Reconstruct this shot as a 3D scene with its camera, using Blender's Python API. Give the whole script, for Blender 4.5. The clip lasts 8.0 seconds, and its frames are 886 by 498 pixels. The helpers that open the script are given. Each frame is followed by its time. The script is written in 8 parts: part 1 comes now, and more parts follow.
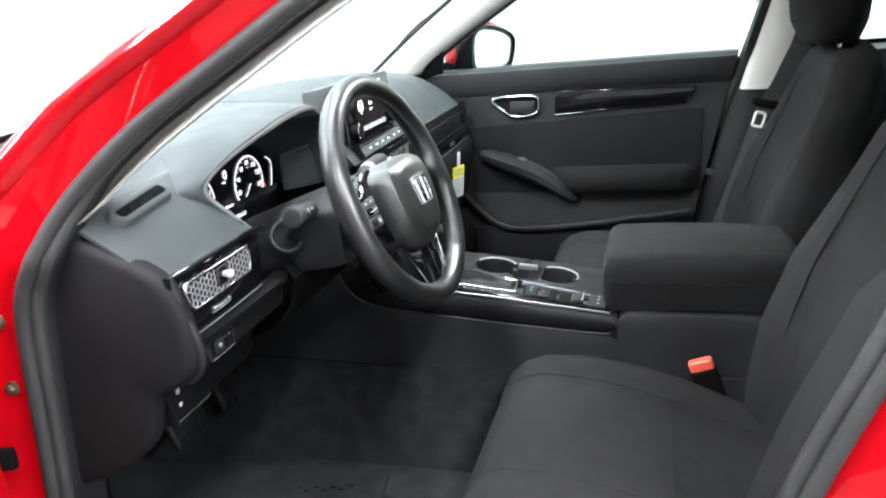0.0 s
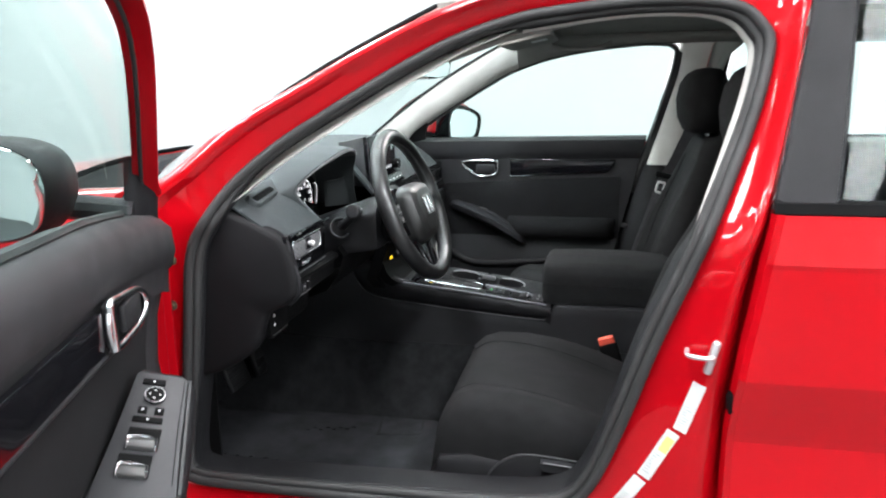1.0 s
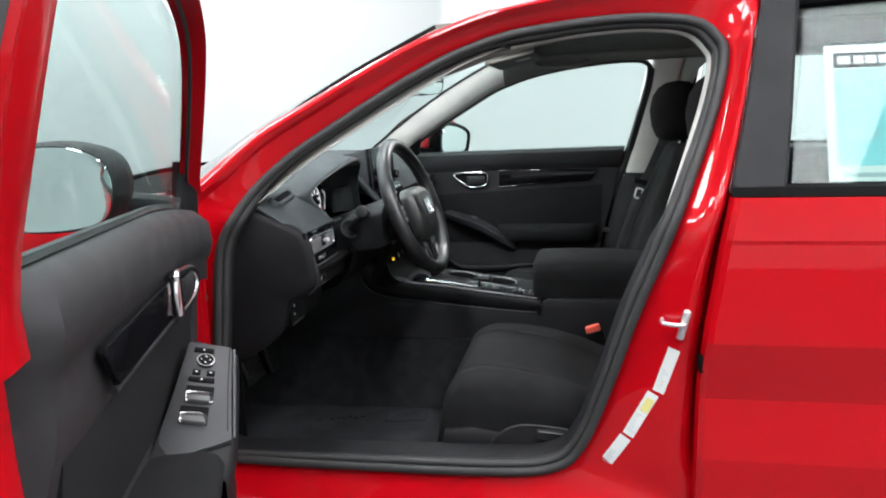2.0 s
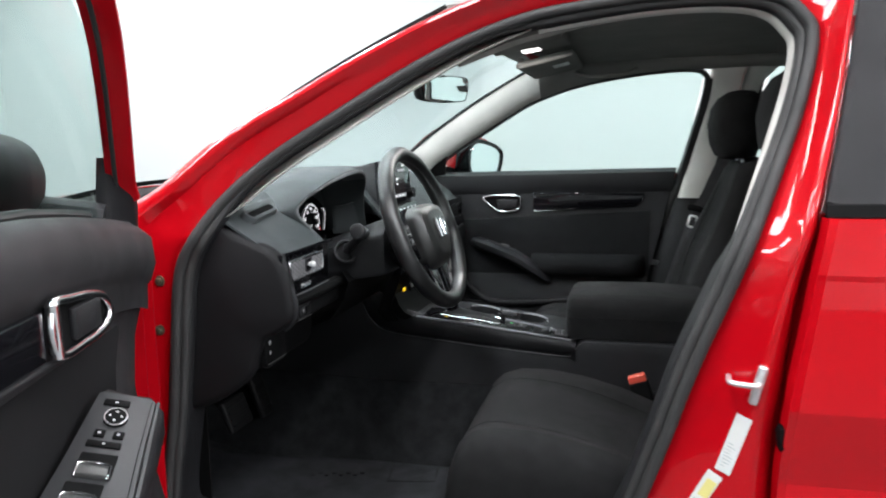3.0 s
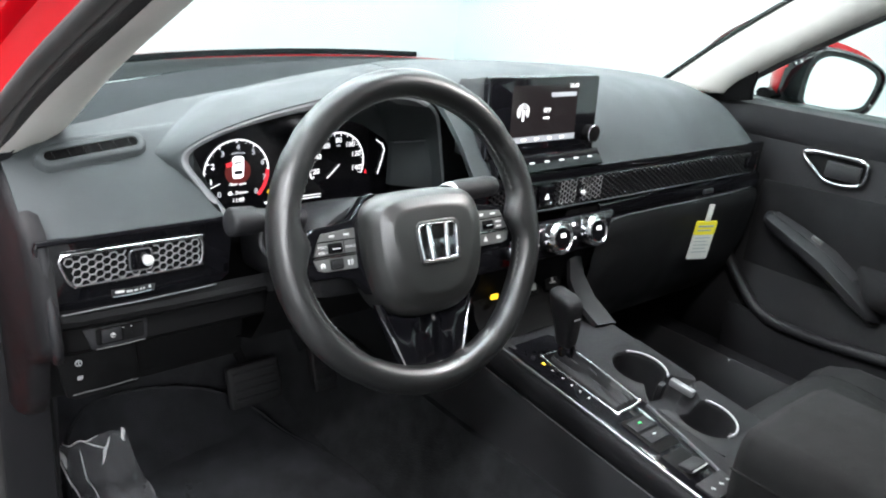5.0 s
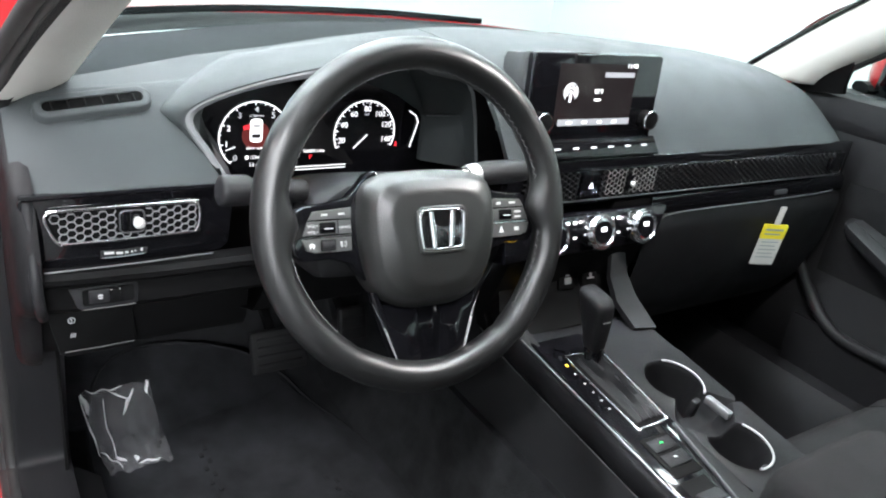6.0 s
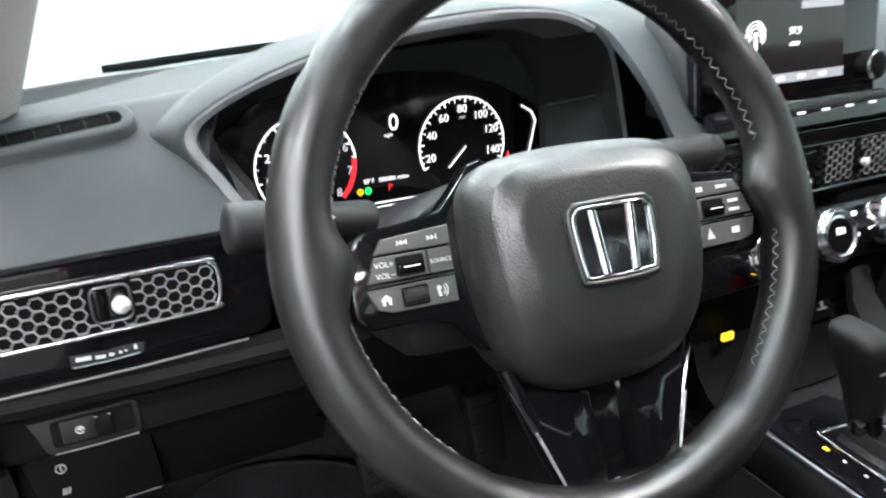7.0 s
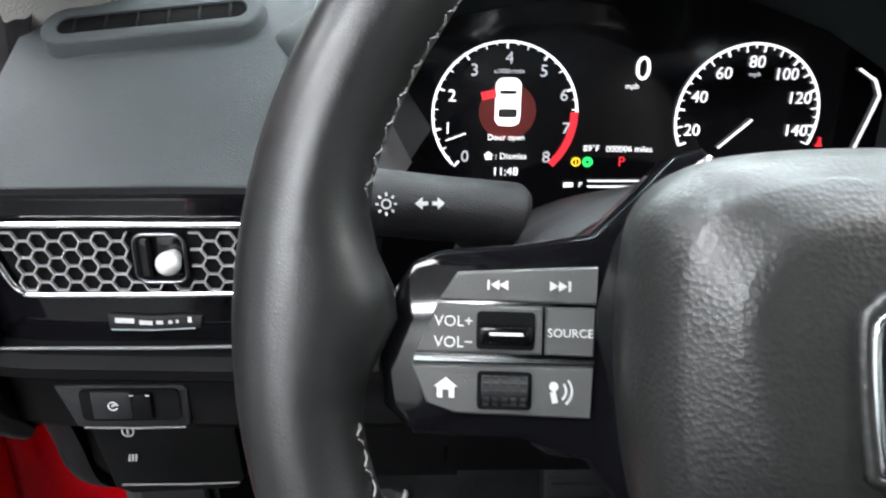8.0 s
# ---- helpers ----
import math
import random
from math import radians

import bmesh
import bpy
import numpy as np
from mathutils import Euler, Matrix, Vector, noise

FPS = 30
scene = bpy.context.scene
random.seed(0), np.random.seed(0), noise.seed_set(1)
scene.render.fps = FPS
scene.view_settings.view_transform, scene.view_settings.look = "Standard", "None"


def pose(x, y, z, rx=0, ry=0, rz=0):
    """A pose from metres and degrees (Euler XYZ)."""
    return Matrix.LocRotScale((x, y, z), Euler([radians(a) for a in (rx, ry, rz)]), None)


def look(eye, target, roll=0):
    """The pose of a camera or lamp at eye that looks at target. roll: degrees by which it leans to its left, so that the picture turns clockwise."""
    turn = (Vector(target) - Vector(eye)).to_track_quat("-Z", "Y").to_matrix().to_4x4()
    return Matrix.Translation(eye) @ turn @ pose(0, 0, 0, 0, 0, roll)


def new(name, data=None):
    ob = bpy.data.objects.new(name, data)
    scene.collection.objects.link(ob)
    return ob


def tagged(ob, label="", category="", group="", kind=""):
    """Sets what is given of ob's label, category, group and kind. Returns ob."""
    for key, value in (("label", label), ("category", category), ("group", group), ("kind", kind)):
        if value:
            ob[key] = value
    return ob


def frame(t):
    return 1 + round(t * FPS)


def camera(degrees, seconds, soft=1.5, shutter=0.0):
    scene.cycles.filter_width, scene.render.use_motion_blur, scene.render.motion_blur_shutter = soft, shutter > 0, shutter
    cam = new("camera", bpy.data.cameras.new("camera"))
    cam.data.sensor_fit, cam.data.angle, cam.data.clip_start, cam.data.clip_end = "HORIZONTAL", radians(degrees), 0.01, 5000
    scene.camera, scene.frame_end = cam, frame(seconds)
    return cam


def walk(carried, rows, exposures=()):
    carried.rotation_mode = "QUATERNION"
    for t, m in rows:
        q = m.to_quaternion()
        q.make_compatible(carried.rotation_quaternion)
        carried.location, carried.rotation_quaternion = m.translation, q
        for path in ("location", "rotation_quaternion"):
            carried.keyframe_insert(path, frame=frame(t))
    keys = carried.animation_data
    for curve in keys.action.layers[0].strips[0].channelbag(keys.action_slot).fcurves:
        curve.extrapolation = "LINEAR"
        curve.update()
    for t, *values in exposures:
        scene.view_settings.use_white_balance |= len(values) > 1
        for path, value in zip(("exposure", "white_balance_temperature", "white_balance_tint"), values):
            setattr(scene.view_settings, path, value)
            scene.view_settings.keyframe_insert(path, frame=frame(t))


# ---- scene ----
cam = camera(60.7, 8.0, soft=2.0, shutter=0.2)
PATH = [
    (0, (0.544, -1.383, 1.139), (-0.008, 0.436, 0.518), -4.9),
    (0.5, (0.53, -1.676, 1.183), (0.083, 0.197, 0.643), -2.7),
    (1, (0.594, -2.001, 1.149), (0.184, -0.092, 0.719), -0.7),
    (1.2, (0.641, -2.149, 1.123), (0.207, -0.23, 0.766), -3.2),
    (1.65, (0.630, -2.212, 1.112), (0.230, -0.286, 0.752), -2.6),
    (2.3, (0.582, -2.143, 1.121), (0.213, -0.211, 0.758), -1.5),
    (2.5, (0.587, -2.088, 1.116), (0.203, -0.155, 0.776), -1.7),
    (3, (0.603, -1.884, 1.055), (0.112, 0.035, 0.777), -1.1),
    (3.5, (0.716, -1.566, 1.082), (-0.236, 0.15, 0.697), -0.0),
    (4, (0.776, -1.306, 1.105), (-0.406, 0.229, 0.608), -0.1),
    (4.5, (0.768, -1.031, 1.15), (-0.52, 0.364, 0.524), 2.3),
    (4.7, (0.777, -0.948, 1.152), (-0.554, 0.391, 0.494), 3.8),
    (5.8, (0.776, -0.752, 1.162), (-0.738, 0.295, 0.38), 7.3),
    (6, (0.767, -0.749, 1.158), (-0.73, 0.309, 0.359), 8.2),
    (6.5, (0.651, -0.755, 1.074), (-1.009, 0.23, 0.551), -2.9),
    (7, (0.516, -0.606, 1.008), (-1.202, 0.207, 0.384), -3.4),
    (7.3, (0.438, -0.512, 0.983), (-1.366, -0.061, 0.247), 0.9),
    (7.5, (0.402, -0.491, 0.971), (-1.428, -0.2, 0.219), 1.7),
    (8, (0.35, -0.483, 0.973), (-1.509, -0.428, 0.236), 0.6),
]
walk(cam, [(t, look(eye, target, roll)) for t, eye, target, roll in PATH],
     [(t, stops, 6350, 14) for t, stops in ((0, 0.92), (0.5, 0.60), (1.0, 0.20), (1.2, -0.02), (2.3, -0.26), (2.5, -0.26), (3.0, -0.18), (3.5, -0.1), (4.0, 0.24), (4.5, 0.57), (6.0, 0.70), (6.5, 0.74), (7.0, 0.60), (7.5, 0.46), (8.0, 0.40))])

# ---------------------------------------------------------------- world and lights
world = bpy.data.worlds.new("world")
scene.world = world
world.use_nodes = True
world.node_tree.nodes["Background"].inputs[0].default_value = (1, 1, 1, 1)
world.node_tree.nodes["Background"].inputs[1].default_value = 0.25
scene.view_settings.exposure = 0.0
LAMP_WATTS = 64.0
MAP_WATTS = 2.0

# ---------------------------------------------------------------- materials


def mk(name, col, rough=0.5, metal=0.0, coat=0.0, grain=None, var=None, spec=0.5, emit=None, trans=0.0, rvar=0.0, weave=None):
    """A Principled material. grain: (scale, strength) of fine bump; var: (scale, amount) of colour drift; rvar: drift of roughness."""
    m = bpy.data.materials.new(name)
    m.use_nodes = True
    nt = m.node_tree
    b = nt.nodes["Principled BSDF"]
    b.inputs["Base Color"].default_value = (*col, 1)
    b.inputs["Roughness"].default_value = rough
    b.inputs["Metallic"].default_value = metal
    b.inputs["Coat Weight"].default_value = coat
    b.inputs["Coat Roughness"].default_value = 0.03
    b.inputs["Specular IOR Level"].default_value = spec
    b.inputs["Transmission Weight"].default_value = trans
    if emit:
        b.inputs["Emission Color"].default_value = (*emit[0], 1)
        b.inputs["Emission Strength"].default_value = emit[1]
    tc = nt.nodes.new("ShaderNodeTexCoord")

    def noise_node(scale, detail=3.0):
        n = nt.nodes.new("ShaderNodeTexNoise")
        n.inputs["Scale"].default_value = scale
        n.inputs["Detail"].default_value = detail
        nt.links.new(tc.outputs["Object"], n.inputs["Vector"])
        return n

    if var:
        n = noise_node(var[0], 5)
        ramp = nt.nodes.new("ShaderNodeMapRange")
        ramp.inputs[1].default_value, ramp.inputs[2].default_value = 0.3, 0.7
        ramp.inputs[3].default_value, ramp.inputs[4].default_value = 1 - var[1], 1 + var[1]
        nt.links.new(n.outputs["Fac"], ramp.inputs[0])
        mul = nt.nodes.new("ShaderNodeVectorMath")
        mul.operation = "SCALE"
        mul.inputs[0].default_value = col
        nt.links.new(ramp.outputs[0], mul.inputs["Scale"])
        nt.links.new(mul.outputs[0], b.inputs["Base Color"])
    if rvar:
        n = noise_node(14, 4)
        ramp = nt.nodes.new("ShaderNodeMapRange")
        ramp.inputs[1].default_value, ramp.inputs[2].default_value = 0.3, 0.7
        ramp.inputs[3].default_value, ramp.inputs[4].default_value = max(0.02, rough - rvar), rough + rvar
        nt.links.new(n.outputs["Fac"], ramp.inputs[0])
        nt.links.new(ramp.outputs[0], b.inputs["Roughness"])
    if grain or weave:
        bump = nt.nodes.new("ShaderNodeBump")
        if weave:
            mapping = nt.nodes.new("ShaderNodeTexVoronoi")
            mapping.inputs["Scale"].default_value = weave[0]
            nt.links.new(tc.outputs["Object"], mapping.inputs["Vector"])
            nt.links.new(mapping.outputs["Distance"], bump.inputs["Height"])
            bump.inputs["Strength"].default_value = weave[1]
        else:
            n = noise_node(grain[0], 2)
            nt.links.new(n.outputs["Fac"], bump.inputs["Height"])
            bump.inputs["Strength"].default_value = grain[1]
        bump.inputs["Distance"].default_value = 0.001
        nt.links.new(bump.outputs[0], b.inputs["Normal"])
    return m


M_PAINT = mk("red_paint", (0.43, 0.0018, 0.006), 0.32, 0.15, 0.9, var=(6, 0.04), grain=(900, 0.03), spec=0.05)
M_PAINT_IN = mk("red_paint_plain", (0.36, 0.002, 0.006), 0.38, 0.1, 0.4, var=(9, 0.10), grain=(300, 0.06), spec=0.05)
M_RUBBER = mk("rubber", (0.018, 0.018, 0.018), 0.62, grain=(500, 0.15), var=(20, 0.2), rvar=0.1)
# grey rubber, lowered in colour to stand for shade in the footwell
M_PEDAL = mk("grey_pedal_rubber", (0.0085, 0.0085, 0.0092), 0.6, grain=(700, 0.3), var=(30, 0.2), rvar=0.1, spec=0.25)
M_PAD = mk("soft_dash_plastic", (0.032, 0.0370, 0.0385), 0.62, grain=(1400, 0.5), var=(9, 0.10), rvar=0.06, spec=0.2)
# the pad's colour at under half, as painted shade beyond the crest
M_PADBACK = mk("shaded_dash_plastic_under_glass", (0.0145, 0.0168, 0.0176), 0.95, grain=(1100, 0.5), var=(9, 0.10), spec=0.03)
M_TRIM = mk("grained_black_plastic", (0.0088, 0.0088, 0.0099), 0.52, grain=(1500, 0.45), var=(12, 0.14), rvar=0.07, spec=0.22)
M_DOORTRIM = mk("charcoal_door_plastic", (0.0196, 0.0192, 0.0208), 0.55, grain=(1500, 0.35), var=(8, 0.12), rvar=0.06, spec=0.3)
M_TRIM2 = mk("dark_grey_plastic", (0.0112, 0.0114, 0.0127), 0.50, grain=(1500, 0.35), var=(10, 0.12), rvar=0.06, spec=0.30)
M_ENDCAP = mk("dark_end_cap_plastic", (0.0066, 0.0064, 0.0071), 0.56, grain=(1300, 0.4), var=(10, 0.12), rvar=0.06, spec=0.16)
M_PANELGREY = mk("satin_grey_panel", (0.022, 0.0228, 0.0245), 0.58, 0.0, grain=(1500, 0.15), var=(14, 0.08), rvar=0.05)
M_LIP = mk("satin_grey_lip", (0.105, 0.107, 0.112), 0.42, grain=(1500, 0.15), var=(14, 0.08), rvar=0.05)
M_BUTTON = mk("grey_switch_plastic", (0.060, 0.061, 0.060), 0.45, grain=(1800, 0.15), var=(20, 0.06))
# black plastic, its colour lowered further to imitate shade low in the cabin
M_DARK = mk("shade_darkened_black_plastic", (0.0044, 0.0044, 0.0046), 0.62, grain=(900, 0.2), var=(15, 0.2), spec=0.07)
M_VOID = mk("unlit_black", (0.002, 0.002, 0.002), 0.9, spec=0.05)
M_GLOSS = mk("piano_black", (0.004, 0.004, 0.005), 0.07, rvar=0.03, spec=0.35)
M_CHROME = mk("satin_chrome", (0.78, 0.78, 0.80), 0.16, 1.0, rvar=0.05)
M_BADGE = mk("polished_badge_chrome", (0.80, 0.80, 0.82), 0.10, 1.0, rvar=0.03)
M_SMOKED = mk("smoked_mirror", (0.24, 0.245, 0.26), 0.20, 1.0, rvar=0.04)
M_DARKCHROME = mk("dark_chrome", (0.16, 0.16, 0.17), 0.36, 1.0, rvar=0.05)
M_STRIKER = mk("bright_zinc", (0.75, 0.75, 0.76), 0.32, 0.8, rvar=0.08)
M_STEEL = mk("galvanised_steel", (0.13, 0.115, 0.075), 0.5, 0.7, var=(60, 0.2), rvar=0.1)
M_SILVER = mk("silver_plastic", (0.45, 0.45, 0.45), 0.3, 0.6, rvar=0.05)
M_KNOB = mk("satin_silver_knob", (0.72, 0.72, 0.71), 0.42, 0.4)
M_GRILLE = mk("dull_silver_grille", (0.46, 0.46, 0.47), 0.33, 0.6)
M_CLOTH = mk("black_seat_cloth", (0.0095, 0.0093, 0.0097), 0.92, weave=(1500, 0.55), var=(25, 0.22), spec=0.2)
M_CLOTH2 = mk("grey_seat_cloth", (0.0108, 0.0108, 0.0113), 0.9, weave=(1300, 0.6), var=(30, 0.2), spec=0.2)
M_DOORCLOTH = mk("door_cloth", (0.0060, 0.0060, 0.0067), 0.9, weave=(1400, 0.45), var=(20, 0.15), spec=0.2)
M_LEATHER = mk("black_leather", (0.0060, 0.0062, 0.0063), 0.35, grain=(1500, 0.12), var=(14, 0.12), rvar=0.05, spec=0.72)
M_PADLEATHER = mk("grained_airbag_cover", (0.0100, 0.0105, 0.0100), 0.40, weave=(700, 0.14), var=(12, 0.10), rvar=0.05, spec=0.80)
M_STITCH = mk("grey_thread", (0.20, 0.20, 0.20), 0.8)
# roof cloth has about a third of the pillar cloth's base value
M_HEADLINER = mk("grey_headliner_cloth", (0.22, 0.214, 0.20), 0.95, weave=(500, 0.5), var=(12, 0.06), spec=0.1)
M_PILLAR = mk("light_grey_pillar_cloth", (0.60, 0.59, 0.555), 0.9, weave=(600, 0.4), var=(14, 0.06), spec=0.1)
M_CARPETSIDE = mk("grained_dark_side_plastic", (0.0185, 0.0188, 0.0205), 0.72, grain=(900, 0.4), var=(10, 0.12), rvar=0.05, spec=0.2)
M_CARPET = mk("black_carpet", (0.0185, 0.0192, 0.0205), 0.98, grain=(350, 1.0), var=(30, 0.3), spec=0.1)
M_MAT = mk("charcoal_floor_mat", (0.0215, 0.0224, 0.0248), 0.95, grain=(450, 1.0), var=(18, 0.3), spec=0.1)


def pane_glass(name, col):
    """Thin tinted glass: it dims what passes, and mirrors a little more at a slant."""
    m = bpy.data.materials.new(name)
    m.use_nodes = True
    nt = m.node_tree
    nt.nodes.remove(nt.nodes["Principled BSDF"])
    through_it = nt.nodes.new("ShaderNodeBsdfTransparent")
    through_it.inputs["Color"].default_value = (*col, 1)
    gloss = nt.nodes.new("ShaderNodeBsdfGlossy")
    gloss.inputs["Roughness"].default_value = 0.0
    slant = nt.nodes.new("ShaderNodeLayerWeight")
    power = nt.nodes.new("ShaderNodeMath")
    power.operation = "POWER"
    power.inputs[1].default_value = 5.0
    nt.links.new(slant.outputs["Facing"], power.inputs[0])
    fr = nt.nodes.new("ShaderNodeMath")
    fr.operation = "MULTIPLY_ADD"
    fr.inputs[1].default_value, fr.inputs[2].default_value = 0.35, 0.010
    nt.links.new(power.outputs[0], fr.inputs[0])
    mix = nt.nodes.new("ShaderNodeMixShader")
    nt.links.new(fr.outputs[0], mix.inputs[0])
    nt.links.new(through_it.outputs[0], mix.inputs[1])
    nt.links.new(gloss.outputs[0], mix.inputs[2])
    nt.links.new(mix.outputs[0], nt.nodes["Material Output"].inputs["Surface"])
    return m


M_GLASS = pane_glass("tinted_glass", (0.80, 0.875, 0.86))
# added dark tint that keeps light from the rear off the headliner
M_GLASS_REAR = pane_glass("light_cutting_glass", (0.40, 0.44, 0.43))
M_GLASS2 = mk("clear_windscreen_glass", (0.74, 0.86, 0.85), 0.0, trans=1.0)
M_GLASS2.node_tree.nodes["Principled BSDF"].inputs["IOR"].default_value = 1.18
M_MIRROR = mk("mirror_glass", (0.86, 0.92, 0.92), 0.02, 1.0)
M_LENS = mk("black_display_cover", (0.004, 0.004, 0.005), 0.12, coat=0.3)
M_FILM = mk("clear_plastic_film", (0.85, 0.85, 0.87), 0.10, trans=0.95, grain=(45, 0.9))
# opaque white for painted glints along the film's creases
M_GLINT = mk("film_glint", (0.88, 0.89, 0.90), 0.22)
M_WHITE_LIT = mk("white_lit_print", (0.8, 0.8, 0.8), 0.5, emit=((1, 1, 1), 0.95))
M_GREY_LIT = mk("dim_lit_print", (0.3, 0.3, 0.3), 0.5, emit=((0.75, 0.78, 0.82), 0.55))
M_RED_LIT = mk("red_lit_print", (0.4, 0.02, 0.02), 0.5, emit=((1, 0.03, 0.05), 0.75))
M_REDGLOW = mk("dim_red_lit_patch", (0.1, 0.01, 0.01), 0.5, emit=((1, 0.12, 0.04), 0.026))
M_GREEN_LIT = mk("green_lit_print", (0.02, 0.5, 0.1), 0.5, emit=((0.02, 0.9, 0.15), 0.9))
M_AMBER_LIT = mk("amber_lit_print", (0.6, 0.4, 0.02), 0.5, emit=((1, 0.62, 0.02), 1.0))
M_SCREEN = mk("lit_dark_screen", (0.008, 0.008, 0.008), 0.1, emit=((0.32, 0.22, 0.24), 0.03))
M_SCREENBAR = mk("lit_screen_bar", (0.2, 0.2, 0.2), 0.2, emit=((0.8, 0.85, 0.95), 0.25))
M_PRINT = mk("white_print", (0.56, 0.56, 0.56), 0.5)
M_ORANGE = mk("red_release_button", (0.75, 0.10, 0.06), 0.35, var=(40, 0.05))
M_BELT = mk("woven_belt", (0.03, 0.03, 0.032), 0.75, grain=(900, 0.5), var=(60, 0.2))
M_YELLOW = mk("yellow_paper", (0.80, 0.70, 0.03), 0.6, var=(40, 0.05))
M_PALEYELLOW = mk("pale_yellow_paper", (0.62, 0.56, 0.20), 0.6, var=(40, 0.05))
M_PAPER = mk("white_paper", (0.58, 0.59, 0.575), 0.6, var=(25, 0.04))
M_BLUEPAPER = mk("pale_blue_paper", (0.22, 0.50, 0.53), 0.6, var=(25, 0.04))
M_INK = mk("black_ink", (0.02, 0.02, 0.022), 0.6)
M_GREYINK = mk("grey_ink", (0.30, 0.36, 0.37), 0.6)
M_WALL2 = mk("pale_grey_wall_paint", (0.50, 0.525, 0.52), 0.75, grain=(120, 0.1), var=(0.8, 0.04))
M_WALL = mk("white_wall_paint", (0.60, 0.63, 0.62), 0.75, grain=(120, 0.1), var=(0.8, 0.025))
M_WALL3 = mk("bright_white_wall_paint", (0.78, 0.80, 0.79), 0.75, grain=(120, 0.1), var=(0.8, 0.025))
M_CEIL = mk("white_ceiling_paint", (0.62, 0.63, 0.63), 0.8, grain=(120, 0.1), var=(1.0, 0.03))
M_FLOOR = mk("grey_epoxy_floor", (0.06, 0.061, 0.062), 0.45, grain=(60, 0.1), var=(1.5, 0.1), rvar=0.08)
M_LAMP = mk("lamp_diffuser", (0.9, 0.9, 0.9), 0.5, emit=((1, 0.99, 0.97), 9.0))
M_DOMELIT = mk("lit_map_lamp", (0.9, 0.9, 0.9), 0.4, emit=((1, 0.98, 0.94), 2.2))

# ---------------------------------------------------------------- mesh helpers


def finish(bm, angle=38.0):
    bmesh.ops.remove_doubles(bm, verts=bm.verts, dist=1e-6)
    bmesh.ops.recalc_face_normals(bm, faces=bm.faces)
    for f in bm.faces:
        f.smooth = True
    cut = radians(angle)
    for e in bm.edges:
        if len(e.link_faces) == 2 and e.calc_face_angle(0.0) > cut:
            e.smooth = False


def thing(name, label, category, base=(0, 0, 0), group="", kind=""):
    ob = new(name)
    ob.empty_display_size = 0.05
    ob.location = base
    bpy.context.view_layer.update()
    return tagged(ob, label, category, group, kind)


def part(name, bm, material, parent=None, label="", angle=38.0):
    finish(bm, angle)
    me = bpy.data.meshes.new(name)
    bm.to_mesh(me)
    bm.free()
    me.materials.append(material)
    ob = new(name, me)
    if parent is not None:
        ob.parent = parent
        if parent.type == "EMPTY":
            ob.matrix_parent_inverse = parent.matrix_basis.inverted()
    return tagged(ob, label)


def single(name, bm, material, label, category, group="", kind="", angle=38.0):
    return tagged(part(name, bm, material, None, "", angle), label, category, group, kind)


def cr(pts, n=6, closed=False):
    """A Catmull-Rom curve through the points."""
    p = [Vector(q) for q in pts]
    out, k = [], len(p)
    for i in range(k if closed else k - 1):
        a, b, c, d = (p[(i - 1) % k], p[i], p[(i + 1) % k], p[(i + 2) % k]) if closed else (p[max(i - 1, 0)], p[i], p[i + 1], p[min(i + 2, k - 1)])
        for j in range(n):
            t = j / n
            out.append(0.5 * (2 * b + (c - a) * t + (2 * a - 5 * b + 4 * c - d) * t * t + (3 * b - a - 3 * c + d) * t**3))
    if not closed:
        out.append(p[-1])
    return out


def loft(bm, rows, closed=False, cap=False):
    """A skin over rows of points of one length; closed joins each row's ends; cap closes the first and last rows."""
    vs = [[bm.verts.new(q) for q in r] for r in rows]
    n = len(vs[0])
    for a, b in zip(vs, vs[1:]):
        for i in range(n if closed else n - 1):
            j = (i + 1) % n
            try:
                bm.faces.new((a[i], a[j], b[j], b[i]))
            except ValueError:
                pass
    if cap:
        for r in (vs[0], vs[-1]):
            try:
                bm.faces.new(r)
            except ValueError:
                pass
    return bm


def shell(bm, rows, off):
    """A sheet over the rows, with thickness: the back is the front moved by off."""
    off = Vector(off)
    fr = [[Vector(q) for q in r] for r in rows]
    bk = [[q + off for q in r] for r in fr]
    loops = []
    for f, b in zip(fr, bk):
        loops.append(f + b[::-1])
    return loft(bm, loops, closed=True, cap=True)


def tube(bm, pts, r, n=10, closed=False, flat=1.0, up=(0, 0, 1)):
    """A tube along points; r: one radius or one for each point; flat: the height of its section over its width."""
    p = [Vector(q) for q in pts]
    k = len(p)
    rows = []
    side = None
    for i in range(k):
        a, b = (p[(i - 1) % k], p[(i + 1) % k]) if closed else (p[max(i - 1, 0)], p[min(i + 1, k - 1)])
        d = (b - a).normalized()
        if side is None:
            side = d.cross(Vector(up))
            if side.length < 1e-3:
                side = d.cross(Vector((1, 0, 0)))
        side = (side - d * side.dot(d)).normalized()
        top = side.cross(d)
        rr = r[i] if isinstance(r, (list, tuple)) else r
        rows.append([p[i] + rr * (math.cos(2 * math.pi * j / n) * side + flat * math.sin(2 * math.pi * j / n) * top) for j in range(n)])
    if closed:
        rows.append(rows[0])
    return loft(bm, rows, closed=True, cap=not closed)


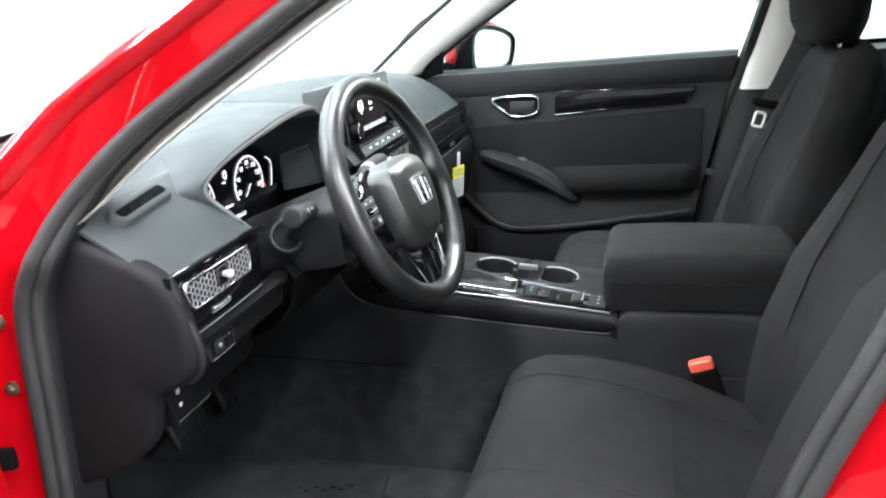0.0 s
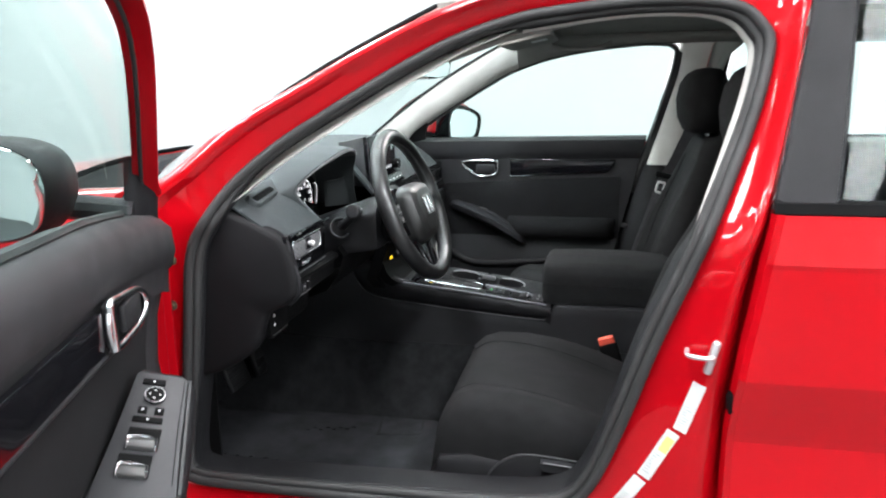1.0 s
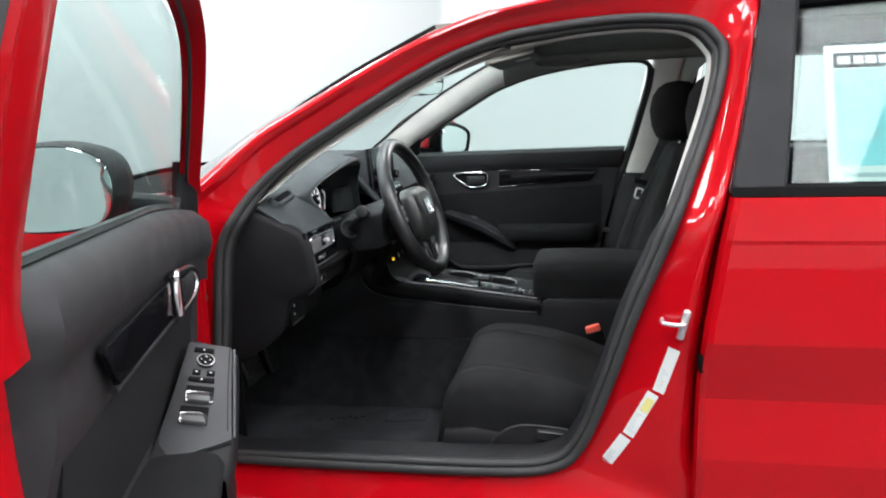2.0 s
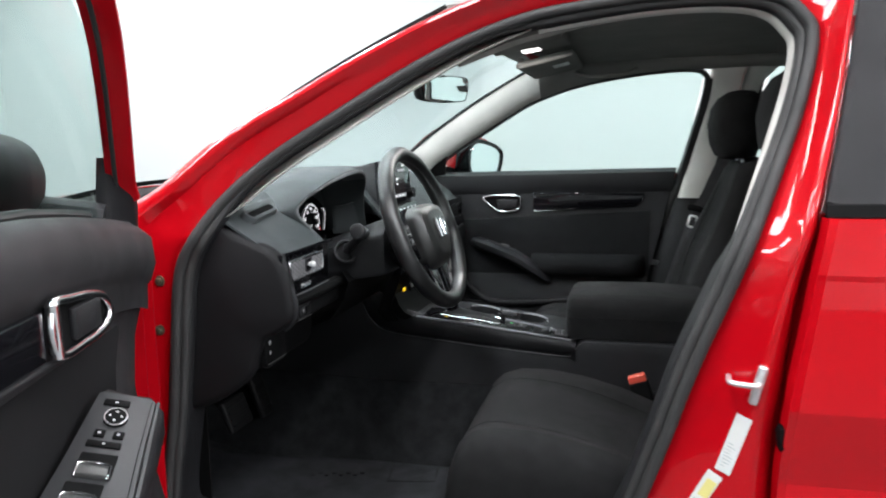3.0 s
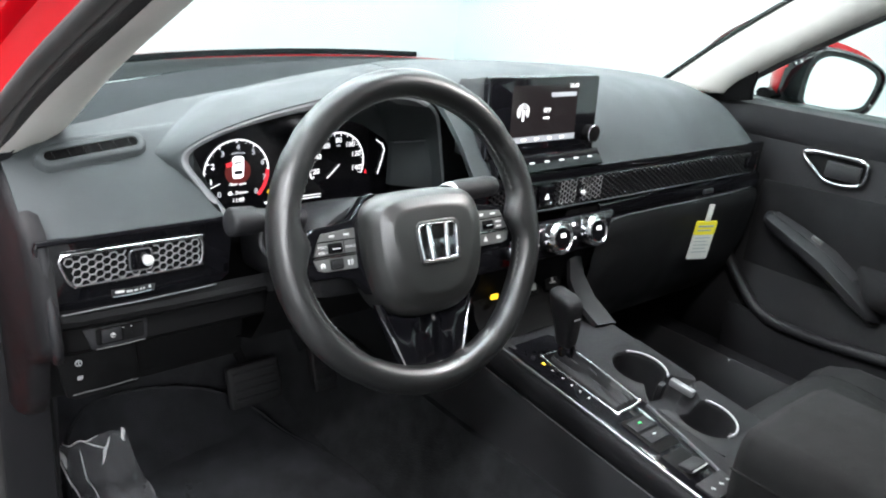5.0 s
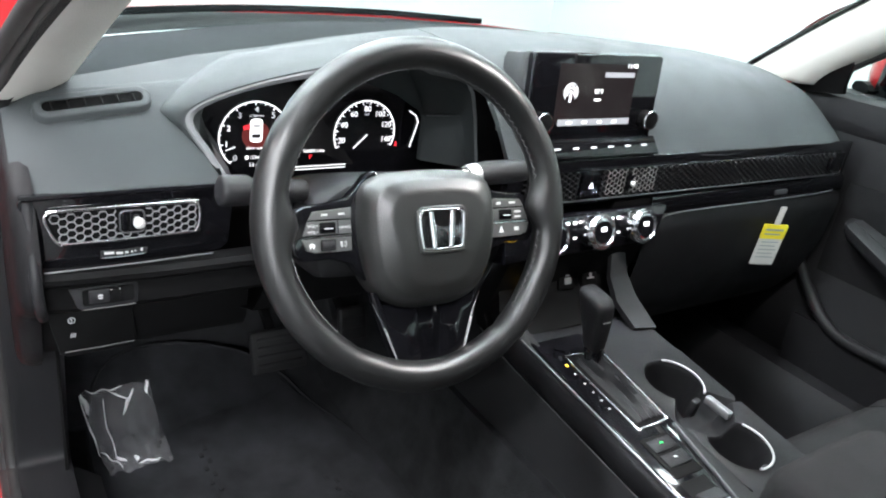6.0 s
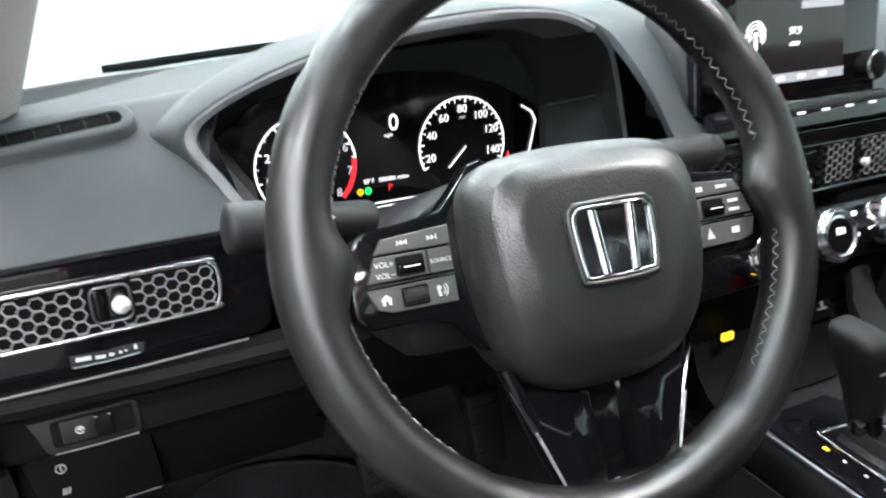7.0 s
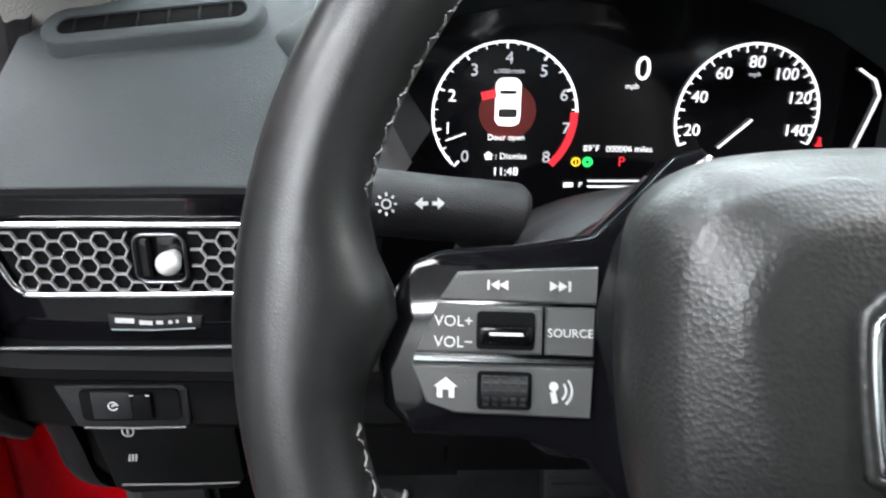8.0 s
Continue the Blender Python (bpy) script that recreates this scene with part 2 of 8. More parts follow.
def rbox(bm, size, m, bevel=0.004, seg=2):
    r = bmesh.ops.create_cube(bm, size=1.0)
    vs = r["verts"]
    for v in vs:
        v.co = Vector((v.co.x * size[0], v.co.y * size[1], v.co.z * size[2]))
    if bevel:
        es = list({e for v in vs for e in v.link_edges})
        out = bmesh.ops.bevel(bm, geom=es, offset=min(bevel, 0.49 * min(size)), segments=seg, affect="EDGES", profile=0.5)
        vs = list({v for f in out["faces"] for v in f.verts} | {v for v in vs if v.is_valid})
    bmesh.ops.transform(bm, matrix=m, verts=vs)
    return bm


def prism(bm, outline, depth, m, bevel=0.0, seg=2):
    """An outline of (x, y) pushed from z = 0 to z = depth of the pose m, its far edge rounded."""
    lo = [m @ Vector((x, y, 0)) for x, y in outline]
    c = Vector((sum(q[0] for q in outline) / len(outline), sum(q[1] for q in outline) / len(outline)))
    rows = [lo]
    steps = [(0.0, depth - bevel)] + ([(bevel * (1 - math.cos(a)), depth - bevel + bevel * math.sin(a)) for a in (math.pi / 2 * k / seg for k in range(1, seg + 1))] if bevel else [])
    n = len(outline)
    for inset, z in steps:
        ring = []
        for i, (x, y) in enumerate(outline):
            a, b = Vector(outline[i - 1]), Vector(outline[(i + 1) % n])
            t = (b - a).normalized()
            nrm = Vector((t.y, -t.x))
            q = Vector((x, y))
            if nrm.dot(q - c) < 0:
                nrm = -nrm
            q = q - nrm * inset
            ring.append(m @ Vector((q.x, q.y, z)))
        rows.append(ring)
    return loft(bm, rows, closed=True, cap=True)


def rrect(w, h, r, n=5, cx=0.0, cy=0.0):
    out = []
    for sx, sy, a0 in ((1, 1, 0), (-1, 1, 90), (-1, -1, 180), (1, -1, 270)):
        for k in range(n + 1):
            a = radians(a0 + 90 * k / n)
            out.append((cx + sx * (w / 2 - r) + r * math.cos(a), cy + sy * (h / 2 - r) + r * math.sin(a)))
    return out


def circle(r, n=32, cx=0.0, cy=0.0, a0=0.0, a1=360.0):
    full = abs(a1 - a0 - 360) < 1e-6
    return [(cx + r * math.cos(radians(a0 + (a1 - a0) * k / (n if full else n - 1))), cy + r * math.sin(radians(a0 + (a1 - a0) * k / (n if full else n - 1)))) for k in range(n)]


def axes(o, x, y, z):
    """The pose with origin o and these three directions."""
    m = Matrix.Identity(4)
    for i, v in enumerate((x, y, z, o)):
        for j in range(3):
            m[j][i] = v[j]
    return m


def arc_band(bm, m, r0, r1, a0, a1, z=0.0, h=0.0006, n=40, cx=0.0, cy=0.0):
    """A flat arc between two radii, with a little height."""
    rows = []
    for k in range(n + 1):
        a = radians(a0 + (a1 - a0) * k / n)
        c, s = math.cos(a), math.sin(a)
        rows.append([m @ Vector((cx + r * c, cy + r * s, zz)) for r, zz in ((r0, z), (r1, z), (r1, z + h), (r0, z + h))])
    return loft(bm, rows, closed=True, cap=True)


def bar(bm, m, x0, y0, x1, y1, w, z=0.0, h=0.0006):
    """A flat straight bar in the plane of m."""
    a, b = Vector((x0, y0)), Vector((x1, y1))
    t = (b - a).normalized()
    s = Vector((-t.y, t.x)) * (w / 2)
    ring = [a + s, b + s, b - s, a - s]
    return loft(bm, [[m @ Vector((q.x, q.y, z)) for q in ring], [m @ Vector((q.x, q.y, z + h)) for q in ring]], closed=True, cap=True)


def writing(name, body, size, m, material, parent, align="CENTER", h=0.0004):
    cu = bpy.data.curves.new(name, "FONT")
    cu.body, cu.size, cu.align_x, cu.align_y = body, size, align, "CENTER"
    cu.extrude, cu.resolution_u = h / 2, 3
    tmp = new("writing", cu)
    bpy.context.view_layer.update()
    me = bpy.data.meshes.new_from_object(tmp.evaluated_get(bpy.context.evaluated_depsgraph_get()))
    bpy.data.objects.remove(tmp)
    bm = bmesh.new()
    bm.from_mesh(me)
    bpy.data.meshes.remove(me)
    bmesh.ops.transform(bm, matrix=m @ Matrix.Translation((0, 0, h / 2)), verts=bm.verts)
    return part(name, bm, material, parent)


def honeycomb(bm, m, inside, x0, x1, y0, y1, r, wall, depth):
    """Walls of flat-topped six-sided cells, wherever inside(x, y) holds."""
    seen = set()
    dx, dy = 1.5 * r, math.sqrt(3) * r
    nx, ny = int((x1 - x0) / dx) + 2, int((y1 - y0) / dy) + 2
    for i in range(nx):
        for j in range(ny):
            cx, cy = x0 + i * dx, y0 + (j + 0.5 * (i % 2)) * dy
            ring = [(cx + r * math.cos(radians(60 * k)), cy + r * math.sin(radians(60 * k))) for k in range(6)]
            for k in range(6):
                a, b = ring[k], ring[(k + 1) % 6]
                key = (round((a[0] + b[0]) * 1e4), round((a[1] + b[1]) * 1e4))
                if key in seen or not (inside(*a) and inside(*b)):
                    continue
                seen.add(key)
                bar(bm, m, a[0], a[1], b[0], b[1], wall, -depth, depth)
    return bm


def B():
    return bmesh.new()

# ---------------------------------------------------------------- the room


def slab(name, lo, hi, material, label, category):
    bm = B()
    size = [b - a for a, b in zip(lo, hi)]
    rbox(bm, size, Matrix.Translation([(a + b) / 2 for a, b in zip(lo, hi)]), 0.0)
    return single(name, bm, material, label, category, kind="structure")


slab("floor", (-6.2, -7.5, -0.2), (6.2, 5.2, 0.0), M_FLOOR, "dark grey glossy epoxy showroom floor", "floor")
slab("ceiling", (-6.2, -7.5, 3.6), (6.2, 5.2, 3.8), M_CEIL, "plain white painted studio ceiling", "ceiling")
slab("wall_front", (-6.4, -7.5, 0.0), (-6.2, 5.2, 3.6), M_WALL, "plain white painted studio wall", "wall")
slab("wall_back", (6.2, -7.5, 0.0), (6.4, 5.2, 3.6), M_WALL3, "white painted studio wall", "wall")
slab("wall_left", (-6.2, -7.7, 0.0), (6.2, -7.5, 3.6), M_WALL2, "pale grey painted studio wall", "wall")
slab("wall_right", (-0.42, 3.3, 0.0), (6.2, 3.5, 3.6), M_WALL, "pale grey-white painted studio wall", "wall")
slab("wall_right_alcove", (-6.2, 5.2, 0.0), (-0.42, 5.4, 3.6), M_WALL, "white painted wall of the recess", "wall")
slab("wall_right_return", (-0.42, 3.5, 0.0), (-0.22, 5.2, 3.6), M_WALL, "white painted wall return", "wall")


def ceiling_lamp(x, y, w, l, power):
    t = thing("ceiling_light", "white rectangular ceiling light, switched on", "ceiling light", (x, y, 3.6), "ceiling lights")
    bm = B()
    tube(bm, [(x - w / 2, y - l / 2, 3.585), (x + w / 2, y - l / 2, 3.585), (x + w / 2, y + l / 2, 3.585), (x - w / 2, y + l / 2, 3.585)], 0.02, 6, closed=True)
    part("frame", bm, M_SILVER, t)
    bm = B()
    rbox(bm, (w - 0.03, l - 0.03, 0.012), Matrix.Translation((x, y, 3.588)), 0.0)
    part("diffuser", bm, M_LAMP, t)
    la = bpy.data.lights.new("ceiling_light_lamp", "AREA")
    la.shape, la.size, la.size_y, la.energy = "RECTANGLE", w, l, power * w * l
    la.color = (0.955, 1.0, 1.0)
    o = new("ceiling_light_lamp", la)
    o.matrix_world = pose(x, y, 3.56)
    tagged(o, kind="structure")


for lx in (-4.6, -2.4, -0.2, 2.0, 5.2):
    for ly in (-3.4, -1.8, 0.6, 2.6) if lx > 0 else (-3.6, -1.7, 0.6, 3.8):
        ceiling_lamp(lx, ly, 0.6, 1.6, LAMP_WATTS * (1.05 if lx < 1 else (3.2 if lx > 3 else 1.2) if ly < -1 else 0.75))

# sockets on the wall seen through the side window
for sx, sy, sz in ((-0.75, 5.2, 1.45), (1.05, 3.3, 1.02)):
    t = thing("wall_switch", "small white switch plate on the studio wall", "switch", (sx, sy, sz))
    bm = B()
    rbox(bm, (0.09, 0.012, 0.12), Matrix.Translation((sx, sy - 0.006, sz)), 0.004)
    part("plate", bm, M_PAPER, t)
    bm = B()
    rbox(bm, (0.03, 0.01, 0.06), Matrix.Translation((sx, sy - 0.015, sz)), 0.003)
    part("rocker", bm, M_SILVER, t)

# ---------------------------------------------------------------- the car's shell
# x runs to the car's rear, y to its right, z up


def y_in(z):
    return 0.725 - max(0.0, z - 0.90) * 0.40


def y_out(z):
    return 0.772 - max(0.0, z - 0.93) * 0.42


OPENING = [(-0.225, 0.40), (-0.200, 0.578), (-0.187, 0.697), (-0.170, 0.835), (-0.137, 0.900), (-0.090, 0.965), (-0.014, 1.033), (0.098, 1.105), (0.210, 1.172),
           (0.320, 1.227), (0.430, 1.263), (0.538, 1.278), (0.642, 1.286), (0.745, 1.284), (0.815, 1.270), (0.848, 1.240), (0.860, 1.205), (0.840, 1.110),
           (0.797, 0.985), (0.740, 0.833), (0.692, 0.710), (0.645, 0.570), (0.590, 0.435), (0.530, 0.382), (0.400, 0.366), (0.150, 0.362), (-0.100, 0.362), (-0.200, 0.368)]
RIM = [(-0.33, 0.36), (-0.33, 0.578), (-0.32, 0.70), (-0.31, 0.85), (-0.285, 0.935), (-0.205, 0.988), (-0.10, 1.075), (0.03, 1.147), (0.15, 1.213),
       (0.27, 1.270), (0.40, 1.315), (0.53, 1.340), (0.645, 1.355), (0.77, 1.362), (0.90, 1.365), (0.925, 1.300), (0.910, 1.235), (0.890, 1.120),
       (0.862, 0.985), (0.828, 0.840), (0.813, 0.720), (0.800, 0.580), (0.800, 0.440), (0.800, 0.320), (0.400, 0.262), (0.150, 0.262), (-0.100, 0.262), (-0.300, 0.262)]


def side_ring(sign):
    """The painted ring round the front door's opening, folded as pressed steel is."""
    o = cr([(x, 0, z) for x, z in OPENING], 5, True)
    q = cr([(x, 0, z) for x, z in RIM], 5, True)
    rows = []
    skip = 0 if sign < 0 else 3
    for k, f in ((-0.06, lambda z: y_in(z) - 0.012), (0.0, y_in), (0.15, lambda z: y_in(z) + 0.008), (0.35, lambda z: y_in(z) + 0.019), (0.55, lambda z: y_in(z) + 0.029), (0.66, lambda z: y_out(z) - 0.010), (0.76, lambda z: y_out(z) - 0.004),
                 (0.84, lambda z: y_out(z) - 0.004), (0.90, lambda z: y_out(z) - 0.009), (0.95, lambda z: y_out(z) - 0.0155), (0.99, lambda z: y_out(z) - 0.023), (1.03, lambda z: y_out(z) - 0.034), (1.06, lambda z: y_out(z) - 0.048), (1.20, lambda z: y_out(z) - 0.054), (1.45, lambda z: y_out(z) - 0.056)):
        row = []
        for a, b in zip(o, q):
            g = k if k <= 1.06 or (sign < 0 and a.x > 0.55 and 0.45 < a.z < 1.2) else 1.06 + 0.02 * (k - 1.06)
            row.append(Vector((a.x + (b.x - a.x) * g, sign * f(a.z + (b.z - a.z) * g), a.z + (b.z - a.z) * g)))
        rows.append(row)
    return loft(B(), rows[skip:], closed=True)


car = thing("car_body", "glossy red painted sedan body with the driver's door open", "car body", (0.3, 0, 0.25))
part("side_panel", side_ring(-1), M_PAINT, car, "red painted door opening with folded edges")
part("side_panel", side_ring(1), M_PAINT, car, "red painted door opening with folded edges")

# rubber seal round the driver's opening: a bulb and a lip
bm = B()
loop = cr([(x, 0, z) for x, z in OPENING], 6, True)
cx0, cz0 = 0.32, 0.82


def inward(p, d, y):
    v = Vector((cx0 - p.x, 0, cz0 - p.z)).normalized()
    return Vector((p.x + v.x * d, -y, p.z + v.z * d))


tube(bm, [inward(p, 0.004, y_in(p.z) + 0.012) for p in loop], 0.0100, 8, closed=True)
part("door_seal", bm, M_RUBBER, car, "black rubber door seal", 60)
bm = B()


def on_pillar(p):
    """1 along the windscreen pillar, 0 elsewhere on the opening."""
    return max(0.0, min(1.0, (0.46 - p.x) / 0.08)) * max(0.0, min(1.0, (p.z - 0.93) / 0.06))


tube(bm, [inward(p, 0.018 - 0.006 * on_pillar(p), y_in(p.z) + 0.004) for p in loop], [0.009 - 0.004 * on_pillar(p) for p in loop], 8, closed=True)
part("door_seal", bm, M_RUBBER, car, "black rubber door seal", 60)
bm = B()
rows = [[inward(p, d - 0.014 * on_pillar(p), y_in(p.z) + y) for p in loop] for d, y in ((0.020, 0.004), (0.027, 0.002), (0.029, -0.004), (0.029, -0.012))]
rows.append([inward(p, 0.029 - 0.012 * on_pillar(p), y_in(p.z) - 0.012 - 0.055 * min(1, max(0, (0.92 - p.z) / 0.06)) - 0.006 * on_pillar(p)) for p in loop])
loft(bm, rows, closed=True)
part("opening_trim", bm, M_TRIM, car, "dark plastic edge trim inside the seal", 60)

reveal = [p for p in loop if p.z > 0.895 and p.x > 0.44]
bm = B()
loft(bm, [[inward(p, 0.0275 + (d - 0.0275) * min(1.0, 0.1 + (p.z - 0.895) / 0.20), y_in(p.z) - 0.011 + (y + 0.011) * min(1.0, 0.04 + (p.z - 0.895) / 0.20)) for p in reveal] for d, y in ((0.0275, -0.011), (0.0315, -0.015), (0.0335, -0.026), (0.0330, -0.050), (0.0240, -0.070))])
part("opening_reveal", bm, M_PILLAR, car, "light grey cloth edge inside the seal", 60)

# hinge bolts and the door check strap on the pillar
for hx, hz in ((-0.205, 0.824), (-0.212, 0.735)):
    bm = B()
    m = axes((hx, -y_in(hz) - 0.012, hz), (1, 0, 0), (0, 0, 1), (0, -1, 0))
    prism(bm, circle(0.0065, 6), 0.008, m, 0.0015)
    prism(bm, circle(0.0095, 18), 0.003, m)
    part("hinge_bolt", bm, M_STEEL, car, "dull zinc-plated hinge bolt")
bm = B()
rbox(bm, (0.05, 0.012, 0.030), pose(-0.245, -0.760, 0.645, 0, 0, 18), 0.004)
tube(bm, [(-0.245, -0.765, 0.648), (-0.26, -0.82, 0.640), (-0.265, -0.88, 0.632)], 0.009, 8)
part("check_strap", bm, M_DARK, car, "black door check strap")
bm = B()
m = axes((-0.235, -0.772, 0.655), (1, 0, 0), (0, 0, 1), (0, -1, 0))
prism(bm, circle(0.0085, 6), 0.009, m, 0.002)
part("check_bolt", bm, M_STEEL, car, "dull zinc-plated bolt")

# striker on the rear pillar
bm = B()
tube(bm, cr([(0.738, -0.755, 0.712), (0.736, -0.780, 0.712), (0.744, -0.790, 0.712), (0.766, -0.790, 0.710), (0.776, -0.782, 0.708), (0.776, -0.765, 0.708)], 4), 0.0042, 8)
rbox(bm, (0.014, 0.012, 0.060), pose(0.776, -0.772, 0.706, 0, 14, 0), 0.005, 3)
part("striker", bm, M_STRIKER, car, "bright steel door striker", 50)
bm = B()
rbox(bm, (0.030, 0.03, 0.042), pose(0.817, -0.775, 0.632, 0, -6, 0), 0.010)
part("bump_stop", bm, M_DARK, car, "black rubber bump stop")

# paper labels low on the rear pillar
RING_K = [-0.06, 0.0, 0.15, 0.35, 0.55, 0.66, 0.76, 0.86, 0.93]
RING_D = [-0.012, 0.0, 0.008, 0.019, 0.029, 0.037, 0.043, 0.045, 0.042]


def on_pillar(x, z, h):
    """The point on the rear pillar's painted face, h above the paint."""
    a = np.interp(z, (0.435, 0.570, 0.710, 0.833), (0.590, 0.645, 0.692, 0.740))
    b = np.interp(z, (0.440, 0.580, 0.720, 0.840), (0.800, 0.800, 0.813, 0.828))
    return Vector((x, -(y_in(z) + float(np.interp((x - a) / (b - a), RING_K, RING_D)) + h), z))


def label_strip(a, b, wid, has_yellow):
    (x0, z0), (x1, z1) = a, b
    d = Vector((x1 - x0, 0, z1 - z0))
    L = d.length
    d.normalize()
    s = Vector((-d.z, 0, d.x))

    def P(u, v, h):
        return on_pillar(x0 + d.x * u + s.x * v, z0 + d.z * u + s.z * v, h)

    def patch(bm, u0, u1, v0, v1, h, nu=8, nv=4):
        return shell(bm, [[P(u0 + (u1 - u0) * i / nu, v0 + (v1 - v0) * j / nv, h) for j in range(nv + 1)] for i in range(nu + 1)], (0, 0.0006, 0))

    t = thing("sticker", "white printed paper label with a yellow field on the door pillar" if has_yellow else "white printed paper label on the red door pillar", "sticker", tuple(P(0, 0, 0)), "pillar stickers")
    part("paper", patch(B(), 0, L, -wid / 2, wid / 2, 0.0018), M_PAPER, t)
    if has_yellow:
        part("yellow_field", patch(B(), L * 0.12, L * 0.42, -wid * 0.25, wid * 0.42, 0.0026, 5, 3), M_PALEYELLOW, t, "pale yellow printed field")
    bm = B()
    rnd = random.Random(int(x0 * 1000))
    for i in range(8):
        u = L * (0.50 + 0.055 * i)
        patch(bm, u, u + 0.0009, -wid * 0.34, wid * rnd.uniform(-0.1, 0.34), 0.0026, 1, 3)
    part("print_lines", bm, M_GREYINK, t)


label_strip((0.761, 0.655), (0.733, 0.566), 0.021, False)
label_strip((0.7245, 0.5615), (0.678, 0.470), 0.022, True)
label_strip((0.6735, 0.4655), (0.632, 0.400), 0.023, False)

# roof, bonnet, wings, cowl
bm = B()
rows = []
for i in range(13):
    x = 0.33 + i * 0.14
    zr = float(np.interp(x, (0.27, 0.40, 0.53, 0.645, 0.77, 0.90, 1.2, 1.6, 2.1), (1.262, 1.308, 1.333, 1.348, 1.355, 1.358, 1.352, 1.322, 1.25)))
    rows.append([Vector((x - 0.05 * (1 - (2 * j / 16 - 1) ** 2), (2 * j / 16 - 1) * 0.585, zr + 0.045 * (1 - (2 * j / 16 - 1) ** 2))) for j in range(17)])
shell(bm, rows, (0, 0, -0.02))
part("roof", bm, M_PAINT, car, "red painted roof panel")
bm = B()
rows = []
for i in range(12):
    f = i / 11
    x = -0.68 - 0.95 * f
    z = 0.920 - 0.05 * f - 0.14 * f * f
    rows.append([Vector((x + 0.05 * (2 * j / 14 - 1) ** 2, (2 * j / 14 - 1) * (0.70 - 0.05 * f), z + 0.035 * (1 - (2 * j / 14 - 1) ** 2))) for j in range(15)])
shell(bm, rows, (0, 0, -0.03))
part("bonnet", bm, M_PAINT, car, "red painted bonnet")
for sgn in (-1, 1):
    bm = B()
    rows = []
    for i in range(14):
        f = i / 13
        x = -0.315 - 1.45 * f
        top = 0.950 - 0.06 * f - 0.15 * f * f
        rows.append([Vector((x, sgn * y, z)) for y, z in ((0.695, top + 0.004), (0.735, top - 0.004), (0.765, top - 0.025), (0.782, top - 0.07), (0.79, top - 0.16), (0.79, 0.55), (0.78, 0.30))])
    shell(bm, rows, (0, -sgn * 0.03, 0))
    part("front_wing", bm, M_PAINT, car, "red painted front wing")
bm = B()
rows = [[Vector((x, y, z - 0.03 * (y / 0.7) ** 2)) for y in np.linspace(-0.68, 0.68, 15)] for x, z in ((-0.70, 0.950), (-0.64, 0.955), (-0.575, 0.956), (-0.50, 0.945), (-0.36, 0.930))]
shell(bm, rows, (0, 0, -0.03))
part("cowl", bm, M_DARK, car, "black plastic cowl below the windscreen")
bm = B()
tube(bm, cr([(-0.56, -0.56, 0.950), (-0.62, -0.30, 0.962), (-0.645, 0.0, 0.966), (-0.63, 0.25, 0.962)], 5), 0.0065, 6)
part("wiper", bm, M_VOID, car, "black wiper arm")

# windscreen: lower and upper edge, and its sides
WS_LOW, WS_TOP = Vector((-0.245, 0.685, 0.955)), Vector((0.285, 0.568, 1.283))


def ws(f, g):
    """f from the foot to the header, g across from -1 to 1."""
    p = WS_LOW.lerp(WS_TOP, f)
    return Vector((p.x - 0.27 * (1 - g * g) * (1 - 0.68 * f), p.y * g, p.z + 0.030 * f * (1 - g * g) + 0.022 * math.sin(math.pi * f)))


bm = B()
shell(bm, [[ws(i / 8, -1 + 2 * j / 16) for j in range(17)] for i in range(9)], (-0.003, 0, 0.004))
w = part("windscreen", bm, M_GLASS2, car, "clear laminated windscreen")
w.visible_shadow = False
for sgn in (-1, 1):
    bm = B()
    tube(bm, [ws(i / 10, sgn) + Vector((-0.004, 0, 0.004)) for i in range(11)], 0.006, 6)
    part("windscreen_edge", bm, M_DARK, car, "black band at the windscreen's edge")

# inner pillar trims and headliner
PWIN = [(-0.105, 0.948), (-0.072, 0.980), (-0.013, 1.020), (0.052, 1.060), (0.122, 1.100), (0.192, 1.140), (0.272, 1.182), (0.385, 1.220), (0.490, 1.242), (0.600, 1.256), (0.700, 1.264), (0.775, 1.262)]


def ywin(z):
    return 0.735 - max(0.0, z - 0.93) * 0.40


pillar = thing("roof_lining", "grey cloth roof lining with lighter pillar trims", "roof lining", (0.9, 0, 1.30))
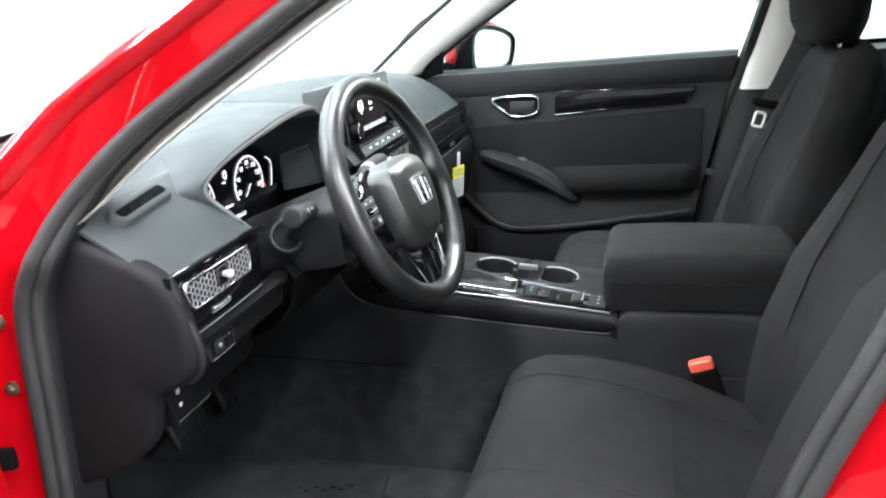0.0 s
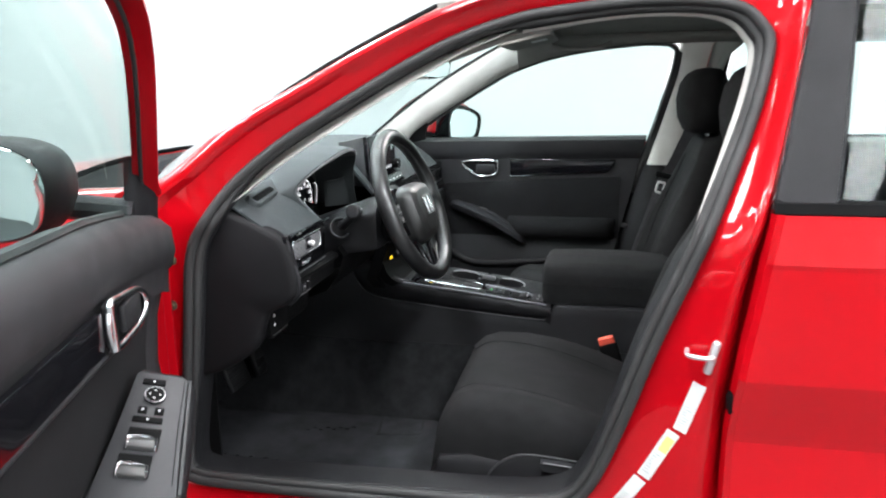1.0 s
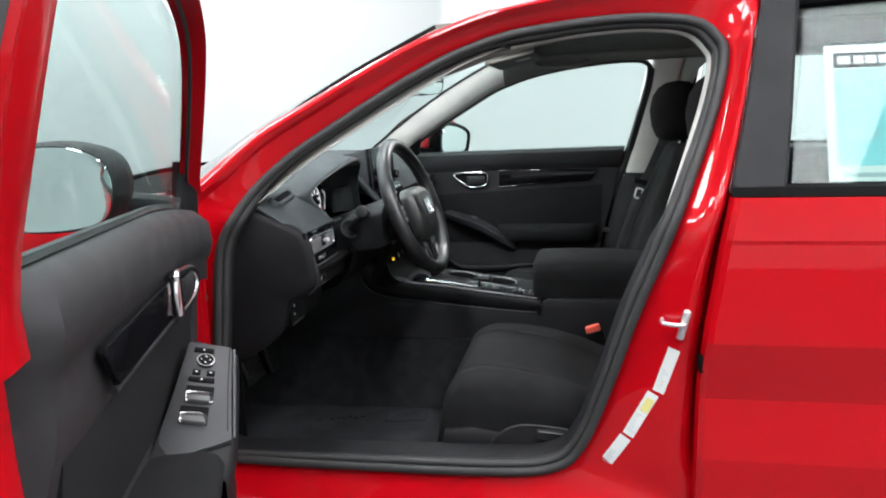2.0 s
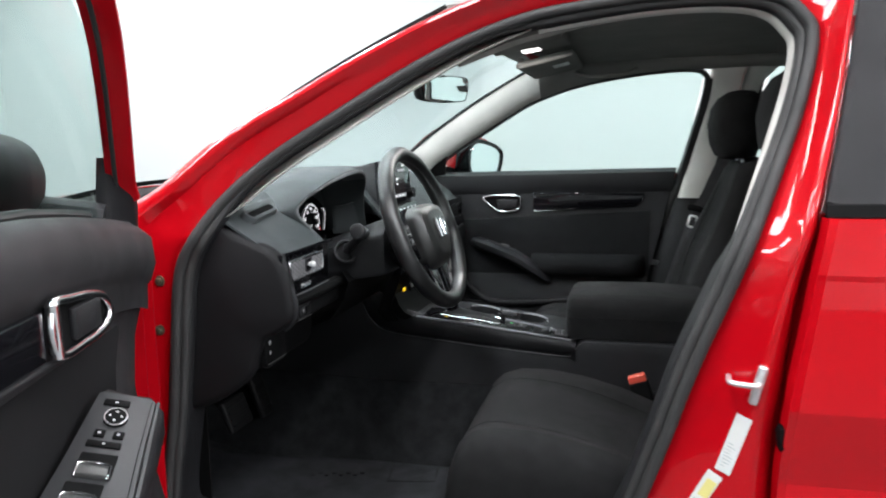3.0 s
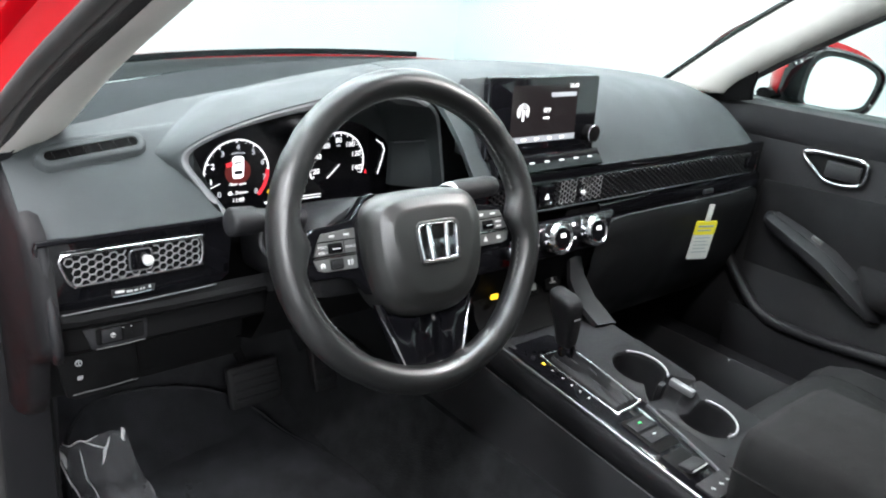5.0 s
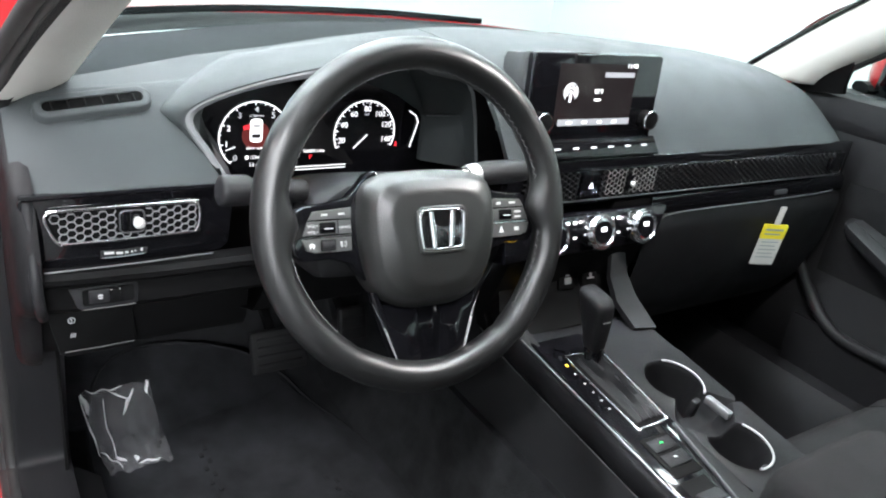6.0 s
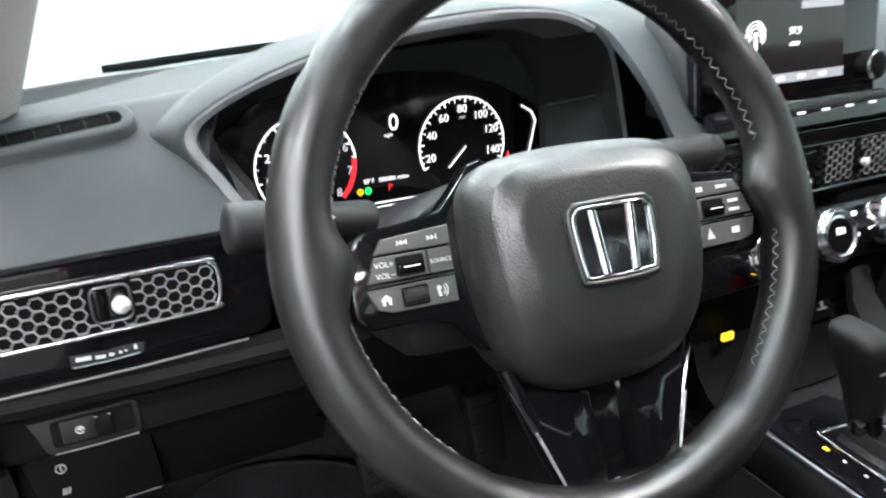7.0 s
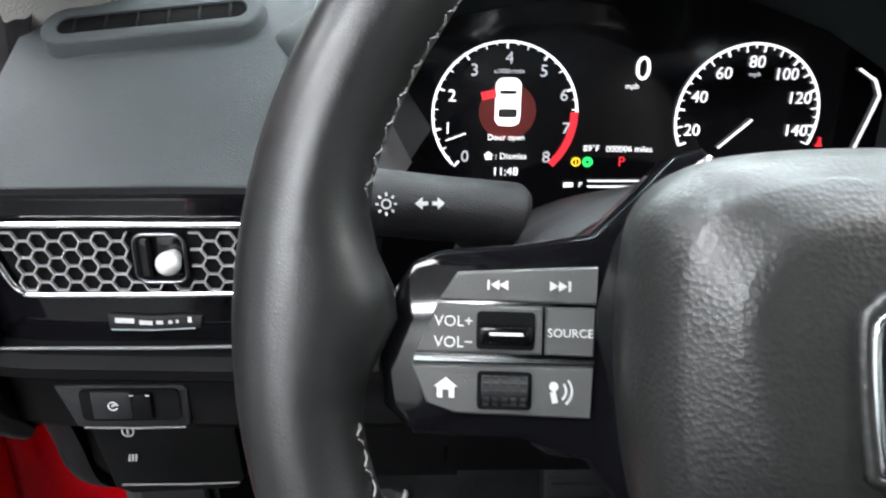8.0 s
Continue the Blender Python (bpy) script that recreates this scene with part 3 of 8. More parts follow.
for sgn in (-1, 1):
    if sgn > 0:
        low = cr([(x, ywin(z), z) for x, z in PWIN[:8]], 4)
        bulge = None
    else:
        low = cr([(x, -(y_in(z) - 0.012), z) for x, z in ((-0.140, 0.868), (-0.122, 0.905), (-0.062, 0.962), (0.010, 1.020), (0.112, 1.086), (0.218, 1.150), (0.325, 1.204), (0.430, 1.240))], 4)
        bulge = cr([(x, -(y_in(z) - 0.066), z) for x, z in ((-0.168, 0.878), (-0.150, 0.915), (-0.085, 0.968), (-0.012, 1.032), (0.092, 1.102), (0.200, 1.166), (0.310, 1.220), (0.418, 1.256))], 4)
    bm = B()
    rows = []
    for i, p in enumerate(low):
        e = ws(i / (len(low) - 1), sgn)
        if bulge:
            q = bulge[i]
            p = p + Vector((cx0 - p.x, 0, cz0 - p.z)).normalized() * 0.011 * max(0.0, min(1.0, (i - 4) / 4, (len(low) - 1 - i) / 6))
            rows.append([p, p.lerp(q, 0.2) + Vector((0, 0.003, -0.001)), p.lerp(q, 0.5) + Vector((0, 0.006, -0.002)), p.lerp(q, 0.8) + Vector((0, 0.004, -0.001)), q, q.lerp(e, 0.25) + Vector((0, 0.004, 0.002)), e])
        else:
            mid = p.lerp(e, 0.55) + Vector((0.005, -0.012, -0.005))
            rows.append([p, p.lerp(mid, 0.5) + Vector((0.003, -0.008, -0.003)), mid, mid.lerp(e, 0.6) + Vector((0, -0.004, 0)), e])
    shell(bm, rows, (0, sgn * 0.012, 0))
    part("pillar_trim", bm, M_PILLAR, pillar, "light grey front pillar trim", 60)
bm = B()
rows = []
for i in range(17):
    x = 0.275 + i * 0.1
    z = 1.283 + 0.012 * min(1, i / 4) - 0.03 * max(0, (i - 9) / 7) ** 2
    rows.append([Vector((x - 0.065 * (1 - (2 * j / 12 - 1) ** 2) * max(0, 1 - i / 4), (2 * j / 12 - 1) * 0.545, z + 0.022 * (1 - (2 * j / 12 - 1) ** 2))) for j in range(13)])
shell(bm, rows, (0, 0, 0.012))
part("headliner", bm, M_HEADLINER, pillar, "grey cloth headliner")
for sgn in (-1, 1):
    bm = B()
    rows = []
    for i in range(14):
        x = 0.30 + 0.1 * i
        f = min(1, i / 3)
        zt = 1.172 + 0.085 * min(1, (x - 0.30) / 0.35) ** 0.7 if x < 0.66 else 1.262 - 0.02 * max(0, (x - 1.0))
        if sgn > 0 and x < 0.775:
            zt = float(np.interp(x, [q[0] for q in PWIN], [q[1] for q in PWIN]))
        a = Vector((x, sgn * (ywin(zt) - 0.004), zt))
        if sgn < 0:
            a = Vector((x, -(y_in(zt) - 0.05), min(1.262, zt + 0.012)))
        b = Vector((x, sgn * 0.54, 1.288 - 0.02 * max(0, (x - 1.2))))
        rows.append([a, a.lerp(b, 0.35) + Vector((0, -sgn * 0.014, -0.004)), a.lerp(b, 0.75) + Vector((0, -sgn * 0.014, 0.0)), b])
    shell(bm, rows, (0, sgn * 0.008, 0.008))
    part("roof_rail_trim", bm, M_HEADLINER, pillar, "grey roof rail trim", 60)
# far rear pillar trims: light above, black below the belt
def spread(z):
    """How far the pillar has widened into the roof."""
    return max(0.0, (z - 1.15) / 0.125) ** 2


bm = B()
tube(bm, cr([(0.690, 0.778, 0.76), (0.722, 0.768, 0.86), (0.752, ywin(0.94) + 0.020, 0.94), (0.785, ywin(1.06) + 0.018, 1.06), (0.815, ywin(1.18) + 0.018, 1.18), (0.828, ywin(1.24) + 0.018, 1.24)], 4), 0.017, 10)
part("door_seal", bm, M_RUBBER, car, "black rubber door seal", 60)
bm = B()
rows = [[Vector((x + dx * (1 + 0.7 * spread(z)) - 0.045 * spread(z), ywin(z) - dy, z)) for x, z in ((0.727, 0.86), (0.752, 0.955), (0.782, 1.08), (0.806, 1.17), (0.822, 1.225), (0.835, 1.255), (0.845, 1.285))] for dx, dy in ((0.012, -0.012), (0.018, 0.002), (0.026, 0.008), (0.06, 0.014), (0.11, 0.012), (0.135, -0.01))]
shell(bm, rows, (0, 0.012, 0))
part("pillar_trim", bm, M_PILLAR, pillar, "light grey centre pillar trim", 60)
bm = B()
rows = [[Vector((x + dx, 0.782 - dy, z)) for x, z in ((0.58, 0.36), (0.635, 0.55), (0.690, 0.75), (0.727, 0.875))] for dx, dy in ((-0.06, -0.02), (0.0, 0.0), (0.012, 0.03), (0.07, 0.05), (0.14, 0.045), (0.17, 0.0))]
shell(bm, rows, (0, 0.012, 0))
part("lower_pillar_trim", bm, M_TRIM, pillar, "black plastic lower pillar trim", 60)
bm = B()
rows = [[Vector((x + dx, -(y_in(z) - 0.035 - dy), z)) for x, z in ((0.60, 0.40), (0.66, 0.57), (0.71, 0.71), (0.757, 0.835), (0.785, 0.905))] for dx, dy in ((-0.025, 0.0), (0.0, 0.025), (0.07, 0.03), (0.12, 0.0))]
shell(bm, rows, (0, -0.012, 0))
part("pillar_trim", bm, M_TRIM2, pillar, "dark lower centre pillar trim", 60)
bm = B()
rows = [[Vector((x + dx, -(y_in(z) - 0.032 - dy), z)) for x, z in ((0.784, 0.900), (0.815, 0.985), (0.858, 1.11), (0.875, 1.205), (0.86, 1.27))] for dx, dy in ((-0.012, 0.0), (0.006, 0.018), (0.07, 0.026), (0.12, 0.0))]
shell(bm, rows, (0, -0.012, 0))
part("pillar_trim", bm, M_PILLAR, pillar, "light grey upper centre pillar trim", 60)

# ---------------------------------------------------------------- rear doors, tailgate end


def rear_door(sgn):
    t = thing("rear_door", "closed red rear car door with a black pillar trim and window" if sgn < 0 else "closed rear car door on the far side", "car door", (1.3, sgn * 0.78, 0.3))
    front = [(0.921, 1.30), (0.905, 1.21), (0.880, 1.08), (0.852, 0.947), (0.838, 0.87), (0.828, 0.80), (0.816, 0.73), (0.804, 0.63), (0.800, 0.50), (0.800, 0.33)]
    prof = [(0.945, 0.787), (0.925, 0.7905), (0.900, 0.7940), (0.880, 0.7965), (0.870, 0.7975), (0.862, 0.7965), (0.80, 0.7990), (0.72, 0.803), (0.680, 0.8045), (0.672, 0.803), (0.60, 0.790), (0.568, 0.785), (0.555, 0.786), (0.45, 0.796), (0.33, 0.790)]

    def xf(z):
        for (xa, za), (xb, zb) in zip(front, front[1:]):
            if zb <= z <= za:
                return xb + (xa - xb) * (z - zb) / (za - zb)
        return 0.80

    bm = B()
    rows = []
    for z, y in prof:
        a = xf(z)
        row = [Vector((a + 0.012, sgn * (y - 0.055), z)), Vector((a, sgn * (y - 0.028), z)), Vector((a + 0.004, sgn * (y - 0.006), z)), Vector((a + 0.014, sgn * y, z))]
        row += [Vector((a + 0.014 + (1.95 - a) * k / 8, sgn * (y - 0.004 * (k / 8) ** 2), z)) for k in range(1, 9)]
        rows.append(row)
    shell(bm, rows, (0, -sgn * 0.004, 0))
    part("door_skin", bm, M_PAINT, t, "glossy red painted door skin", 6)
    bm = B()
    shell(bm, [[Vector((x, sgn * (y_out(z) + 0.004), z)) for x, z in ((0.852, 0.951), (0.880, 1.08), (0.905, 1.21), (0.921, 1.31))],
               [Vector((x, sgn * (y_out(z) + 0.012), z)) for x, z in ((0.862, 0.951), (0.890, 1.08), (0.915, 1.21), (0.931, 1.31))],
               [Vector((x, sgn * (y_out(z) + 0.012), z)) for x, z in ((0.938, 0.953), (0.955, 1.08), (0.968, 1.21), (0.980, 1.31))],
               [Vector((x, sgn * (y_out(z) + 0.004), z)) for x, z in ((0.945, 0.953), (0.962, 1.08), (0.975, 1.21), (0.988, 1.31))]], (0, -sgn * 0.012, 0))
    part("pillar_cover", bm, M_TRIM, t, "satin black pillar cover")
    bm = B()
    shell(bm, [[Vector((0.853 + 1.05 * k / 6, sgn * (y_out(0.95) + d), z)) for k in range(7)] for z, d in ((0.944, 0.004), (0.946, 0.014), (0.962, 0.010), (0.966, 0.0))], (0, -sgn * 0.01, 0))
    part("belt_moulding", bm, M_DARK, t, "black belt moulding")
    bm = B()
    shell(bm, [[Vector((0.955 + 0.90 * k / 6 + 0.045 * f, sgn * (y_out(0.955 + 0.36 * f) - 0.006), 0.955 + 0.345 * f - 0.06 * f * max(0, (k - 3) / 3) ** 2)) for k in range(7)] for f in np.linspace(0, 1, 6)], (0, -sgn * 0.004, 0))
    part("window_pane", bm, M_GLASS, t, "green-tinted rear door window")
    # inner panel
    bm = B()
    shell(bm, [[Vector((0.88 + 1.0 * k / 6, sgn * y, z)) for k in range(7)] for z, y in ((0.35, 0.70), (0.60, 0.70), (0.80, 0.695), (0.90, 0.69), (0.945, 0.70), (0.955, 0.74))], (0, sgn * 0.02, 0))
    part("inner_panel", bm, M_TRIM2, t, "dark plastic inner door panel")
    bm = B()
    rbox(bm, (0.40, 0.07, 0.06), pose(1.35, sgn * 0.675, 0.70), 0.02, 3)
    part("armrest", bm, M_TRIM, t)
    # frame above the glass
    bm = B()
    tube(bm, cr([(0.985, sgn * (y_out(1.30) - 0.01), 1.305), (1.2, sgn * (y_out(1.31) - 0.01), 1.312), (1.5, sgn * (y_out(1.29) - 0.01), 1.292), (1.75, sgn * (y_out(1.22) - 0.01), 1.225), (1.92, sgn * (y_out(1.08) - 0.01), 1.08), (1.95, sgn * (y_out(0.96) - 0.01), 0.96)], 5), 0.024, 8)
    part("window_frame", bm, M_DARK, t, "black window frame")
    return t


rear_door(-1)
rear_door(1)
# printed price sheet behind the near rear window
t = thing("window_sheet", "printed white and pale blue price sheet taped inside the rear window", "paper sheet", (1.06, -0.70, 0.965))
sx = Vector((1, 0, 0))
sz = Vector((0.012, 0.42, 1)).normalized()
m = axes((1.024, -(y_out(0.965) - 0.016), 0.967), sx, sz, sx.cross(sz))
bm = B()
prism(bm, [(-0.002, 0), (0.26, 0), (0.262, 0.262), (0.0, 0.262)], 0.001, m)
part("paper", bm, M_PAPER, t)
bm = B()
prism(bm, rrect(0.226, 0.186, 0.004, 3, 0.128, 0.122), 0.0016, m)
part("printed_field", bm, M_BLUEPAPER, t, "pale blue printed field")
bm = B()
prism(bm, rrect(0.226, 0.030, 0.003, 3, 0.128, 0.232), 0.0018, m)
part("heading_bar", bm, M_INK, t, "black heading bar")
bm = B()
for i, (w0, w1) in enumerate(((0.022, 0.044), (0.050, 0.066), (0.070, 0.088), (0.092, 0.110), (0.114, 0.132), (0.136, 0.154))):
    bar(bm, m, w0, 0.232, w1, 0.232, 0.015, 0.0018, 0.0004)
part("heading_blocks", bm, M_PRINT, t, "white blocks on the heading bar")
bm = B()
rnd = random.Random(5)
for i in range(26):
    v = 0.205 - i * 0.0052
    if i in (6, 14, 20):
        continue
    bar(bm, m, 0.026, v, 0.026 + rnd.uniform(0.035, 0.062), v, 0.0022, 0.0016, 0.0004)
    if i % 3:
        bar(bm, m, 0.115, v, 0.115 + rnd.uniform(0.03, 0.09), v, 0.0022, 0.0016, 0.0004)
bar(bm, m, 0.022, 0.012, 0.235, 0.012, 0.008, 0.001, 0.0006)
part("print_lines", bm, M_GREYINK, t)

# back end of the cabin: shelf, rear seat and window
# the window's dark tint is made up, to dim the rear headliner
bm = B()
shell(bm, [[Vector((x, y, z - 0.02 * (y / 0.6) ** 2)) for y in np.linspace(-0.60, 0.60, 9)] for x, z in ((1.95, 1.262), (2.15, 1.16), (2.35, 1.03), (2.45, 0.96))], (0.004, 0, 0.004))
part("rear_window", bm, M_GLASS_REAR, car, "rear window with a dark tint added to cut light")
bm = B()
rbox(bm, (0.55, 1.36, 0.03), Matrix.Translation((2.15, 0, 0.93)), 0.01)
part("rear_shelf", bm, M_DARK, car)
bm = B()
rbox(bm, (0.05, 1.5, 0.75), Matrix.Translation((2.46, 0, 0.58)), 0.01)
part("tail_panel", bm, M_PAINT, car)
for sgn in (-1, 1):
    bm = B()
    shell(bm, [[Vector((x, sgn * (y - e), z)) for y, z in ((0.765, 0.95), (0.790, 0.90), (0.795, 0.70), (0.785, 0.45), (0.765, 0.28))] for x, e in ((1.955, 0.0), (2.15, 0.004), (2.35, 0.018), (2.48, 0.035))], (0, -sgn * 0.02, 0))
    part("rear_quarter", bm, M_PAINT, car, "red painted rear quarter")
    bm = B()
    shell(bm, [[Vector((xa + (xb - xa) * f, sgn * (0.60 + 0.165 * f), za + (0.95 - za) * f + 0.012 * math.sin(math.pi * f))) for f in (0, 0.3, 0.6, 1.0)] for xa, za, xb in ((1.96, 1.262, 1.955), (2.12, 1.175, 2.14), (2.32, 1.045, 2.33), (2.45, 0.960, 2.48))], (0, -sgn * 0.02, -0.01))
    part("rear_pillar", bm, M_PAINT, car, "red painted rear pillar")
bm = B()
shell(bm, [[Vector((xf + 0.30 * (y / 0.79) ** 4, y, z)) for xf, z in ((-1.62, 0.735), (-1.80, 0.705), (-1.93, 0.64), (-1.97, 0.52), (-1.95, 0.36), (-1.88, 0.22))] for y in np.linspace(-0.79, 0.79, 21)], (0.02, 0, 0))
part("front_bumper", bm, M_PAINT, car, "red painted front bumper")


def road_wheel(x, sgn):
    """A steel rim with its tyre, resting on the floor."""
    def turn(y, r):
        return [Vector((x + r * math.cos(radians(a)), sgn * y, 0.322 + r * math.sin(radians(a)))) for a in range(0, 360, 9)]

    bm = B()
    loft(bm, [turn(y, r) for y, r in ((0.66, 0.214), (0.790, 0.214), (0.794, 0.205), (0.775, 0.19), (0.770, 0.07), (0.780, 0.05), (0.780, 0.004))], closed=True, cap=True)
    rim = part("wheel", bm, M_GRILLE, car, "dull silver wheel", 40)
    bm = B()
    loft(bm, [turn(y, r) for y, r in ((0.62, 0.212), (0.60, 0.25), (0.605, 0.30), (0.63, 0.3215), (0.76, 0.3215), (0.788, 0.305), (0.800, 0.26), (0.795, 0.212))], closed=True)
    part("tyre", bm, M_RUBBER, rim, "black rubber tyre", 50)


for x in (-1.02, 1.715):
    for sgn in (-1, 1):
        road_wheel(x, sgn)
seat = thing("rear_bench", "black cloth rear bench seat with headrests", "car seat", (1.6, 0, 0.30))
bm = B()
rbox(bm, (0.50, 1.28, 0.20), pose(1.55, 0, 0.45, 0, 8, 0), 0.06, 4)
part("cushion", bm, M_CLOTH, seat)
bm = B()
rbox(bm, (0.16, 1.28, 0.62), pose(1.86, 0, 0.74, 0, 18, 0), 0.05, 4)
part("backrest", bm, M_CLOTH, seat)
for y in (-0.36, 0.36):
    bm = B()
    rbox(bm, (0.11, 0.25, 0.19), pose(1.96, y, 1.10, 0, 14, 0), 0.045, 4)
    part("headrest", bm, M_CLOTH, seat)

# ---------------------------------------------------------------- driver's door, standing open
DU, DN, DP = Vector((0.333, -0.943, 0)), Vector((0.943, 0.333, 0)), Vector((-0.094, -0.915, 0))


def dp(s, n, z):
    return DP + DU * s + DN * n + Vector((0, 0, z))


def belt_z(s):
    return 0.917 + 0.075 * min(1, max(0, s / 0.30)) ** 0.6 * 0.45 + 0.03 * s


def dmat(s, n, z):
    """Door face: x along the door to its free end, y up, z out of the face into the cabin."""
    return axes(dp(s, n, z), DU, Vector((0, 0, 1)), DN)


door = thing("driver_door", "driver's door standing open, black inside with a red frame", "car door", tuple(dp(0, -0.05, 0.3)))
S = [-0.03, 0.0, 0.04, 0.12, 0.22, 0.34, 0.50, 0.66, 0.74, 0.80, 0.822]
bm = B()
rows = []
for s in S:
    bz = belt_z(s)
    edge = 0.03 if s in (-0.03, 0.822) else 0.0
    rows.append([dp(s, n - edge, z) for n, z in ((-0.030, bz + 0.026), (-0.014, bz + 0.024), (0.004, bz + 0.008), (0.008, bz - 0.03), (0.0, bz - 0.055), (-0.006, bz - 0.062), (-0.008, bz - 0.10), (-0.012, 0.84), (-0.018, 0.825), (-0.030, 0.78), (-0.036, 0.70), (-0.026, 0.62), (-0.004, 0.52), (-0.02, 0.40), (-0.04, 0.36))])
shell(bm, rows, tuple(-0.03 * DN))
part("inner_panel", bm, M_DOORTRIM, door, "dark grey moulded inner door panel", 48)
# cloth insert under the handle
bm = B()
rows = []
for s in np.linspace(0.10, 0.77, 12):
    rows.append([dp(s, n, z) for n, z in ((-0.020, 0.818 + 0.01 * s), (-0.019, 0.808 + 0.01 * s), (-0.027, 0.76), (-0.031, 0.685), (-0.036, 0.675))])
shell(bm, rows, tuple(-0.01 * DN))
part("cloth_insert", bm, M_DOORCLOTH, door, "black cloth insert")
# red outer skin and frame of the door
bm = B()
rows = []
for s in (-0.195, -0.12, 0.2, 0.5, 0.8, 0.905, 0.915):
    e = {-0.195: -0.034, 0.915: 0.03}.get(s, 0.0)
    rows.append([dp(s, n + e, z) for n, z in ((-0.055, belt_z(s) + 0.02), (-0.075, belt_z(s) - 0.01), (-0.095, 0.87), (-0.10, 0.70), (-0.10, 0.50), (-0.075, 0.33))])
shell(bm, rows, tuple(0.006 * DN))
part("outer_skin", bm, M_PAINT, door, "red painted outer skin")
for s, w in ((-0.110, 1), (-0.052, 1), (0.898, 1)):
    bm = B()
    shell(bm, [[dp(s + 0.006 * k, n, z) for n, z in ((-0.095, 0.36), (-0.095, 0.86), (-0.06, belt_z(s) + 0.0))] for k in (0, 1)] + [[dp(s + 0.006 * k, n, z) for n, z in ((-0.03, 0.36), (-0.03, 0.86), (-0.03, belt_z(s) + 0.0))] for k in (1,)], tuple(0.004 * DU))
    part("end_panel", bm, M_PAINT_IN, door, "red painted end of the door")


def dframe(z):
    return 0.001 + max(0.0, z - 1.0) * 0.30


FRAME = [(0.034, 0.985), (0.099, 1.050), (0.149, 1.100), (0.199, 1.148), (0.252, 1.192), (0.320, 1.232), (0.420, 1.264), (0.540, 1.282), (0.70, 1.290), (0.84, 1.284), (0.920, 1.250), (0.945, 1.15), (0.925, 1.06), (0.905, 0.985), (0.90, 0.95)]
fr = cr([(s, 0, z) for s, z in FRAME], 5)
FIN = []
for i, p in enumerate(fr):
    tg = (fr[min(i + 1, len(fr) - 1)] - fr[max(i - 1, 0)]).normalized()
    FIN.append(Vector((tg.z, 0, -tg.x)))


def along_frame(d, n):
    """A line that follows the frame d inside its outer edge and n out of its face."""
    return [dp(p.x + c.x * d, dframe(p.z) + n, p.z + c.z * d) for p, c in zip(fr, FIN)]


bm = B()
loft(bm, [list(r) for r in zip(*[along_frame(d, n) for d, n in ((-0.010, -0.034), (-0.010, -0.008), (-0.004, 0.001), (0.002, 0.001), (0.012, -0.016), (0.014, -0.034))])], closed=True, cap=True)
part("window_frame", bm, M_PAINT_IN, door, "red painted window frame", 30)
bm = B()
tube(bm, along_frame(0.014, -0.022), 0.0030, 6)
part("glass_run", bm, M_RUBBER, door, "black rubber glass channel", 60)
bm = B()
tube(bm, along_frame(-0.011, -0.008), 0.0052, 6)
part("frame_seal", bm, M_RUBBER, door, "thin black frame seal", 60)
# painted shut face at the door's free end, and the wide upright above it
bm = B()
shell(bm, [[dp(s, n, z) for z in (0.36, 0.50, 0.65, 0.80, 0.90, 0.955)] for s, n in ((0.790, -0.040), (0.828, -0.034), (0.865, -0.036), (0.890, -0.048), (0.905, -0.070), (0.913, -0.092))], tuple(-0.004 * DN))
part("shut_face", bm, M_PAINT_IN, door, "red painted shut face of the door", 40)
bm = B()
rows = []
for z in (0.945, 0.985, 1.03, 1.08, 1.14, 1.19, 1.23, 1.262):
    a = float(np.interp(z, (0.945, 1.10, 1.217, 1.262), (0.848, 0.874, 0.888, 0.872)))
    rows.append([dp(a + (0.948 - a) * f, dframe(z) + n, z) for f, n in ((0.0, -0.018), (0.03, -0.004), (0.12, 0.001), (0.5, 0.002), (0.88, -0.002), (1.0, -0.014))])
shell(bm, rows, tuple(-0.012 * DN))
part("frame_upright", bm, M_PAINT_IN, door, "wide red painted rear upright of the frame", 40)
# black sail at the front foot of the frame
bm = B()
shell(bm, [[dp(s, n, z) for s, n, z in ((-0.050, -0.030, 0.908), (0.0, -0.012, 0.972), (0.047, 0.0, 1.014))],
           [dp(s, n, z) for s, n, z in ((0.010, -0.012, 0.918), (0.045, -0.004, 0.990), (0.072, 0.002, 1.032))],
           [dp(s, n, z) for s, n, z in ((0.075, -0.022, 0.930), (0.085, -0.020, 1.000), (0.092, -0.014, 1.040))],
           [dp(s, n, z) for s, n, z in ((0.086, -0.030, 0.932), (0.091, -0.028, 1.000), (0.096, -0.022, 1.044))]], tuple(-0.010 * DN))
part("mirror_sail", bm, M_TRIM, door, "black plastic sail by the mirror", 30)
bm = B()
rows = []
for k in range(12):
    s0 = 0.13 + 0.77 * k / 11
    zt = min(1.25, np.interp(s0, [0.1, 0.18, 0.27, 0.37, 0.48, 0.60, 0.72, 0.9], [1.03, 1.11, 1.18, 1.228, 1.255, 1.268, 1.272, 1.255]))
    rows.append([dp(s0, dframe(z) - 0.026, z) for z in np.linspace(belt_z(s0) - 0.02, zt, 6)])
shell(bm, rows, tuple(-0.004 * DN))
part("window_pane", bm, M_GLASS, door, "green-tinted door window")
bm = B()
tube(bm, [dp(s, -0.030, belt_z(s) + 0.028) for s in np.linspace(0.15, 0.89, 10)], 0.007, 6)
part("belt_seal", bm, M_RUBBER, door, "black rubber belt seal")
# gloss strip and chrome release handle
bm = B()
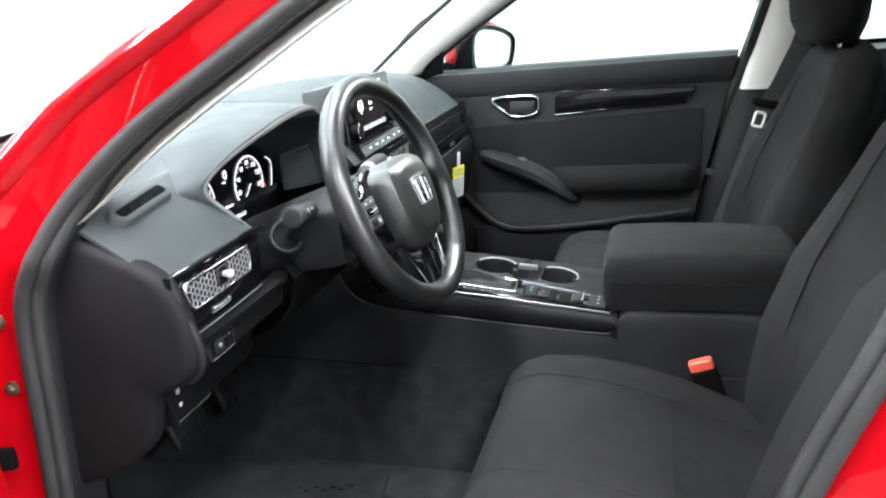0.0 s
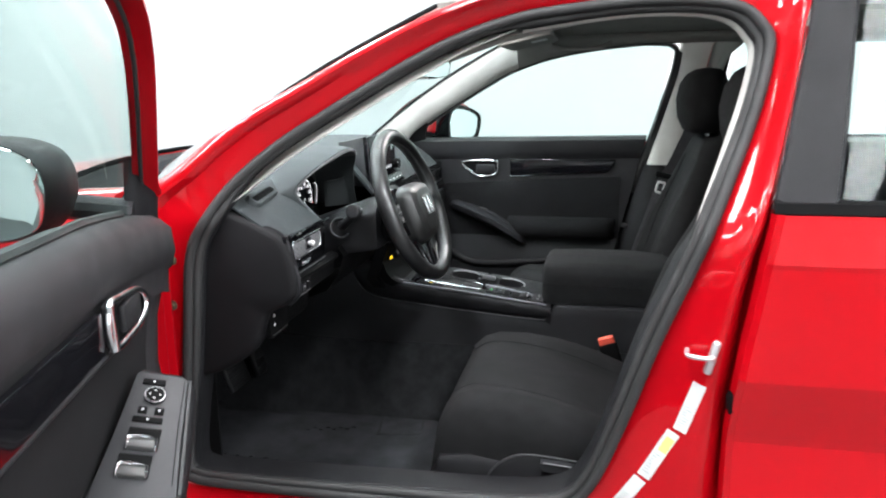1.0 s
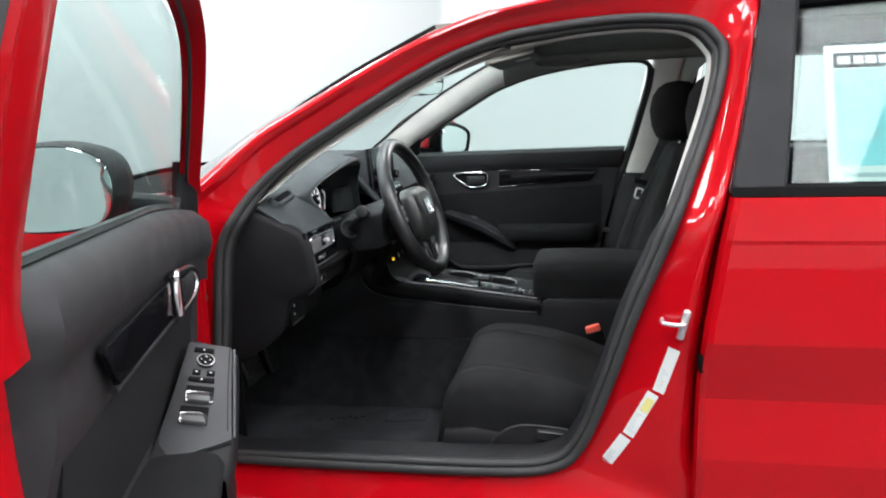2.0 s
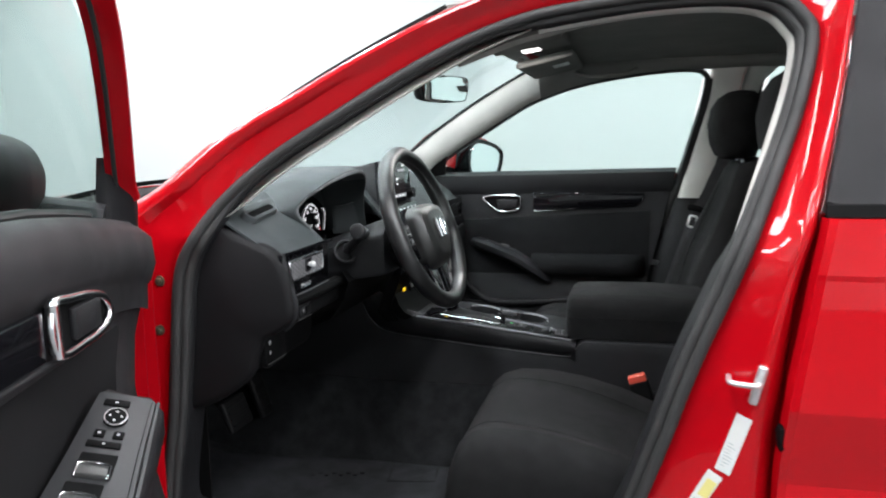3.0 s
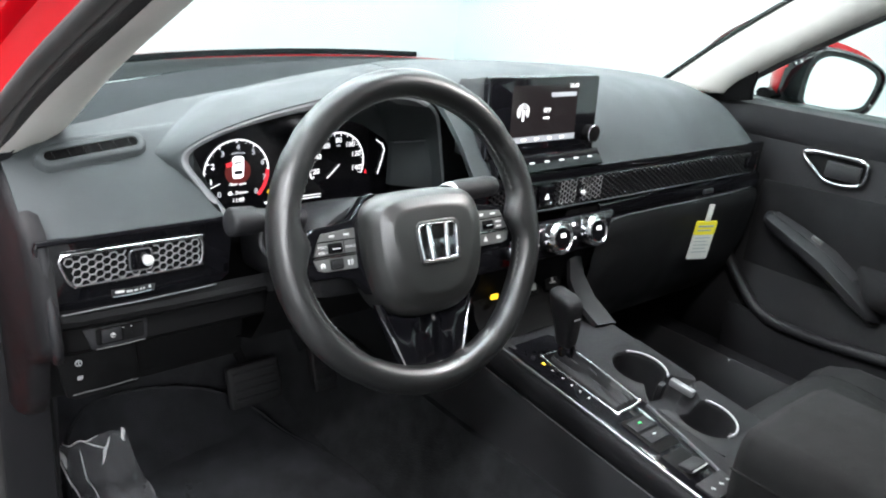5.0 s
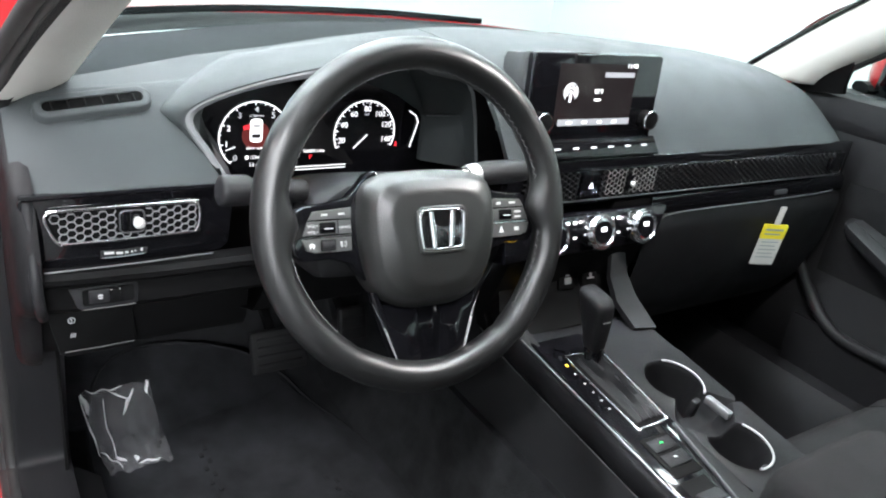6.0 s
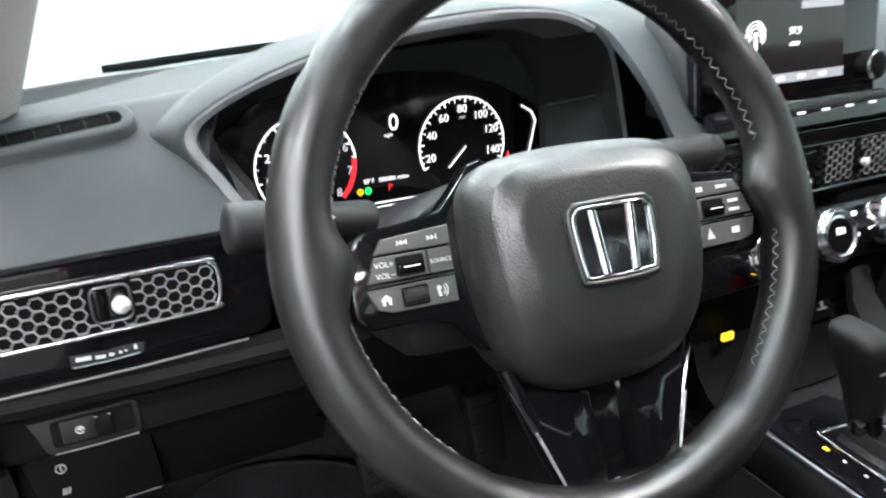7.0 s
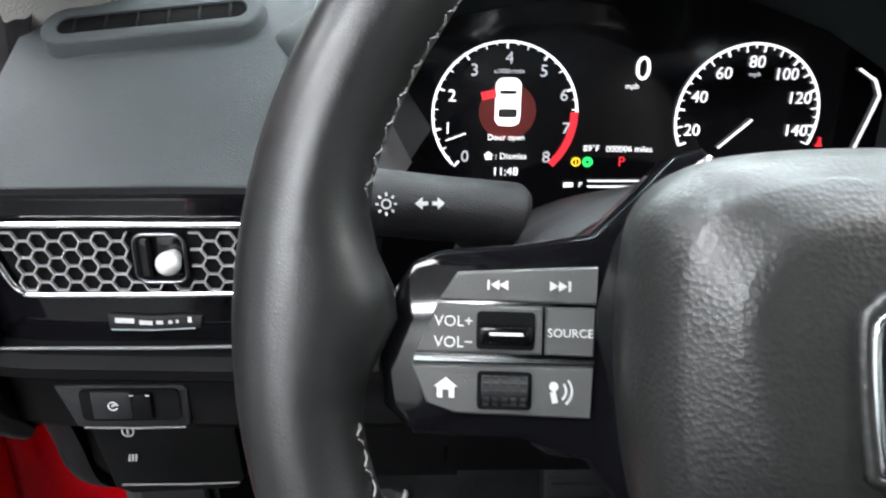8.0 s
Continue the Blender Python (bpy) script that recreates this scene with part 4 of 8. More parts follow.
prism(bm, [(0.388, 0.847), (0.664, 0.852), (0.700, 0.896), (0.696, 0.903), (0.388, 0.898)], 0.007, dmat(0, 0.000, 0), 0.002)
strip = part("trim_strip", bm, M_GLOSS, door, "glossy black trim strip")
bm = B()
tube(bm, cr([dp(s, n, z) for s, n, z in ((0.205, -0.012, 0.842), (0.24, -0.004, 0.835), (0.30, 0.000, 0.835), (0.388, 0.001, 0.840), (0.50, 0.001, 0.843), (0.668, 0.001, 0.8475))], 4), [0.002, 0.003, 0.004] + [0.0042] * 18, 8)
part("strip_edge", bm, M_TRIM2, strip, "dark grey moulded edge", 60)
HND = [(0.374, 0.900), (0.330, 0.900), (0.275, 0.894), (0.235, 0.884), (0.216, 0.869), (0.219, 0.855), (0.246, 0.846), (0.300, 0.844), (0.370, 0.850)]
bm = B()
prism(bm, [(s * 1.0, z) for s, z in HND], 0.003, dmat(0, 0.002, 0))
hnd = part("door_release", bm, M_DARK, door, "dark handle recess in a satin chrome ring")
bm = B()
tube(bm, [dp(p.x, 0.010, p.y) for p in cr([(s, z, 0) for s, z in HND], 5, True)], 0.0055, 8, closed=True)
tube(bm, [dp(s, 0.011, z) for s, z in ((0.3745, 0.903), (0.373, 0.875), (0.370, 0.847))], 0.0075, 8)
part("chrome_ring", bm, M_CHROME, hnd, "satin chrome ring", 60)
bm = B()
rbox(bm, (0.075, 0.036, 0.010), dmat(0.285, 0.009, 0.870), 0.004)
part("lever", bm, M_TRIM2, hnd)
# armrest that falls from the handle, with the switch panel on it, and its pad


def arm_top(s, n):
    return 0.755 - 0.42 * (s - 0.206) - 0.2 * n


bm = B()
rows = []
for s, n, dz in ((0.175, 0.020, -0.030), (0.192, 0.050, -0.010), (0.21, 0.064, -0.004), (0.30, 0.070, -0.003), (0.38, 0.074, -0.003), (0.43, 0.072, 0.0), (0.46, 0.068, 0.006)):
    rows.append([dp(s, a, arm_top(s, a) + dz - d) for a, d in ((-0.008 - 0.1 * (s - 0.2), -0.004), (n * 0.4, 0.0), (n - 0.006, 0.0), (n, 0.008), (n, 0.035), (n - 0.012, 0.055), (n * 0.4, 0.066), (-0.03, 0.075))])
loft(bm, rows)
part("armrest", bm, M_TRIM, door, "black sloping door armrest", 50)
bm = B()
rows = []
for s, n, z in ((0.40, 0.050, 0.652), (0.43, 0.064, 0.660), (0.50, 0.068, 0.664), (0.62, 0.068, 0.664), (0.72, 0.058, 0.660), (0.77, 0.020, 0.652)):
    rows.append([dp(s, a, zz) for a, zz in ((-0.034, z + 0.008), (n * 0.6, z + 0.005), (n - 0.008, z), (n, z - 0.014), (n - 0.006, z - 0.050), (n * 0.5, z - 0.065), (-0.034, z - 0.075))])
loft(bm, rows)
part("armrest_pad", bm, M_DOORCLOTH, door, "black padded armrest top", 60)
pm = axes(dp(0.204, 0.018, arm_top(0.204, 0.018) - 0.004), DU + Vector((0, 0, -0.42)), -DN + Vector((0, 0, 0.20)), (Vector((0, 0, 1)) + 0.42 * DU + 0.2 * DN).normalized())
bm = B()
prism(bm, [(0.0, 0.026), (0.004, 0.0305), (0.10, 0.0375), (0.182, 0.0455), (0.218, 0.045), (0.228, 0.020), (0.208, -0.012), (0.196, -0.036), (0.186, -0.0515), (0.172, -0.050), (0.10, -0.0435), (0.009, -0.038), (0.003, -0.033)], 0.006, pm, 0.0018)
pan = part("switch_panel", bm, M_PANELGREY, door, "satin dark grey window switch panel")
bm = B()
bar(bm, pm, 0.006, -0.0405, 0.182, -0.0545, 0.0035, 0.002, 0.003)
part("panel_edge", bm, M_PANELGREY, pan)
bm = B()
tube(bm, [pm @ Vector((x, y, 0.0058)) for x, y in ((0.008, -0.0335), (0.09, -0.0375), (0.172, -0.0440))], 0.0008, 5)
part("panel_groove", bm, M_DARK, pan)
bm = B()
prism(bm, circle(0.0135, 28, 0.041, 0.0), 0.005, pm @ Matrix.Translation((0, 0, 0.0055)), 0.002)
kn = part("mirror_knob", bm, M_DARK, pan, "round mirror knob")
bm = B()
tube(bm, [pm @ Vector((x, y, 0.0095)) for x, y in circle(0.0125, 28, 0.041, 0.0)], 0.0011, 6, closed=True)
part("knob_ring", bm, M_SILVER, kn)
bm = B()
for k in range(4):
    a = radians(90 * k)
    prism(bm, [(0.041 + 0.008 * math.cos(a + q) * w, 0.008 * math.sin(a + q) * w) for q, w in ((-0.3, 0.75), (0.0, 1.05), (0.3, 0.75))], 0.0004, pm @ Matrix.Translation((0, 0, 0.0105)))
part("knob_marks", bm, M_PRINT, kn)
for x, y, w, h in ((0.018, 0.005, 0.010, 0.030), (0.066, 0.011, 0.011, 0.012), (0.066, -0.010, 0.011, 0.012), (0.081, 0.002, 0.009, 0.038)):
    bm = B()
    rbox(bm, (w, h, 0.004), pm @ Matrix.Translation((x, y, 0.0062)), 0.0012)
    bt = part("button", bm, M_DARK, pan)
    bm = B()
    bar(bm, pm, x, y - 0.0015, x, y + 0.0015, 0.0022, 0.0083, 0.0003)
    part("button_mark", bm, M_PRINT, bt)
for x, y in ((0.1105, 0.0015), (0.1505, 0.005)):
    bm = B()
    prism(bm, rrect(0.034, 0.040, 0.002, 3, x, y), 0.0008, pm @ Matrix.Translation((0, 0, 0.0056)))
    wl = part("switch_well", bm, M_DARK, pan, "dark switch well")
    bm = B()
    rbox(bm, (0.0165, 0.034, 0.009), pm @ pose(x + 0.0095, y, 0.0082, 0, -10, 0), 0.003)
    lv = part("window_switch", bm, M_BUTTON, wl, "dark window switch with a silver edge")
    bm = B()
    tube(bm, cr([pm @ Vector((x + a, y + b, zz)) for a, b, zz in ((0.018, -0.0170, 0.0095), (0.008, -0.0170, 0.0118), (0.0030, -0.0150, 0.0128), (0.0015, 0.0, 0.0132), (0.0030, 0.0150, 0.0128), (0.008, 0.0170, 0.0118), (0.018, 0.0170, 0.0095))], 4), 0.0019, 6)
    part("switch_edge", bm, M_CHROME, lv, "thin silver edge", 60)
bm = B()
tube(bm, cr([pm @ Vector((x, y, 0.001)) for x, y in ((0.190, -0.050), (0.200, -0.034), (0.212, -0.012), (0.230, 0.012))], 4), 0.003, 6)
part("pull_edge", bm, M_DARK, pan, "dark edge of the pull cup")
# pocket low on the door
bm = B()
rows = []
for s in np.linspace(0.10, 0.76, 8):
    k = math.sin(math.pi * (s - 0.10) / 0.66) ** 0.4 if 0.10 < s < 0.76 else 0
    rows.append([dp(s, n * k, z) for n, z in ((0.0, 0.55), (0.05, 0.54), (0.058, 0.50), (0.05, 0.42), (0.0, 0.39))])
shell(bm, rows, tuple(-0.006 * DN))
part("door_pocket", bm, M_TRIM, door)
# outside mirror: the arm, the shell and the glass that looks back along the car
MIR = [(-0.115, 0.970), (-0.150, 0.957), (-0.210, 0.954), (-0.270, 0.962), (-0.285, 0.985), (-0.283, 1.03), (-0.265, 1.062), (-0.220, 1.076), (-0.160, 1.076), (-0.118, 1.060), (-0.102, 1.030), (-0.104, 0.995)]
ring = cr([(n, z, 0) for n, z in MIR], 4, True)
cn, cz = -0.195, 1.016
bm = B()
rows = []
for s, k in ((0.222, 1.05), (0.205, 1.11), (0.16, 1.15), (0.10, 1.06), (0.04, 0.80), (0.01, 0.40), (0.0, 0.05)):
    rows.append([dp(s + 0.04 * (p.x - cn) * k, cn + (p.x - cn) * k, cz + (p.y - cz) * k) for p in ring])
loft(bm, rows, closed=True, cap=True)
part("mirror_housing", bm, M_TRIM, door, "satin black mirror housing", 50)
bm = B()
rows = [[dp(s + 0.04 * (p.x - cn) * k, cn + (p.x - cn) * k, cz + (p.y - cz) * k) for p in ring] for s, k in ((0.2225, 1.03), (0.2235, 1.015))]
loft(bm, rows, closed=True, cap=True)
part("mirror_glass", bm, M_MIRROR, door, "silvered mirror glass")
bm = B()
tube(bm, [dp(0.08, -0.03, 0.965), dp(0.09, -0.09, 0.975), dp(0.12, -0.15, 0.985)], 0.030, 10, flat=0.6)
part("mirror_arm", bm, M_TRIM, door)

# ---------------------------------------------------------------- passenger door, shut
pdoor = thing("passenger_door", "closed far front door with black panel and cloth insert", "car door", (0.3, 0.76, 0.3))


def pq(x, d, z):
    """On the far door: x along it, d out of its face into the cabin."""
    return Vector((x, 0.750 - d, z))


PM = axes((0, 0.750, 0), (1, 0, 0), (0, 0, 1), (0, -1, 0))
bm = B()
rows = []
for x in (-0.14, -0.06, 0.05, 0.20, 0.35, 0.50, 0.62, 0.70, 0.735):
    bz = 0.948 + 0.010 * (x + 0.05) / 0.75
    cut = max(0, (x - 0.60) / 0.135)
    zb = 0.38
    rows.append([pq(x - (0.12 * cut * (bz - z) / 0.5 if x > 0.60 else 0), d, z) for d, z in ((-0.02, bz), (0.0, bz - 0.001), (0.010, bz - 0.012), (0.012, bz - 0.05), (0.004, bz - 0.072), (0.0, bz - 0.078), (0.0, 0.80), (0.006, 0.70), (0.010, 0.60), (0.030, 0.52), (0.035, 0.44), (0.01, zb))])
shell(bm, rows, (0, 0.03, 0))
part("inner_panel", bm, M_TRIM2, pdoor, "dark grey moulded door panel", 30)
bm = B()
shell(bm, [[pq(x, d, z) for d, z in ((-0.002, 0.785 + 0.03 * (x / 0.6)), (0.006, 0.775 + 0.03 * (x / 0.6)), (0.008, 0.72), (0.012, 0.65), (0.012, 0.56), (0.004, 0.53))] for x in (0.01, 0.03, 0.15, 0.3, 0.45, 0.58, 0.63, 0.650)], (0, 0.01, 0))
part("cloth_insert", bm, M_DOORCLOTH, pdoor, "black cloth insert")
# far lower and kick panels, shade painted in by near-black plastic
bm = B()
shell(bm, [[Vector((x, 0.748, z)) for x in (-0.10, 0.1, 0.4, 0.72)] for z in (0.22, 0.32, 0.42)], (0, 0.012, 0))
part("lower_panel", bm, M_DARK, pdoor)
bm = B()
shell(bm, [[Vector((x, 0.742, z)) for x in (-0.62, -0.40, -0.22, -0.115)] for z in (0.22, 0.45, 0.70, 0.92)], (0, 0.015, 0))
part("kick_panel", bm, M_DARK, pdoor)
bm = B()
prism(bm, [(0.258, 0.812), (0.604, 0.832), (0.622, 0.850), (0.630, 0.874), (0.258, 0.878)], 0.006, PM, 0.002)
strip = part("trim_strip", bm, M_GLOSS, pdoor, "glossy black trim strip")
bm = B()
tube(bm, [pq(0.258, 0.007, 0.812), pq(0.43, 0.007, 0.822), pq(0.604, 0.007, 0.832), pq(0.625, 0.007, 0.852), pq(0.631, 0.007, 0.874)], 0.002, 6)
part("strip_edge", bm, M_GLOSS, strip)
PH = [(0.082, 0.856), (0.104, 0.866), (0.155, 0.868), (0.204, 0.866), (0.213, 0.850), (0.208, 0.822), (0.180, 0.812), (0.140, 0.812), (0.116, 0.826)]
bm = B()
prism(bm, PH, 0.003, PM)
hnd = part("door_release", bm, M_DARK, pdoor, "dark handle recess in a satin chrome ring")
bm = B()
tube(bm, [pq(p.x, 0.008, p.y) for p in cr([(x, z, 0) for x, z in PH], 5, True)], 0.0048, 8, closed=True)
part("chrome_ring", bm, M_CHROME, hnd, "satin chrome ring", 60)
bm = B()
rbox(bm, (0.07, 0.034, 0.010), PM @ Matrix.Translation((0.168, 0.838, 0.008)), 0.004)
part("lever", bm, M_TRIM2, hnd)
# grab handle that falls to the rear, and padded armrest behind it
bm = B()
rows = []
for x, z, w, d in ((0.036, 0.705, 0.006, 0.012), (0.044, 0.706, 0.013, 0.034), (0.065, 0.702, 0.018, 0.056), (0.12, 0.684, 0.021, 0.070), (0.20, 0.653, 0.023, 0.078), (0.27, 0.612, 0.021, 0.078), (0.305, 0.584, 0.014, 0.064), (0.322, 0.570, 0.005, 0.03)):
    rows.append([pq(x, a, z + b) for a, b in ((0.0, w), (d * 0.7, w), (d, w * 0.5), (d, -w * 0.3), (d * 0.75, -w), (0.0, -w))])
loft(bm, rows, closed=True, cap=True)
part("grab_handle", bm, M_TRIM2, pdoor, "grey plastic grab handle", 50)
bm = B()
shell(bm, [[pq(x, a, z + 0.0012) for a in (0.010, 0.036, d)] for x, z, d in ((0.062, 0.7215, 0.036), (0.12, 0.7055, 0.048), (0.20, 0.6765, 0.054), (0.26, 0.6400, 0.054))], (0, 0, -0.003))
swp = part("switch_panel", bm, M_DOORTRIM, pdoor, "flat grey top of the grab handle")
bm = B()
rbox(bm, (0.026, 0.014, 0.008), PM @ pose(0.165, 0.692, 0.034, 0, 0, -20), 0.003)
part("window_switch", bm, M_BUTTON, swp, "small grey window switch")
bm = B()
rows = []
for x, k in ((0.25, 0.2), (0.29, 0.8), (0.36, 1.0), (0.50, 1.0), (0.60, 0.9), (0.635, 0.3)):
    rows.append([pq(x, a * k, z) for a, z in ((0.0, 0.668), (0.045, 0.664), (0.068, 0.650), (0.070, 0.620), (0.055, 0.596), (0.0, 0.585))])
loft(bm, rows, cap=True)
part("armrest", bm, M_DOORCLOTH, pdoor, "black cloth armrest pad", 60)
bm = B()
tube(bm, cr([pq(-0.05, 0.03, 0.64), pq(0.02, 0.045, 0.565), pq(0.09, 0.055, 0.510), pq(0.17, 0.06, 0.497), pq(0.35, 0.06, 0.510), pq(0.62, 0.055, 0.545)], 6), 0.012, 8)
part("pocket_edge", bm, M_TRIM, pdoor, "grey edge of the door pocket", 60)
bm = B()
shell(bm, [[pq(x, d, z) for d, z in ((0.055, 0.50), (0.06, 0.45), (0.05, 0.38))] for x in (0.02, 0.2, 0.4, 0.6)], (0, 0.006, 0))
part("door_pocket", bm, M_TRIM, pdoor)
# glass, frame and sail
wl = cr([(x, 0, z) for x, z in PWIN], 4)
bm = B()
shell(bm, [[Vector((p.x, ywin(z) + 0.014, z)) for z in np.linspace(0.94, p.z, 6)] for p in wl] + [[Vector((0.80 - 0.05 * (1.245 - z) / 0.3, ywin(z) + 0.014, z)) for z in np.linspace(0.94, 1.245, 6)]], (0, 0.004, 0))
part("window_pane", bm, M_GLASS, pdoor, "green-tinted door window")
bm = B()
edge = PWIN + [(0.803, 1.250), (0.812, 1.226), (0.800, 1.15), (0.775, 1.05), (0.752, 0.955)]
tube(bm, [Vector((p.x, ywin(p.z) + 0.008, p.z)) for p in cr([(x, 0, z) for x, z in edge], 4)], 0.009, 6)
part("glass_run", bm, M_RUBBER, pdoor, "black rubber glass channel", 60)
bm = B()
shell(bm, [[Vector((x, ywin(z) - d, z)) for x, z in r] for d, r in ((0.006, ((-0.190, 0.925), (-0.125, 0.930), (-0.053, 0.944))), (0.010, ((-0.150, 0.950), (-0.095, 0.962), (-0.047, 0.970))), (0.009, ((-0.095, 0.978), (-0.066, 0.985), (-0.041, 0.990))), (0.006, ((-0.040, 1.009), (-0.038, 1.010), (-0.036, 1.011))))], (0, 0.012, 0))
part("mirror_sail", bm, M_DARK, pdoor, "black plastic sail by the mirror")
bm = B()
shell(bm, [[Vector((x, y, z)) for x in np.linspace(-0.30, 0.80, 6)] for z, y in ((0.94, 0.772), (0.87, 0.795), (0.7, 0.80), (0.45, 0.79), (0.30, 0.775))], (0, -0.004, 0))
part("outer_skin", bm, M_PAINT, pdoor, "red painted outer skin")
# far outside mirror
PMI = [(-0.010, 0.940), (0.060, 0.932), (0.118, 0.938), (0.136, 0.965), (0.143, 1.010), (0.120, 1.034), (0.070, 1.052), (0.018, 1.058), (-0.008, 1.040), (-0.018, 1.000)]
ring = cr([(x, z, 0) for x, z in PMI], 4, True)
cx, cz = 0.062, 0.995


def pm_pt(a, z, back):
    """The far mirror's face, turned to the driver."""
    return Vector((0.062 + (a - 0.062) * 0.53 - back * 0.90, 0.875 + (a - 0.062) * 1.13 + back * 0.42, z))


bm = B()
rows = [[pm_pt(cx + (p.x - cx) * k, cz + (p.y - cz) * k, b) for p in ring] for b, k in ((-0.002, 1.01), (-0.008, 1.05), (-0.006, 1.11), (0.0, 1.16), (0.04, 1.18), (0.09, 1.0), (0.12, 0.6), (0.13, 0.1))]
loft(bm, rows, closed=True, cap=True)
mh = part("mirror_housing", bm, M_GLOSS, pdoor, "glossy black mirror housing with a red cap", 50)
bm = B()
rows = [[pm_pt(cx + (p.x - cx) * k, cz + (p.y - cz) * k, b) for p in ring] for b, k in ((-0.0025, 0.88), (-0.0035, 0.87))]
loft(bm, rows, closed=True, cap=True)
part("mirror_glass", bm, M_MIRROR, pdoor, "silvered mirror glass")
bm = B()
rows = [[pm_pt(cx + (p.x - cx) * k, cz + 0.014 + (p.y - cz) * k, b) for p in ring] for b, k in ((0.035, 1.16), (0.06, 1.17), (0.10, 1.0), (0.135, 0.62), (0.145, 0.1))]
loft(bm, rows, closed=True, cap=True)
part("mirror_cap", bm, M_PAINT, mh, "red painted mirror cap", 50)
bm = B()
tube(bm, [(-0.06, 0.79, 0.955), (-0.04, 0.83, 0.955), (0.0, 0.88, 0.962)], 0.028, 8, flat=0.5)
part("mirror_arm", bm, M_DARK, pdoor)

# ---------------------------------------------------------------- floor of the cabin
cab = thing("cabin_floor", "black carpeted cabin floor with moulded tunnel", "car floor", (0.2, 0, 0.22))
bm = B()
rows = []
for y, lift in ((-0.70, 0.10), (-0.66, 0.03), (-0.60, 0.0), (-0.30, 0.0), (-0.17, 0.01), (-0.13, 0.10), (-0.11, 0.22), (0.11, 0.22), (0.13, 0.10), (0.17, 0.01), (0.30, 0.0), (0.60, 0.0), (0.68, 0.05), (0.77, 0.12)):
    rows.append([Vector((x, y, z + (lift if x > -0.5 else lift * 0.3))) for x, z in ((-0.78, 0.80), (-0.74, 0.55), (-0.62, 0.38), (-0.50, 0.28), (-0.36, 0.245), (0.0, 0.235), (0.4, 0.24), (0.9, 0.25), (1.3, 0.25), (1.9, 0.28))])
shell(bm, rows, (0, 0, -0.02))
part("carpet", bm, M_CARPET, cab, "black carpet")
bm = B()
shell(bm, [[Vector((x, y, z)) for x in np.linspace(-0.20, 0.62, 9)] for y, z in ((-0.715, 0.345), (-0.705, 0.372), (-0.66, 0.375), (-0.62, 0.34), (-0.61, 0.27))], (0, 0, -0.01))
part("sill_trim", bm, M_TRIM, cab, "black plastic sill trim")
bm = B()
shell(bm, [[Vector((x, y, z)) for x in np.linspace(-0.40, 0.66, 9)] for y, z in ((0.745, 0.360), (0.72, 0.392), (0.66, 0.390), (0.635, 0.35), (0.625, 0.26))], (0, 0, -0.01))
part("sill_trim", bm, M_TRIM, cab, "black plastic sill trim")
# kick panel and bulkhead, footwell shade carried by their near-black colour
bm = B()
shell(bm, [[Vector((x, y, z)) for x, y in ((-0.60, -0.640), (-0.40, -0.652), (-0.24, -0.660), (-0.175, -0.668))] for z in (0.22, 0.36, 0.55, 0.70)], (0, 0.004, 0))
part("kick_panel", bm, M_DARK, cab, "black plastic kick panel, darkened in colour for shade")
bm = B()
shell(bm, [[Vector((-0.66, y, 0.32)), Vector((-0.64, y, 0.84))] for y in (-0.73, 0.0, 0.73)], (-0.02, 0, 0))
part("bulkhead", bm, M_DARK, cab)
mat_t = thing("floor_mat", "charcoal carpet floor mat lying in the driver's footwell", "floor mat", (-0.1, -0.38, 0.245))
bm = B()
out = cr([(-0.50, -0.55, 0), (-0.46, -0.30, 0), (-0.25, -0.18, 0), (0.10, -0.16, 0), (0.22, -0.20, 0), (0.24, -0.50, 0), (0.15, -0.61, 0), (-0.30, -0.62, 0)], 6, True)


def mat_z(x):
    return 0.252 + (0.16 * ((-0.36 - x) / 0.25) if x < -0.36 else 0)


loft(bm, [[Vector((-0.12 + (p.x + 0.12) * k, -0.40 + (p.y + 0.40) * k, mat_z(-0.12 + (p.x + 0.12) * k) + h)) for p in out] for k, h in ((1, -0.004), (1, 0.007), (0.985, 0.010), (0.6, 0.008), (0.2, 0.008))], closed=True, cap=True)
part("carpet_top", bm, M_MAT, mat_t)
bm = B()
tube(bm, [Vector((p.x, p.y, mat_z(p.x) + 0.006)) for p in out], 0.0045, 6, closed=True)
part("bound_edge", bm, M_CARPET, mat_t, "black bound edge")
bm = B()
hp = Matrix.Translation((0, 0, 0.2612))
corner = [(0.02, -0.135), (0.14, -0.12), (0.155, -0.25), (0.04, -0.27)]
loft(bm, [[hp @ Vector((0.088 + (x - 0.088) * k, -0.194 + (y + 0.194) * k, h)) for x, y in corner] for k, h in ((1.0, 0.0), (0.99, 0.0014), (0.90, 0.0014), (0.89, 0.0))], closed=True)
part("heel_pad", bm, M_CARPET, mat_t)
bm = B()
rbox(bm, (0.011, 0.007, 0.003), Matrix.Identity(4), 0.001, 1)
first = None
